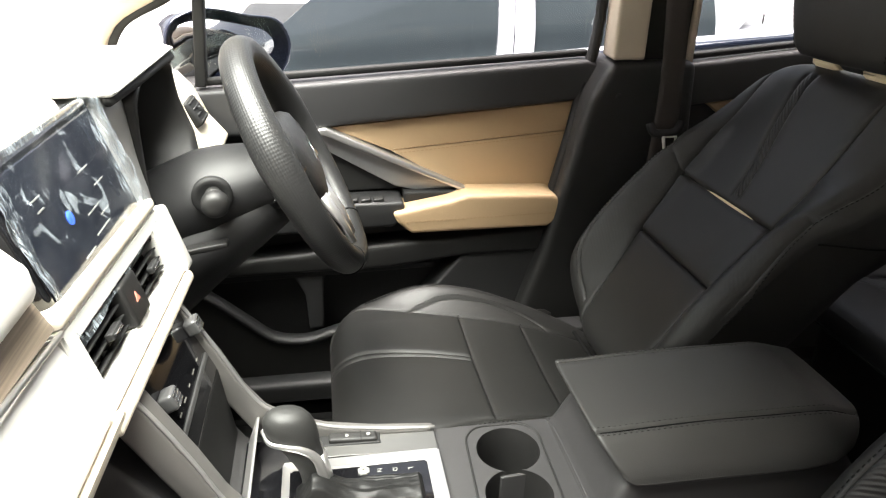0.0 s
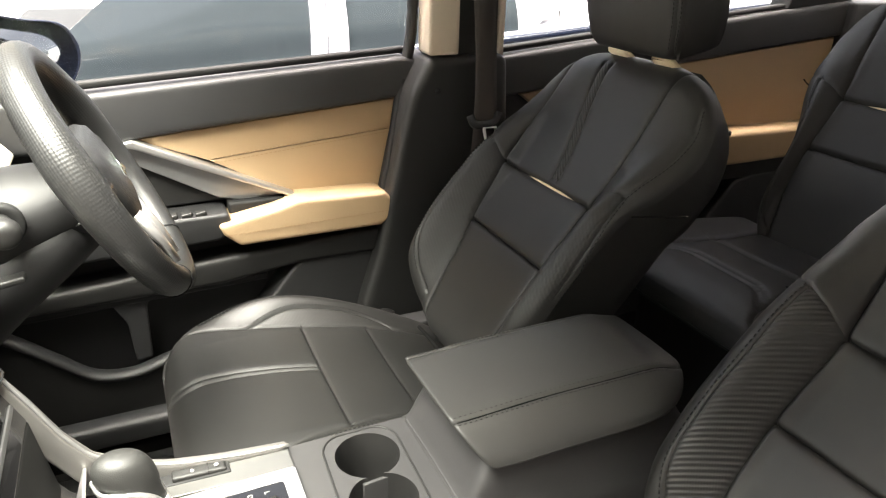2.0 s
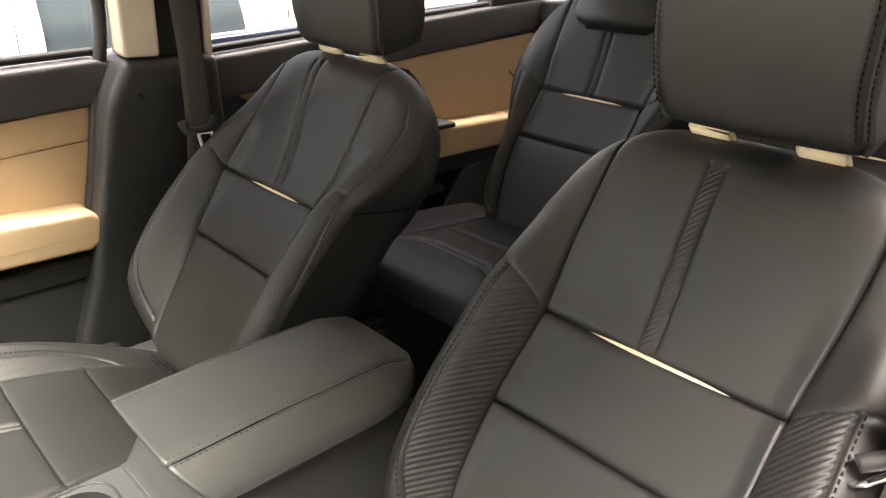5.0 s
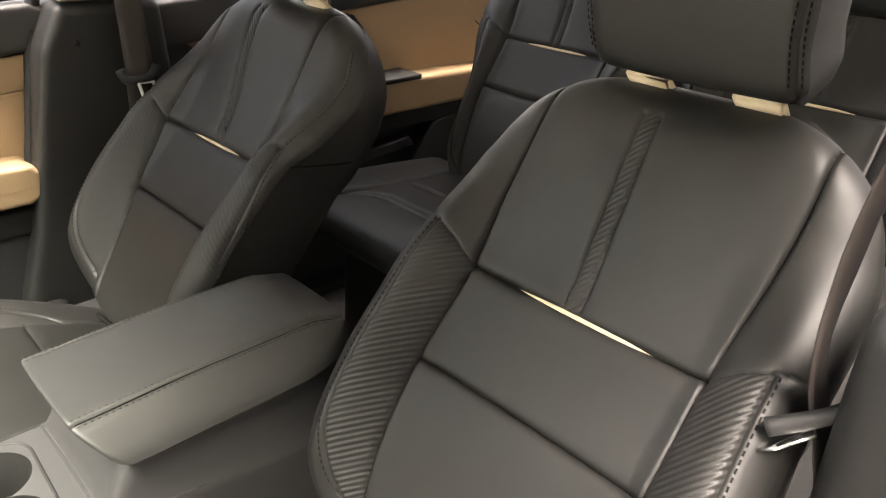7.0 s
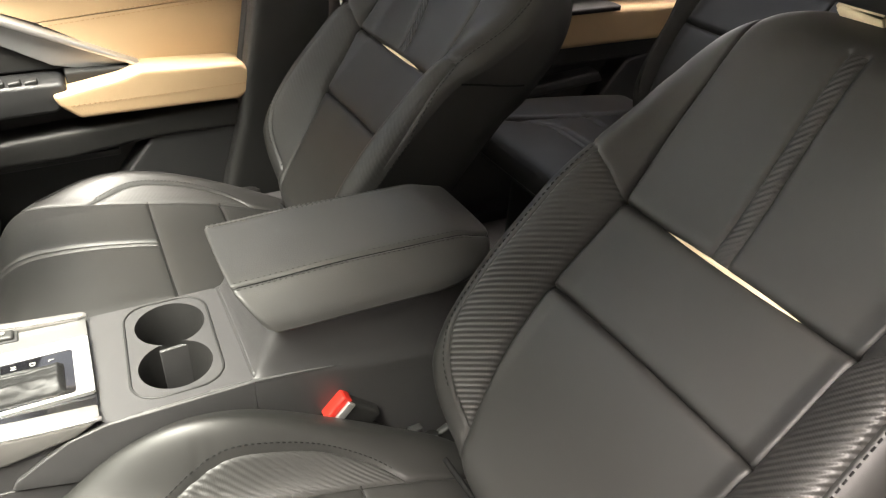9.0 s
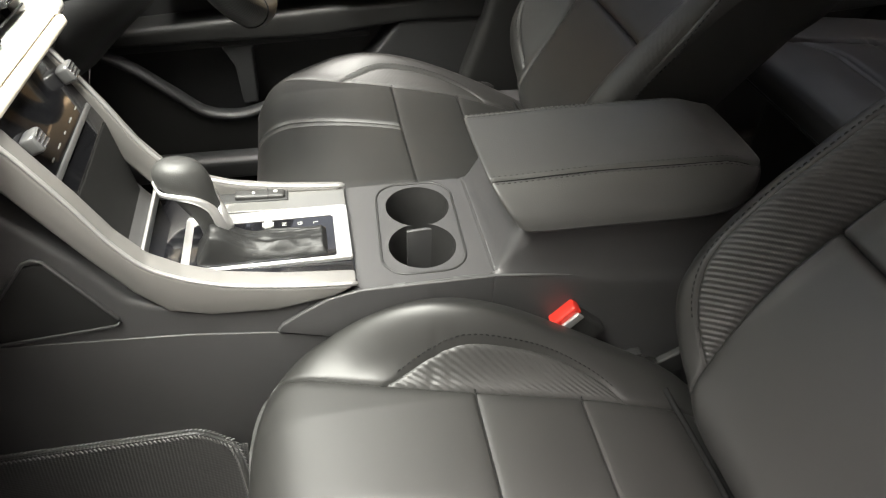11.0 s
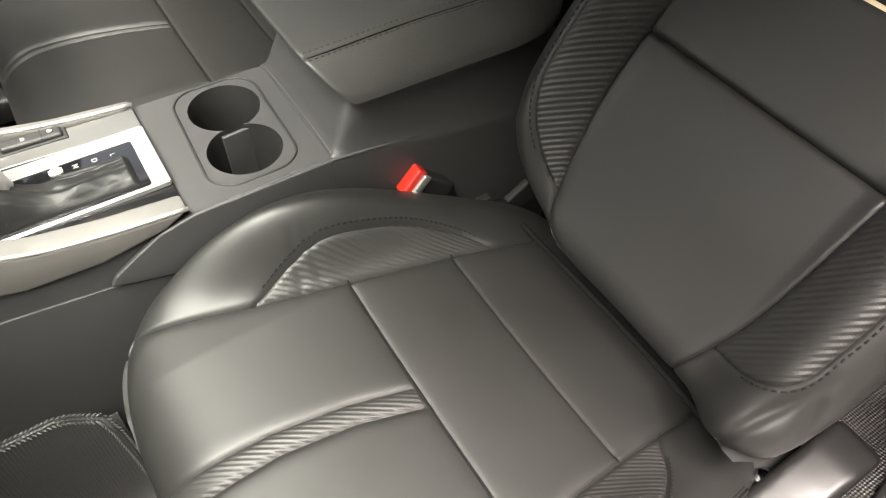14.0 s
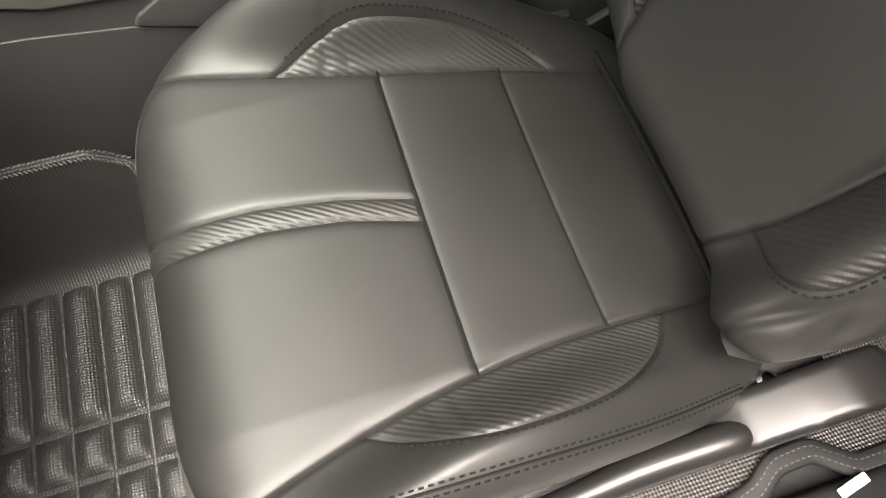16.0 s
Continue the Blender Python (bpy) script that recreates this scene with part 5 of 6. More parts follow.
dash = thing("dashboard", "pale cream dashboard with wood strip, vents and dark underside", "dashboard", (-0.3, 0.0, 0.0))
part("top_pad", sharp(prism([(-0.80, 0.66), (-0.80, 0.79), (-0.45, 0.83), (-0.27, 0.85), (-0.20, 0.852), (-0.165, 0.838), (-0.142, 0.812), (-0.138, 0.792), (-0.155, 0.774), (-0.30, 0.66)], "y", -0.72, -0.150, 0.010, 4)), CREAM_TOP, dash, "pale soft dashboard top")
part("top_pad", sharp(prism([(-0.80, 0.66), (-0.80, 0.79), (-0.45, 0.845), (-0.27, 0.868), (-0.215, 0.866), (-0.205, 0.84), (-0.22, 0.66)], "y", -0.148, 0.163, 0.010, 4)), CREAM_TOP, dash, "pale soft dashboard top")
part("top_pad", sharp(prism([(-0.80, 0.66), (-0.80, 0.77), (-0.45, 0.80), (-0.29, 0.80), (-0.26, 0.79), (-0.26, 0.66)], "y", 0.50, 0.73, 0.010, 4)), CREAM_TOP, dash, "pale soft dashboard top")
part("wood_strip", sharp(sloped(prism([(-0.20, 0.774), (-0.150, 0.774), (-0.138, 0.747), (-0.20, 0.742)], "y", -0.72, -0.145, 0.002), rise=0.008)), WOOD, dash, "grey-brown wood strip")
part("strip_edge", sloped(tube([(-0.135, -0.72, 0.745), (-0.135, -0.40, 0.745), (-0.135, -0.145, 0.745)], 0.0026, 8), rise=0.006), SILVER, dash)
part("lower_pad", sharp(sloped(prism([(-0.25, 0.744), (-0.136, 0.744), (-0.122, 0.715), (-0.108, 0.675), (-0.112, 0.668), (-0.25, 0.664)], "y", -0.72, -0.151, 0.006, 4), rise=0.002)), PALE, dash, "pale dashboard lower panel")
part("lower_lip", sharp(sloped(prism([(-0.25, 0.664), (-0.114, 0.669), (-0.104, 0.673), (-0.105, 0.660), (-0.13, 0.645), (-0.25, 0.640)], "y", -0.72, -0.135, 0.004, 3), rise=0)), CREAM, dash, "cream lip under dashboard")
part("underside", sharp(prism([(-0.80, 0.20), (-0.80, 0.66), (-0.16, 0.655), (-0.155, 0.63), (-0.22, 0.50), (-0.36, 0.40)], "y", -0.72, -0.10, 0.012, 3)), PLASTIC, dash, "dark glove box side of dashboard")
part("underside", sharp(prism([(-0.80, 0.20), (-0.80, 0.66), (-0.15, 0.655), (-0.14, 0.60), (-0.20, 0.50), (-0.30, 0.38)], "y", 0.12, 0.72, 0.012, 3)), PLASTIC, dash, "dark knee panel below steering column")


# a board that leans like the centre stack: local x across, z up the face, y out of it
def stack_place(x0, z0, slope):
    lean = math.degrees(math.atan(-slope))
    return Matrix.Translation((x0, 0, z0)) @ Matrix.Rotation(-radians(lean), 4, "Y") @ Matrix(((0, 1, 0, 0), (1, 0, 0, 0), (0, 0, 1, 0), (0, 0, 0, 1)))


STACK = stack_place(-0.12, 0.70, -0.3) @ Matrix.Rotation(radians(3.0), 4, "Y")


def on(m, bm):
    bmesh.ops.transform(bm, matrix=m, verts=bm.verts)
    bmesh.ops.recalc_face_normals(bm, faces=bm.faces)
    return bm


# local coordinates: (across, out, up)
def face_frame(x0, x1, z0, z1, holes, thick, cuts=0.0):
    """A board with rectangular openings through it."""
    xs = sorted({x0, x1, *[h[0] for h in holes], *[h[1] for h in holes]})
    zs = sorted({z0, z1, *[h[2] for h in holes], *[h[3] for h in holes]})
    bm = bmesh.new()
    grid = {}
    for i, x in enumerate(xs):
        for j, z in enumerate(zs):
            grid[i, j] = bm.verts.new((x, 0, z))
    for i in range(len(xs) - 1):
        for j in range(len(zs) - 1):
            cx, cz = (xs[i] + xs[i + 1]) / 2, (zs[j] + zs[j + 1]) / 2
            if not any(h[0] < cx < h[1] and h[2] < cz < h[3] for h in holes):
                bm.faces.new((grid[i, j], grid[i + 1, j], grid[i + 1, j + 1], grid[i, j + 1]))
    got = bmesh.ops.extrude_face_region(bm, geom=bm.faces[:])
    for v in got["geom"]:
        if isinstance(v, bmesh.types.BMVert):
            v.co.y -= thick
    bmesh.ops.delete(bm, geom=[v for v in bm.verts if not v.link_faces], context="VERTS")
    bmesh.ops.recalc_face_normals(bm, faces=bm.faces)
    edges = [e for e in bm.edges if len(e.link_faces) == 2 and e.calc_face_angle(0) > 0.5]
    bmesh.ops.bevel(bm, geom=edges, offset=0.0025, segments=2, affect="EDGES", clamp_overlap=True)
    return bm


vents = [(-0.126, -0.030, -0.018, 0.028), (0.020, 0.114, -0.018, 0.028)]
stack = thing("centre_vents", "pale vent panel with two black air vents and hazard switch", "air vent", (-0.12, 0.0, 0.70))
part("panel", sharp(on(STACK, face_frame(-0.150, 0.158, -0.040, 0.046, [(-0.126, 0.114, -0.018, 0.028)], 0.03))), PALE, stack, "pale satin vent panel")
part("backing", on(STACK, box((0.29, 0.02, 0.07), (0.0, -0.04, 0.005), 0.003)), BLACK, stack)
part("lower_lip", on(STACK, box((0.315, 0.034, 0.013), (0.004, -0.012, -0.0475), 0.005)), CREAM, stack, "cream lip below vents")
part("upper_lip", on(STACK, box((0.30, 0.05, 0.012), (0.004, -0.022, 0.0530), 0.005)), CREAM, stack, "cream ledge above vents")
part("corner_cheek", on(STACK, box((0.030, 0.05, 0.085), (0.168, -0.020, 0.0), 0.008)), PALE, stack)
for x0, x1, z0, z1 in vents:
    for k in range(4):
        z = z0 + (z1 - z0) * (k + 0.6) / 4.2
        part("louvre", on(STACK, box((x1 - x0 - 0.003, 0.012, 0.0022), ((x0 + x1) / 2, -0.010, z), 0.0008, (18, 0, 0), 1)), BLACK, stack)
    for k in range(5):
        x = x0 + (x1 - x0) * (k + 0.5) / 5
        part("vane", on(STACK, box((0.0018, 0.012, z1 - z0 - 0.003), (x, -0.024, (z0 + z1) / 2), 0.0006, (0, 0, 0), 1)), BLACK, stack)
    part("vent_tab", on(STACK, box((0.026, 0.008, 0.0075), ((x0 + x1) / 2 + 0.004, 0.000, (z0 + z1) / 2), 0.002)), PLASTIC_GREY, stack)
    part("tab_chrome", on(STACK, box((0.020, 0.002, 0.0022), ((x0 + x1) / 2 + 0.004, 0.0045, (z0 + z1) / 2), 0.0006)), CHROME, stack)
part("hazard_switch", on(STACK, box((0.046, 0.02, 0.044), (-0.005, -0.008, 0.005), 0.004)), PLASTIC, stack, "black hazard switch")
tri = [(-0.0055, 0.0), (0.0055, 0.0), (0.0, 0.0095)]
bm = bmesh.new()
vs = [bm.verts.new((x - 0.004, 0.0026, z + 0.001)) for x, z in tri]
bm.faces.new(vs)
got = bmesh.ops.extrude_face_region(bm, geom=bm.faces[:])
for v in got["geom"]:
    if isinstance(v, bmesh.types.BMVert):
        v.co.y -= 0.0008
part("hazard_triangle", on(STACK, bm), material("hazard_print", (0.8, 0.25, 0.18), 0.5), stack, "pink-red hazard triangle", False)

# screen with crinkled film
SCREEN = stack_place(-0.147, 0.735, -0.3)
display = bpy.data.materials.new("lit_display")
display.use_nodes = True
db = display.node_tree.nodes["Principled BSDF"]
db.inputs["Base Color"].default_value, db.inputs["Roughness"].default_value = (0.012, 0.014, 0.02, 1), 0.12
db.inputs["Emission Color"].default_value, db.inputs["Emission Strength"].default_value = (0.25, 0.3, 0.5, 1), 0.005
icon_blue = bpy.data.materials.new("lit_blue_icon")
icon_blue.use_nodes = True
ib = icon_blue.node_tree.nodes["Principled BSDF"]
ib.inputs["Base Color"].default_value = (0.02, 0.08, 0.6, 1)
ib.inputs["Emission Color"].default_value, ib.inputs["Emission Strength"].default_value = (0.05, 0.2, 1.0, 1), 0.25
screen = thing("touch_screen", "centre display with crinkled protective film on dashboard", "display", (-0.16, 0.0, 0.8))
part("housing", on(SCREEN, box((0.268, 0.02, 0.150), (0.014, -0.004, 0.062), 0.007)), PIANO, screen)
part("glass_face", on(SCREEN, box((0.246, 0.002, 0.128), (0.014, 0.0072, 0.062), 0.001)), display, screen, "dark lit display")
part("housing_back", on(SCREEN, box((0.20, 0.06, 0.12), (0.014, -0.04, 0.055), 0.02)), PLASTIC, screen)
part("blue_icon", on(SCREEN, lathe([(0.0066, 0), (0.0066, 0.0006)], (-0.022, 0.0084, 0.062), (-90, 0, 0), 24)), icon_blue, screen, "round blue icon")
for x, z, w in ((-0.06, 0.095, 0.03), (-0.06, 0.085, 0.02), (0.03, 0.05, 0.05), (0.05, 0.04, 0.035), (0.03, 0.03, 0.06), (0.07, 0.065, 0.04), (0.05, 0.085, 0.04), (-0.02, 0.025, 0.04), (0.02, 0.015, 0.05)):
    part("screen_bar", on(SCREEN, box((w * 0.7, 0.0006, 0.0011), (x, 0.0085, z), 0)), PRINT, screen, "", False)
film = bpy.data.materials.new("protective_film")
film.use_nodes = True
ft = film.node_tree
fb = ft.nodes["Principled BSDF"]
fb.inputs["Base Color"].default_value, fb.inputs["Roughness"].default_value = (0.55, 0.62, 0.68, 1), 0.12
fco = ft.nodes.new("ShaderNodeTexCoord")
fn = ft.nodes.new("ShaderNodeTexNoise")
fn.inputs["Scale"].default_value, fn.inputs["Detail"].default_value, fn.inputs["Distortion"].default_value = 24.0, 5.0, 1.8
ft.links.new(fco.outputs["Object"], fn.inputs["Vector"])
fr = ft.nodes.new("ShaderNodeMapRange")
for key, val in (("From Min", 0.59), ("From Max", 0.62), ("To Min", 0.02), ("To Max", 0.36)):
    fr.inputs[key].default_value = val
ft.links.new(fn.outputs["Fac"], fr.inputs["Value"])
ft.links.new(fr.outputs["Result"], fb.inputs["Alpha"])
bm = bmesh.new()
rows = []
for i in range(60):
    row = []
    for j in range(40):
        x, z = -0.128 + 0.285 * i / 59, -0.016 + 0.160 * j / 39
        e = max(0, -0.105 - x, x - 0.135, 0.0 - z, z - 0.125)
        wr = 0.004 * noise.noise((x * 40, z * 40, 3.0)) + 0.0025 * noise.noise((x * 110, z * 90, 7.0))
        row.append(bm.verts.new((x, 0.0125 + wr * 0.7 + e * (0.15 + 8 * wr), z)))
    rows.append(row)
edge_rows = {"middle": [], "border": []}
for i, (a, b) in enumerate(zip(rows, rows[1:])):
    for j in range(39):
        f = bm.faces.new((a[j], a[j + 1], b[j + 1], b[j]))
        edge_rows["border" if i < 4 or i > 48 or j < 7 or j > 36 else "middle"].append(f)
border = bm.copy()
bm.faces.ensure_lookup_table()
border.faces.ensure_lookup_table()
rim_ids = {f.index for f in edge_rows["border"]} if not bm.faces.index_update() else set()
bmesh.ops.delete(bm, geom=[f for f in bm.faces if f.index in rim_ids], context="FACES")
border.faces.index_update()
border.faces.ensure_lookup_table()
bmesh.ops.delete(border, geom=[f for f in border.faces if f.index not in rim_ids], context="FACES")
part("film", on(SCREEN, bm), film, screen, "crinkled clear film with air bubbles")
streaked = film.copy()
streaked.name = "creased_film_edge"
st = streaked.node_tree
squeeze = st.nodes.new("ShaderNodeMapping")
squeeze.inputs["Rotation"].default_value = (radians(25), 0, 0)
squeeze.inputs["Scale"].default_value = (1.0, 2.6, 0.5)
st.links.new(st.nodes["Texture Coordinate"].outputs["Object"], squeeze.inputs["Vector"])
st.links.new(squeeze.outputs["Vector"], st.nodes["Noise Texture"].inputs["Vector"])
st.nodes["Noise Texture"].inputs["Scale"].default_value = 60.0
for key, val in (("From Min", 0.46), ("From Max", 0.62), ("To Min", 0.08), ("To Max", 0.50)):
    st.nodes["Map Range"].inputs[key].default_value = val
part("film_edge", on(SCREEN, border), streaked, screen, "creased whitish film edge")

# climate panel
DARK_SILVER = material("dark_silver", (0.11, 0.11, 0.11), 0.35, metal=0.5, spread=0.05)
CLIM = stack_place(-0.106, 0.645, -0.42)
climate = thing("climate_panel", "glossy black climate control panel with two silver rockers", "control panel", (-0.09, 0.0, 0.6))
part("panel", on(CLIM, box((0.160, 0.012, 0.108), (0.009, -0.010, -0.042), 0.003)), PIANO, climate)
# near-black colour replaces the shade of a deeper storage recess
part("lower_panel", sharp(prism([(-0.10, 0.556), (-0.0725, 0.555), (-0.057, 0.44), (-0.09, 0.43)], "y", -0.0725, 0.0905, 0.003)), SILL, climate, "charcoal storage face below, blackened for the shade of its recess")
part("tray_edge", sharp(prism([(-0.052, 0.425), (-0.034, 0.478), (-0.030, 0.478), (-0.044, 0.425)], "y", -0.07, 0.088, 0.003)), SILVER, climate)
part("slot_bar", on(CLIM, box((0.145, 0.003, 0.006), (0.009, -0.0035, -0.070), 0.001)), material("slot_grey", (0.12, 0.12, 0.12), 0.3, metal=0.6), climate, "grey slot bar")
for x in (0.083, -0.056):
    rock = part("rocker", on(CLIM, box((0.022, 0.016, 0.018), (x, 0.003, -0.030), 0.004)), DARK_SILVER, climate, "silver rocker switch")
    for k in range(4):
        part("rocker_ridge", on(CLIM, box((0.017, 0.002, 0.0012), (x, 0.0112, -0.0363 + 0.0042 * k), 0.0004)), CHROME, rock)
for k, w in enumerate((0.008, 0.010, 0.006, 0.011, 0.008)):
    part("panel_print", on(CLIM, box((w, 0.0004, 0.0016), (-0.045 + 0.025 * k, -0.0036, -0.058), 0)), material("dim_print", (0.14, 0.135, 0.12), 0.6), climate, "", False)

# instrument binnacle
cluster = thing("instrument_binnacle", "black hooded instrument binnacle behind steering wheel", "instrument cluster", (-0.2, 0.35, 0.75))


def hood_shell():
    bm = bmesh.new()
    rows = []
    for x, s in ((-0.148, 1.0), (-0.152, 1.05), (-0.30, 1.0), (-0.30, 0.90), (-0.27, 0.88), (-0.16, 0.93)):
        pts = [(0.262, 0.712), (0.262, 0.80), (0.270, 0.832), (0.300, 0.848), (0.38, 0.858), (0.475, 0.852), (0.502, 0.835), (0.506, 0.79), (0.50, 0.735), (0.47, 0.695), (0.42, 0.678), (0.30, 0.682)]
        cx, cz = 0.385, 0.77
        rows.append([bm.verts.new((x - 0.012 + 0.33 * max(0, 0.80 - z) * max(0, y - 0.30) / 0.2, cx + (y - cx) * s, cz + (z - cz) * s)) for y, z in pts])
    n = len(rows[0])
    for a, b in zip(rows, rows[1:] + rows[:1]):
        for k in range(n):
            bm.faces.new((a[k], a[(k + 1) % n], b[(k + 1) % n], b[k]))
    bmesh.ops.recalc_face_normals(bm, faces=bm.faces)
    bmesh.ops.subdivide_edges(bm, edges=bm.edges[:], cuts=1, smooth=0.3)
    return bm


part("hood", hood_shell(), PLASTIC, cluster, "black hood")
part("dial_face", box((0.004, 0.23, 0.16), (-0.285, 0.385, 0.77), 0.002, (0, -14, 0)), PIANO, cluster)
part("top_edge", tube(spline([(-0.164, 0.168, 0.857), (-0.160, 0.25, 0.857), (-0.158, 0.33, 0.857), (-0.157, 0.40, 0.857), (-0.157, 0.487, 0.856)], 20), 0.0060, 10), BLACK, cluster, "black edge under the pale cover")
part("hood_cover", sharp(prism([(-0.80, 0.66), (-0.80, 0.79), (-0.45, 0.848), (-0.30, 0.870), (-0.165, 0.874), (-0.150, 0.869), (-0.158, 0.862), (-0.30, 0.860), (-0.318, 0.80), (-0.32, 0.66)], "y", 0.165, 0.490, 0.004, 3)), CREAM_TOP, cluster, "pale cover over instruments")
part("side_cheek", sharp(prism([(-0.32, 0.68), (-0.32, 0.855), (-0.180, 0.852), (-0.173, 0.838), (-0.168, 0.78), (-0.158, 0.71), (-0.17, 0.665)], "y", 0.178, 0.262, 0.008, 3)), material("light_grey_satin", (0.50, 0.50, 0.49), 0.36, metal=0.3, spread=0.05), cluster, "satin light grey cheek")
outer_vent = thing("outer_vent", "cream dashboard end with black vent near driver's door", "air vent", (-0.16, 0.6, 0.74))
part("surround", sharp(prism([(-0.30, 0.66), (-0.30, 0.80), (-0.19, 0.80), (-0.165, 0.77), (-0.145, 0.72), (-0.11, 0.675), (-0.13, 0.66)], "y", 0.52, 0.70, 0.012, 4)), CREAM, outer_vent, "cream vent surround")
part("vent_bezel", box((0.030, 0.070, 0.046), (-0.158, 0.596, 0.742), 0.006, (0, -32, 0)), BLACK, outer_vent, "black vent bezel")
for k in range(4):
    part("louvre", box((0.006, 0.058, 0.0022), (-0.1365 - 0.0062 * k, 0.596, 0.7355 + 0.0096 * k), 0.0006, (0, -20, 0), 1), PLASTIC, outer_vent)
part("vent_tab", box((0.006, 0.012, 0.008), (-0.143, 0.596, 0.751), 0.002, (0, -32, 0)), PLASTIC_GREY, outer_vent)

# ---------- steering wheel and column ----------
GRIP = embossed(material("perforated_grip", (0.02, 0.02, 0.02), 0.42), 0.0042, 0.00011, "UV", slant=60)
wheel = thing("steering_wheel", "black leather steering wheel with silver lower spoke", "steering wheel", (0.03, 0.36, 0.73))
tilt = radians(26)
wc = Vector((0.030, 0.36, 0.729))
wu, wv = Vector((0, 1, 0)), Vector((-math.sin(tilt), 0, math.cos(tilt)))
wn = Vector((math.cos(tilt), 0, math.sin(tilt)))


def on_wheel(a, r, out=0.0):
    return wc + r * (math.sin(radians(a)) * wu + math.cos(radians(a)) * wv) + out * wn


def rim_part(a0, a1, steps, mat, name):
    bm = bmesh.new()
    rows = []
    sides = 18
    for i in range(steps + 1):
        a = a0 + (a1 - a0) * i / steps
        radial = math.sin(radians(a)) * wu + math.cos(radians(a)) * wv
        thick = 0.0205 + 0.0025 * math.exp(-(((abs(((a + 180) % 360) - 180) - 70) / 18) ** 2))
        rows.append([bm.verts.new(wc + (0.168 + thick * math.cos(b)) * radial + thick * 1.12 * math.sin(b) * wn) for b in (2 * math.pi * k / sides for k in range(sides))])
    uv = bm.loops.layers.uv.new("panel")
    for i, (a, b) in enumerate(zip(rows, rows[1:])):
        for k in range(sides):
            f = bm.faces.new((a[k], a[(k + 1) % sides], b[(k + 1) % sides], b[k]))
            for lp, (di, dk) in zip(f.loops, ((0, 0), (0, 1), (1, 1), (1, 0))):
                lp[uv].uv = ((i + di) * 0.166 * radians(a1 - a0) / steps, (k + dk) * 0.0061)
    return part(name, bm, mat, wheel)


rim_part(-150, -30, 60, GRIP, "grip")
rim_part(-30, 30, 30, GRIP, "grip")
rim_part(30, 150, 60, GRIP, "grip")
rim_part(150, 210, 26, LEATHER, "rim")
for a in (-150, 150):
    radial = math.sin(radians(a)) * wu + math.cos(radians(a)) * wv
    part("rim_seam", tube([wc + (0.168 + 0.0207 * math.cos(b)) * radial + 0.0232 * math.sin(b) * wn for b in (2 * math.pi * k / 24 for k in range(24))], 0.0012, 6, True, up=tuple(radial.cross(wn))), THREAD, wheel)


def hub_mesh():
    """The airbag cover: a rounded shield, domed towards the driver."""
    bm = bmesh.new()
    rows = []
    outline = [(-0.078, 0.035), (-0.060, 0.058), (0.0, 0.066), (0.060, 0.058), (0.078, 0.035), (0.070, -0.015), (0.045, -0.058), (0.0, -0.072), (-0.045, -0.058), (-0.070, -0.015)]
    pts = spline(outline + outline[:1], 48)[:-1]
    for s, out in ((1.02, -0.035), (1.04, -0.012), (1.0, 0.002), (0.9, 0.012), (0.6, 0.018), (0.3, 0.021), (0.05, 0.022)):
        rows.append([bm.verts.new(wc + float(s * p[0]) * wu + float(s * p[1]) * wv + out * wn) for p in pts])
    for a, b in zip(rows, rows[1:]):
        for k in range(len(a)):
            bm.faces.new((a[k], a[(k + 1) % len(a)], b[(k + 1) % len(a)], b[k]))
    bm.faces.new(rows[-1])
    bm.faces.new(rows[0][::-1])
    return bm


part("airbag_cover", hub_mesh(), PLASTIC_GREY, wheel, "dark grey airbag cover")
for k in range(3):
    c = wc + 0.023 * wn + 0.011 * (math.sin(radians(120 * k)) * wu + math.cos(radians(120 * k)) * wv)
    bm = bmesh.new()
    d = math.sin(radians(120 * k)) * wu + math.cos(radians(120 * k)) * wv
    e = wn.cross(d)
    bm.faces.new([bm.verts.new(c + q) for q in (d * 0.010, e * 0.0058, d * -0.010, e * -0.0058)])
    got = bmesh.ops.extrude_face_region(bm, geom=bm.faces[:])
    bmesh.ops.translate(bm, vec=wn * 0.002, verts=[v for v in got["geom"] if isinstance(v, bmesh.types.BMVert)])
    part("emblem", bm, CHROME, wheel, "chrome emblem piece", False)
for a in (-88, 88):
    s = [on_wheel(a, 0.06, -0.004), on_wheel(a, 0.10, -0.006), on_wheel(a, 0.155, -0.002)]
    part("spoke", tube(s, [0.030, 0.022, 0.020], 12, squash=(0.35, 1.0), up=tuple(wv)), PLASTIC, wheel)
    part("spoke_switches", tube([on_wheel(a, 0.075, 0.008), on_wheel(a, 0.115, 0.006)], [0.017, 0.013], 10, squash=(0.35, 1.0), up=tuple(wv)), PIANO, wheel)
for dy in (-0.030, 0.030):
    p0, p1, p2 = on_wheel(180, 0.055, 0.004) + dy * wu, on_wheel(180, 0.11, 0.010) + dy * 0.85 * wu, on_wheel(180, 0.158, 0.006) + dy * 0.6 * wu
    part("lower_spoke", tube([p0, p1, p2], [0.016, 0.012, 0.014], 12, squash=(1.0, 0.55), up=tuple(wn)), SILVER, wheel, "satin silver lower spoke")
part("spoke_web", tube([on_wheel(180, 0.06, -0.002), on_wheel(180, 0.155, 0.0)], [0.026, 0.016], 10, squash=(1.0, 0.3), up=tuple(wn)), PLASTIC, wheel)
COLUMN = material("column_plastic", (0.014, 0.014, 0.0145), 0.5, spread=0.1, spec=0.4, grain=0.12, grain_scale=1400)
column = thing("steering_column", "dark grey steering column shroud with stalk", "steering column", (-0.08, 0.36, 0.68))
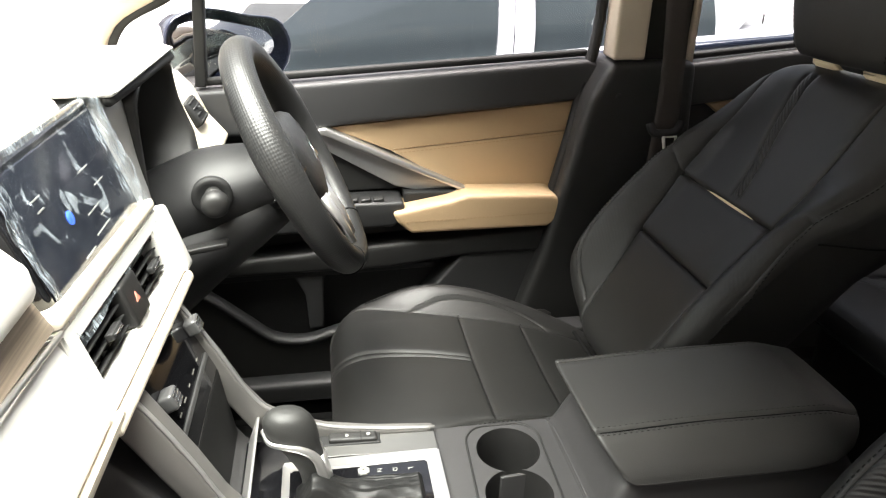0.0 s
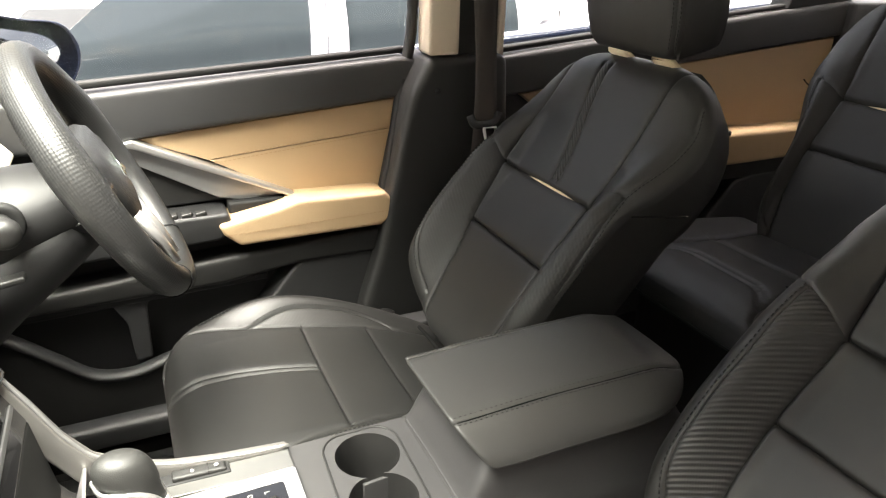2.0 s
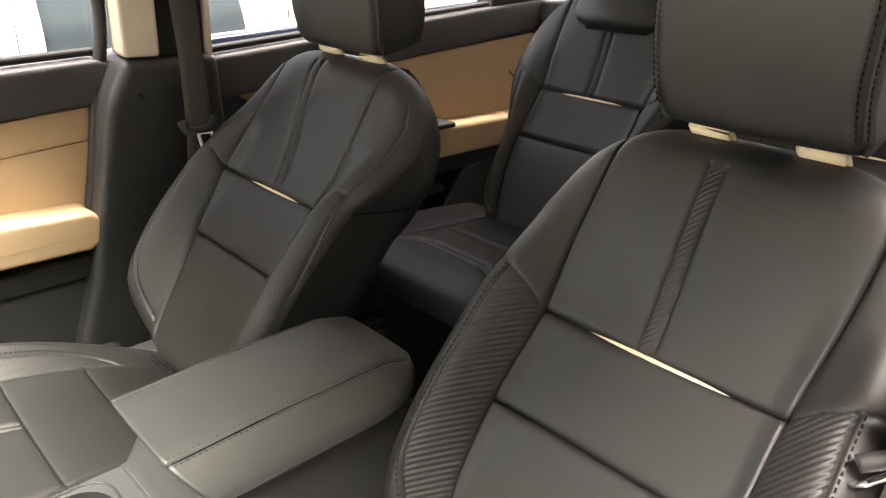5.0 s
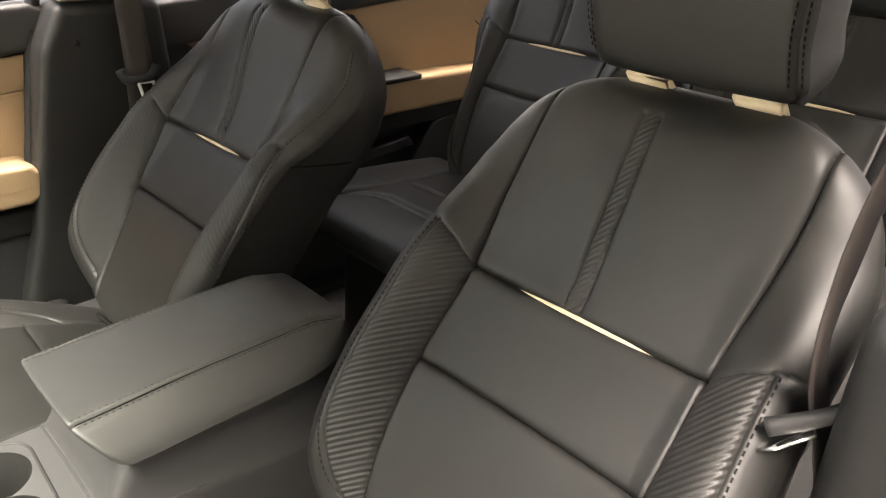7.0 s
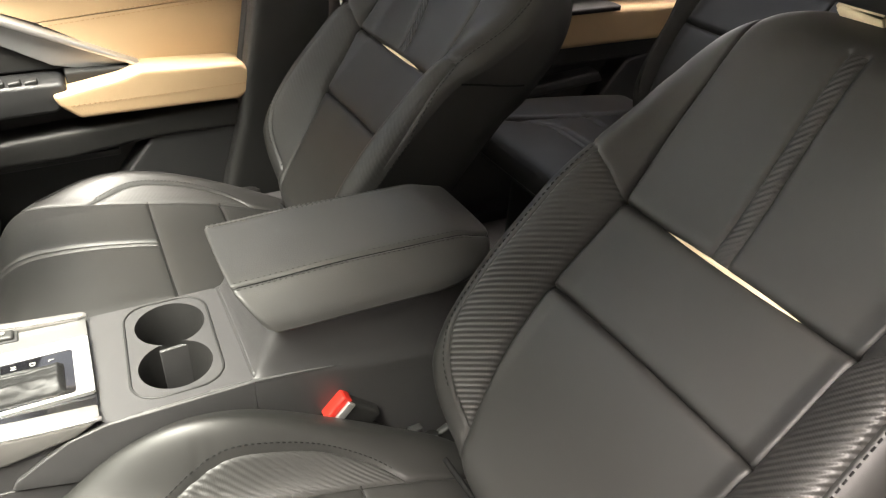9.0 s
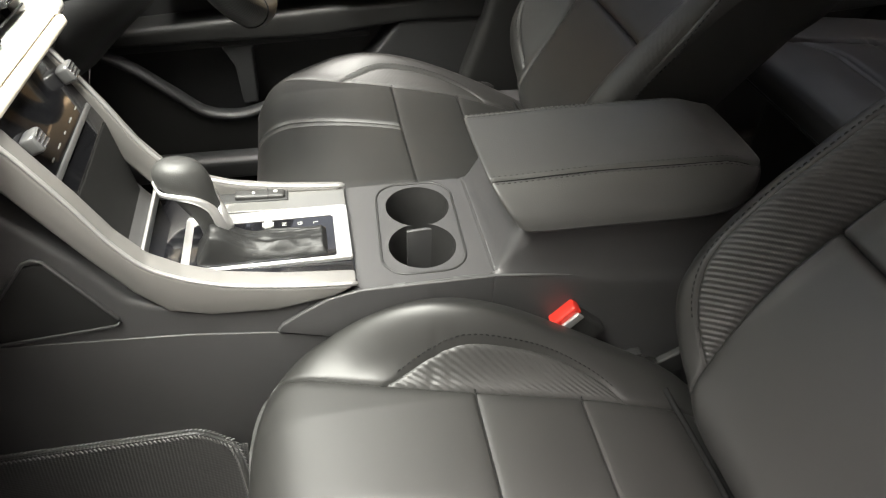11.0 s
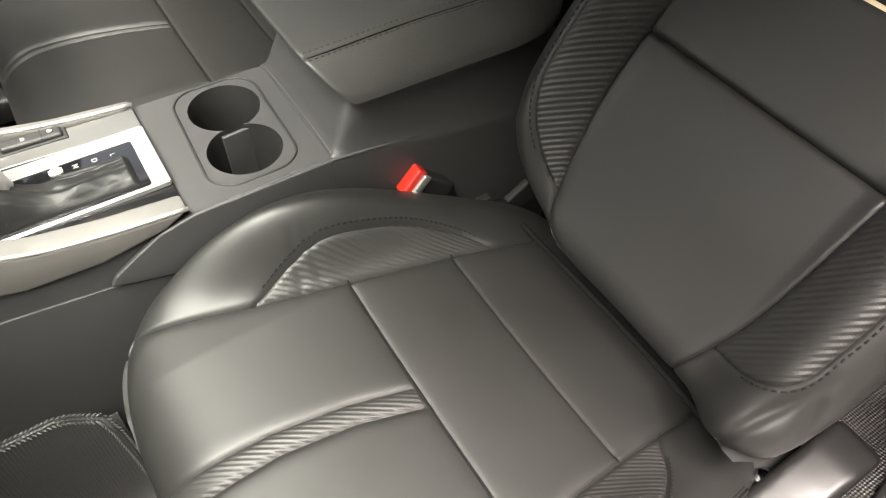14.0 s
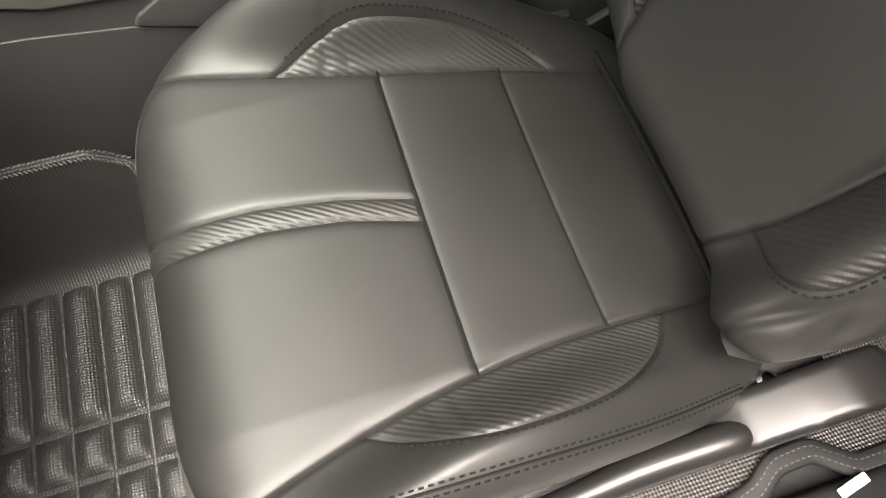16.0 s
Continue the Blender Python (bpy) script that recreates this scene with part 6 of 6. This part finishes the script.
part("shroud", tube(spline([(0.005, 0.36, 0.712), (-0.03, 0.36, 0.700), (-0.08, 0.36, 0.688), (-0.16, 0.36, 0.655), (-0.24, 0.36, 0.62)], 20), [0.058 + 0.022 * min(1, i / 8) for i in range(20)], 24, squash=(1.12, 0.80)), COLUMN, column, "dark plastic shroud")
part("lower_shroud", tube(spline([(-0.01, 0.36, 0.675), (-0.06, 0.36, 0.645), (-0.14, 0.36, 0.60), (-0.22, 0.36, 0.55)], 16), [0.055 + 0.045 * min(1, i / 12) for i in range(16)], 24, squash=(1.2, 0.8)), COLUMN, column)
part("stalk_socket", lathe([(0.026, 0), (0.027, 0.012), (0.024, 0.016), (0.018, 0.014)], (-0.085, 0.275, 0.708), (90, 0, 8), 24), BLACK, column)
part("stalk", tube([(-0.084, 0.285, 0.709), (-0.078, 0.235, 0.716), (-0.073, 0.215, 0.720)], [0.010, 0.012, 0.015], 16), PLASTIC, column, "black stalk")
part("stalk_end", lathe([(0.014, 0), (0.017, 0.004), (0.017, 0.016), (0.013, 0.021), (0.006, 0.023)], (-0.073, 0.217, 0.720), (98, 0, 8), 24), PLASTIC, column)
part("tilt_lever", box((0.06, 0.02, 0.008), (-0.095, 0.235, 0.648), 0.003, (0, -10, 0)), PLASTIC, column)
part("shroud_hole", lathe([(0.006, 0), (0.008, 0.001), (0.006, 0.003)], (-0.01, 0.30, 0.690), (90, 0, 0), 16), CHROME, column)

# ---------- floor mats ----------
mat = thing("floor_mat", "black quilted leather floor mat with stitched raised edge", "floor mat", (-0.2, -0.38, 0.02))


def mat_tray():
    bm = bmesh.new()
    rows = []
    xs = np.linspace(-0.62, 0.03, 50)
    prof = [(-0.665, 0.10), (-0.655, 0.05), (-0.635, 0.022), (-0.60, 0.018), (-0.40, 0.018), (-0.20, 0.018), (-0.172, 0.020), (-0.155, 0.035), (-0.142, 0.07), (-0.128, 0.12), (-0.114, 0.17), (-0.106, 0.196), (-0.103, 0.200)]
    for x in xs:
        lift = 0.22 * smooth((-0.32 - x) / 0.35)
        cut = smooth((x + 0.03) / 0.05)
        rows.append([bm.verts.new((x, y, (z if y < -0.16 else z - 0.035 * cut * (z - 0.02) / 0.18) + lift * (0.8 if y < -0.16 else 0.55))) for y, z in prof])
    for a, b in zip(rows, rows[1:]):
        for k in range(len(prof) - 1):
            bm.faces.new((a[k], a[k + 1], b[k + 1], b[k]))
    return bm


tray = part("tray", mat_tray(), RUBBER, mat, "black leather tray")


def braid(points, up, wide=0.0065):
    """Two rows of plump crossing stitches along an edge."""
    bm = bmesh.new()
    p = np.array(points, float)
    t = np.r_[0, np.cumsum(np.linalg.norm(np.diff(p, axis=0), axis=1))]
    u = Vector(up)
    for s in np.arange(0, t[-1] - 0.007, 0.0055):
        a, b = (Vector([np.interp(x, t, p[:, i]) for i in range(3)]) for x in (s, s + 0.007))
        side = (b - a).normalized().cross(u).normalized()
        for sg in (-1, 1):
            c0, c1 = a + side * sg * wide * 0.1 + u * 0.001, b + side * sg * wide + u * 0.001
            q = (c1 - c0).normalized().cross(u).normalized() * 0.0013
            m = (c0 + c1) / 2 + u * 0.0018
            vs = [bm.verts.new(c) for c in (c0 - q * 0.5, c1 - q * 0.5, c1 + q * 0.5, c0 + q * 0.5, m - q, m + q)]
            for f in ((0, 1, 4), (2, 3, 5), (1, 2, 5, 4), (3, 0, 4, 5)):
                bm.faces.new([vs[i] for i in f])
    return bm


GREY_THREAD = material("grey_thread", (0.085, 0.085, 0.082), 0.45)
edge_line = [(x, -0.104, 0.203 - 0.035 * float(smooth((x + 0.03) / 0.05)) + 0.22 * 0.55 * float(smooth((-0.32 - x) / 0.35))) for x in np.linspace(-0.6, 0.0, 40)]
edge_line += [(0.014, -0.110, 0.176), (0.022, -0.124, 0.150), (0.026, -0.138, 0.105), (0.028, -0.15, 0.06)]
part("edge_piping", tube(edge_line, 0.0042, 8), RUBBER, mat)
part("edge_stitching", braid(edge_line, (0.0, -0.35, 0.93)), GREY_THREAD, mat, "grey braided edge stitching")


def quilt(lx, ly):
    bm = bmesh.new()
    nx, ny = 12, 22 if ly > 0.1 else 14
    grid = []
    for i in range(nx):
        row = []
        for j in range(ny):
            a, b = 2 * i / (nx - 1) - 1, 2 * j / (ny - 1) - 1
            ex, ey = (1 - abs(a)) * lx / 2, (1 - abs(b)) * ly / 2
            h = 0.0140 * (1 - (1 - min(1, ex / 0.021)) ** 2) ** 0.8 * (1 - (1 - min(1, ey / 0.022)) ** 2) ** 0.8
            row.append(bm.verts.new((a * lx / 2, b * ly / 2, h)))
        grid.append(row)
    for p, q in zip(grid, grid[1:]):
        for j in range(ny - 1):
            bm.faces.new((p[j], q[j], q[j + 1], p[j + 1]))
    me = bpy.data.meshes.new("quilt_pad")
    bm.to_mesh(me)
    bm.free()
    me.materials.append(PAD_LEATHER)
    me.shade_smooth()
    return me


long_pad, short_pad = quilt(0.042, 0.190), quilt(0.042, 0.058)


def quilt_at(me, x, y, z=0.0182):
    ob = new("quilt_pad", me)
    ob.parent = tray
    ob.location = (x, y, z)


for i in range(11):
    x = -0.034 - 0.0465 * i
    z = 0.0182 + 0.22 * 0.8 * float(smooth((-0.32 - x) / 0.35))
    quilt_at(long_pad, x, -0.268, z)
    for k in range(4):
        quilt_at(short_pad, x, -0.399 - 0.066 * k, z)

# ribbed mat by the doorway and behind it
DIAMOND = material("embossed_mat", (0.06, 0.058, 0.055), 0.35, spread=0.1)
dt = DIAMOND.node_tree
dco = dt.nodes["Texture Coordinate"]
waves = []
for ang in (45, -45):
    dot = dt.nodes.new("ShaderNodeVectorMath")
    dot.operation = "DOT_PRODUCT"
    k = 2 * math.pi / 0.0068
    dot.inputs[1].default_value = (k * math.cos(radians(ang)), k * math.sin(radians(ang)), 0)
    dt.links.new(dco.outputs["Object"], dot.inputs[0])
    sn = dt.nodes.new("ShaderNodeMath")
    sn.operation = "SINE"
    dt.links.new(dot.outputs["Value"], sn.inputs[0])
    waves.append(sn)
ad = dt.nodes.new("ShaderNodeMath")
ad.operation = "MULTIPLY"
dt.links.new(waves[0].outputs[0], ad.inputs[0])
dt.links.new(waves[1].outputs[0], ad.inputs[1])
dbump = dt.nodes.new("ShaderNodeBump")
dbump.inputs["Strength"].default_value, dbump.inputs["Distance"].default_value = 1.0, 0.0015
dt.links.new(ad.outputs[0], dbump.inputs["Height"])
dt.links.new(dbump.outputs["Normal"], dt.nodes["Principled BSDF"].inputs["Normal"])
side_mat = thing("rear_floor_mat", "dark embossed floor mat with stitched wavy edge by doorway", "floor mat", (0.75, -0.6, 0.02))


EDGE_X = [0.30, 0.42, 0.52, 0.58, 0.62, 0.66, 0.70, 0.73, 0.76, 0.80, 0.845, 0.92, 1.0, 1.10, 1.30]
EDGE_Y = [-0.692, -0.694, -0.690, -0.690, -0.682, -0.660, -0.658, -0.676, -0.692, -0.692, -0.684, -0.670, -0.676, -0.684, -0.680]


def mat_edge(x):
    return float(curve(np.array([x]), EDGE_X, EDGE_Y)[0])


def wavy_sheet(x0, x1, y1, z):
    bm = bmesh.new()
    rows = []
    for x in np.linspace(x0, x1, 90):
        edge = mat_edge(x)
        rows.append([bm.verts.new((x, edge + (y1 - edge) * t, z + 0.022 * max(0, 1 - 6 * t) ** 2 + 0.003 * math.sin(30 * x) * (1 - t))) for t in np.linspace(0, 1, 16)])
    for a, b in zip(rows, rows[1:]):
        for j in range(15):
            bm.faces.new((a[j], a[j + 1], b[j + 1], b[j]))
    return bm


part("sheet", wavy_sheet(0.30, 1.30, -0.33, 0.018), DIAMOND, side_mat)
wave_edge = [(x, mat_edge(x), 0.041 + 0.003 * math.sin(30 * x)) for x in np.linspace(0.32, 1.28, 120)]
part("edge_binding", tube(wave_edge, 0.010, 10, squash=(1.5, 0.6)), BLACK, side_mat, "black leather edge binding")
for off in (-0.006, 0.006):
    part("edge_stitching", stitches([(x, y + off, z + 0.0055) for x, y, z in wave_edge], 0.005, 0.003, 0.0008), material("dark_grey_thread", (0.045, 0.045, 0.043), 0.6), side_mat)
tag = thing("sill_tag", "small white paper tag on the door sill", "tag", (0.72, -0.705, 0.06))
part("paper", box((0.042, 0.012, 0.003), (0.725, -0.708, 0.060), 0.0015, (0, 0, 12)), material("white_paper", (0.8, 0.8, 0.78), 0.6), tag)
drv_mat = thing("floor_mat", "black quilted leather floor mat in driver's footwell", "floor mat", (-0.1, 0.4, 0.02))
part("sheet", box((0.75, 0.50, 0.012), (-0.28, 0.40, 0.014), 0.004), RUBBER, drv_mat)
part("sill_bar", box((0.9, 0.05, 0.05), (-0.05, 0.64, 0.12), 0.015), PLASTIC_GREY, drv_mat)

# ---------- outside ----------
GLASS = bpy.data.materials.new("car_glass")
GLASS.use_nodes = True
gt = GLASS.node_tree
clear = gt.nodes.new("ShaderNodeBsdfTransparent")
clear.inputs[0].default_value = (0.90, 0.93, 0.93, 1)
shine = gt.nodes.new("ShaderNodeBsdfGlossy")
shine.inputs["Roughness"].default_value = 0.02
fres = gt.nodes.new("ShaderNodeFresnel")
blend = gt.nodes.new("ShaderNodeMixShader")
soften = gt.nodes.new("ShaderNodeMath")
soften.operation = "MULTIPLY"
soften.inputs[1].default_value = 0.25
gt.links.new(fres.outputs[0], soften.inputs[0])
gt.links.new(soften.outputs[0], blend.inputs[0])
gt.links.new(clear.outputs[0], blend.inputs[1])
gt.links.new(shine.outputs[0], blend.inputs[2])
gt.links.new(blend.outputs[0], gt.nodes["Material Output"].inputs["Surface"])
for nm, pts, y in (("window_1", [(-0.16, 0.765), (0.61, 0.815), (0.66, 1.22), (0.12, 1.18), (-0.14, 1.02)], 0.752), ("window_2", [(0.82, 0.80), (1.71, 0.89), (1.78, 1.2), (0.82, 1.22)], 0.752)):
    pane = tagged(part(nm, prism(pts, "y", y, y + 0.004, 0), GLASS, None, "", False), "clear side window glass of the car", "window", kind="structure")
    pane.visible_shadow = False

TINT = GLASS.copy()
TINT.name = "windscreen_glass"
TINT.node_tree.nodes["Transparent BSDF"].inputs[0].default_value = (0.82, 0.86, 0.84, 1)
tagged(part("windscreen", prism([(-0.86, 0.80), (0.14, 1.240), (0.138, 1.245), (-0.862, 0.805)], "y", -0.69, 0.69, 0), TINT, None, "", False), "tinted windscreen glass over the dashboard", "window", kind="structure")
mirror_unit = thing("door_mirror", "dark navy door mirror outside driver's window", "door mirror", (-0.1, 0.95, 0.8))
g0, g1 = Vector((-0.235, 0.825, 0)), Vector((-0.005, 0.975, 0))
across = (g1 - g0).normalized()
facing = Vector((across.y, -across.x, 0))


def mirror_loop(s, push):
    pts = spline([(0.0, 0.715), (0.0, 0.80), (0.02, 0.865), (0.06, 0.882), (0.18, 0.868), (0.252, 0.850), (0.272, 0.81), (0.26, 0.765), (0.21, 0.725), (0.12, 0.700), (0.03, 0.695), (0.0, 0.715)], 44)[:-1]
    cx, cz = 0.13, 0.79
    return [g0 + across * float(cx + (a - cx) * s) + Vector((0, 0, float(cz + (b - cz) * s))) + facing * push for a, b in pts]


def loft(loops, cap0=True, cap1=True):
    bm = bmesh.new()
    rows = [[bm.verts.new(p) for p in lp] for lp in loops]
    for a, b in zip(rows, rows[1:]):
        for k in range(len(a)):
            bm.faces.new((a[k], a[(k + 1) % len(a)], b[(k + 1) % len(a)], b[k]))
    if cap0:
        bm.faces.new(rows[0][::-1])
    if cap1:
        bm.faces.new(rows[-1])
    return bm


part("housing", loft([mirror_loop(0.35, -0.13), mirror_loop(0.75, -0.105), mirror_loop(0.97, -0.06), mirror_loop(1.04, 0.0), mirror_loop(1.05, 0.010), mirror_loop(1.025, 0.014), mirror_loop(0.99, 0.004)]), NAVY, mirror_unit, "glossy dark navy housing")
part("mirror_glass", loft([mirror_loop(1.0, 0.006), mirror_loop(1.0, 0.009)]), material("mirror_silver", (0.26, 0.27, 0.28), 0.03, metal=1.0, spread=0.01), mirror_unit, "mirror glass")
part("mount", box((0.08, 0.12, 0.05), (-0.20, 0.83, 0.735), 0.015), BLACK, mirror_unit)


def lean_at(x, z):
    """How far a side pane stands inwards: upright just above its sill, then leaning."""
    h = z - (0.562 + 0.0707 * x) - 0.085
    return 0.16 * (h + math.sqrt(h * h + 0.0006))


def curved_pane(corners, y, thick, n=30):
    """A slightly bowed pane between four corners (x, z), given round the outline from the lower left."""
    bm = bmesh.new()
    (ax, az), (bx, bz), (cx, cz), (dx, dz) = corners
    sheets = []
    for off in (0.0, thick):
        grid = []
        for j in range(n + 1):
            v = j / n
            row = []
            for i in range(n + 1):
                u = i / n
                x = (1 - v) * ((1 - u) * ax + u * bx) + v * ((1 - u) * dx + u * cx)
                z = (1 - v) * ((1 - u) * az + u * bz) + v * ((1 - u) * dz + u * cz)
                row.append(bm.verts.new((x, y + off + lean_at(x, z) - 0.012 * math.sin(math.pi * u), z)))
            grid.append(row)
        sheets.append(grid)
    for g in sheets:
        for a, b in zip(g, g[1:]):
            for i in range(n):
                bm.faces.new((a[i], a[i + 1], b[i + 1], b[i]))
    rims = [[g[0][i] for i in range(n)] + [g[j][n] for j in range(n)] + [g[n][i] for i in range(n, 0, -1)] + [g[j][0] for j in range(n, 0, -1)] for g in sheets]
    for k in range(len(rims[0])):
        q = (k + 1) % len(rims[0])
        bm.faces.new((rims[0][k], rims[0][q], rims[1][q], rims[1][k]))
    bmesh.ops.recalc_face_normals(bm, faces=bm.faces)
    return sharp(bm)


# the silver car parked alongside
SILVER_PAINT = material("silver_lilac_paint", (0.42, 0.415, 0.45), 0.28, metal=0.3, coat=0.6, spread=0.04)
DARK_GLASS = material("tinted_glass", (0.020, 0.025, 0.028), 0.04, spread=0.12, patch_scale=2.0, spec=0.6)
car = thing("parked_car", "silver car with dark tinted windows parked alongside", "car", (0.6, 2.3, -0.37))
low = [(-1.6, -0.15), (-1.65, 0.10), (-1.5, 0.35), (-0.75, 0.50), (-0.05, 0.555), (0.71, 0.615), (1.55, 0.69), (2.2, 0.72), (2.45, 0.6), (2.5, 0.1), (2.4, -0.15)]
part("body", sharp(prism(low, "y", 1.9, 3.4, 0.05, 4)), SILVER_PAINT, car)
part("roof", sharp(prism([(0.25, 1.10), (0.6, 1.22), (1.6, 1.22), (2.1, 1.06), (2.0, 1.02), (1.5, 1.14), (0.7, 1.14), (0.3, 1.05)], "y", 2.15, 3.15, 0.02)), SILVER_PAINT, car)
part("centre_pillar", curved_pane([(0.725, 0.615), (0.785, 0.618), (0.80, 1.16), (0.75, 1.16)], 1.945, 0.10), SILVER_PAINT, car, "silver centre pillar")
part("rear_pillar", curved_pane([(0.789, 0.618), (0.868, 0.625), (0.872, 1.16), (0.804, 1.16)], 1.945, 0.10), SILVER_PAINT, car, "silver door frame")
part("front_window", curved_pane([(-0.30, 0.54), (0.726, 0.612), (0.752, 1.15), (0.45, 1.14)], 1.965, 0.006), DARK_GLASS, car, "tinted front window")
part("rear_window", curved_pane([(0.868, 0.622), (1.62, 0.68), (1.56, 1.12), (0.872, 1.15)], 1.965, 0.006), DARK_GLASS, car, "tinted rear window")
part("cabin_dash", box((0.5, 1.1, 0.3), (-0.05, 2.65, 0.55), 0.05), PLASTIC, car)
part("window_strip", sharp(prism([(-0.32, 0.530), (1.52, 0.662), (1.52, 0.676), (-0.32, 0.548)], "y", 1.93, 1.962, 0.003)), CHROME, car)
for x in (-0.95, 1.75):
    w = part("wheel", lathe([(0.28, 0), (0.31, 0.03), (0.31, 0.17), (0.28, 0.2)], (x, 2.06, -0.06), (90, 0, 0), 36), BLACK, car)
    part("rim", lathe([(0.05, 0), (0.20, 0.0), (0.21, 0.02)], (x, 1.86, -0.06), (90, 0, 0), 24), SILVER, w)

WHITE_PAINT = material("white_paint", (0.80, 0.80, 0.80), 0.3, coat=0.6, spread=0.03)
van = thing("parked_van", "white vehicle parked behind the silver car", "car", (2.6, 2.5, -0.37))
part("body", sharp(prism([(1.62, -0.1), (1.60, 0.55), (1.72, 0.68), (1.9, 0.80), (1.95, 1.5), (4.6, 1.6), (4.7, -0.1)], "y", 2.2, 3.9, 0.04, 4)), WHITE_PAINT, van)
part("panel_line", box((0.004, 0.01, 0.9), (1.97, 2.198, 0.30), 0), BLACK, van)
part("bumper", sharp(prism([(1.50, 0.56), (1.72, 0.62), (1.95, 0.92), (1.72, 0.95), (1.50, 0.95)], "y", 2.06, 2.22, 0.02)), material("pale_grey_bumper", (0.42, 0.43, 0.44), 0.4, spread=0.05), van, "pale grey bumper corner")
tagged(part("ground", box((600, 600, 0.1), (0, 0, -0.42), 0), material("pale_concrete", (0.27, 0.265, 0.25), 0.85, spread=0.2, patch_scale=1.5), None, "", False), "pale concrete yard around the parked cars", "ground", kind="structure")
# added wall, never in view: keeps low sky light out of the doorway
tagged(part("wall_light_block", box((16.0, 0.2, 3.50), (0.5, -2.10, 1.38), 0.01), material("grey_block_wall", (0.20, 0.20, 0.195), 0.9, spread=0.2, patch_scale=2.0), None, "", False), "plain grey wall added out of view to block side light", "wall", kind="structure")
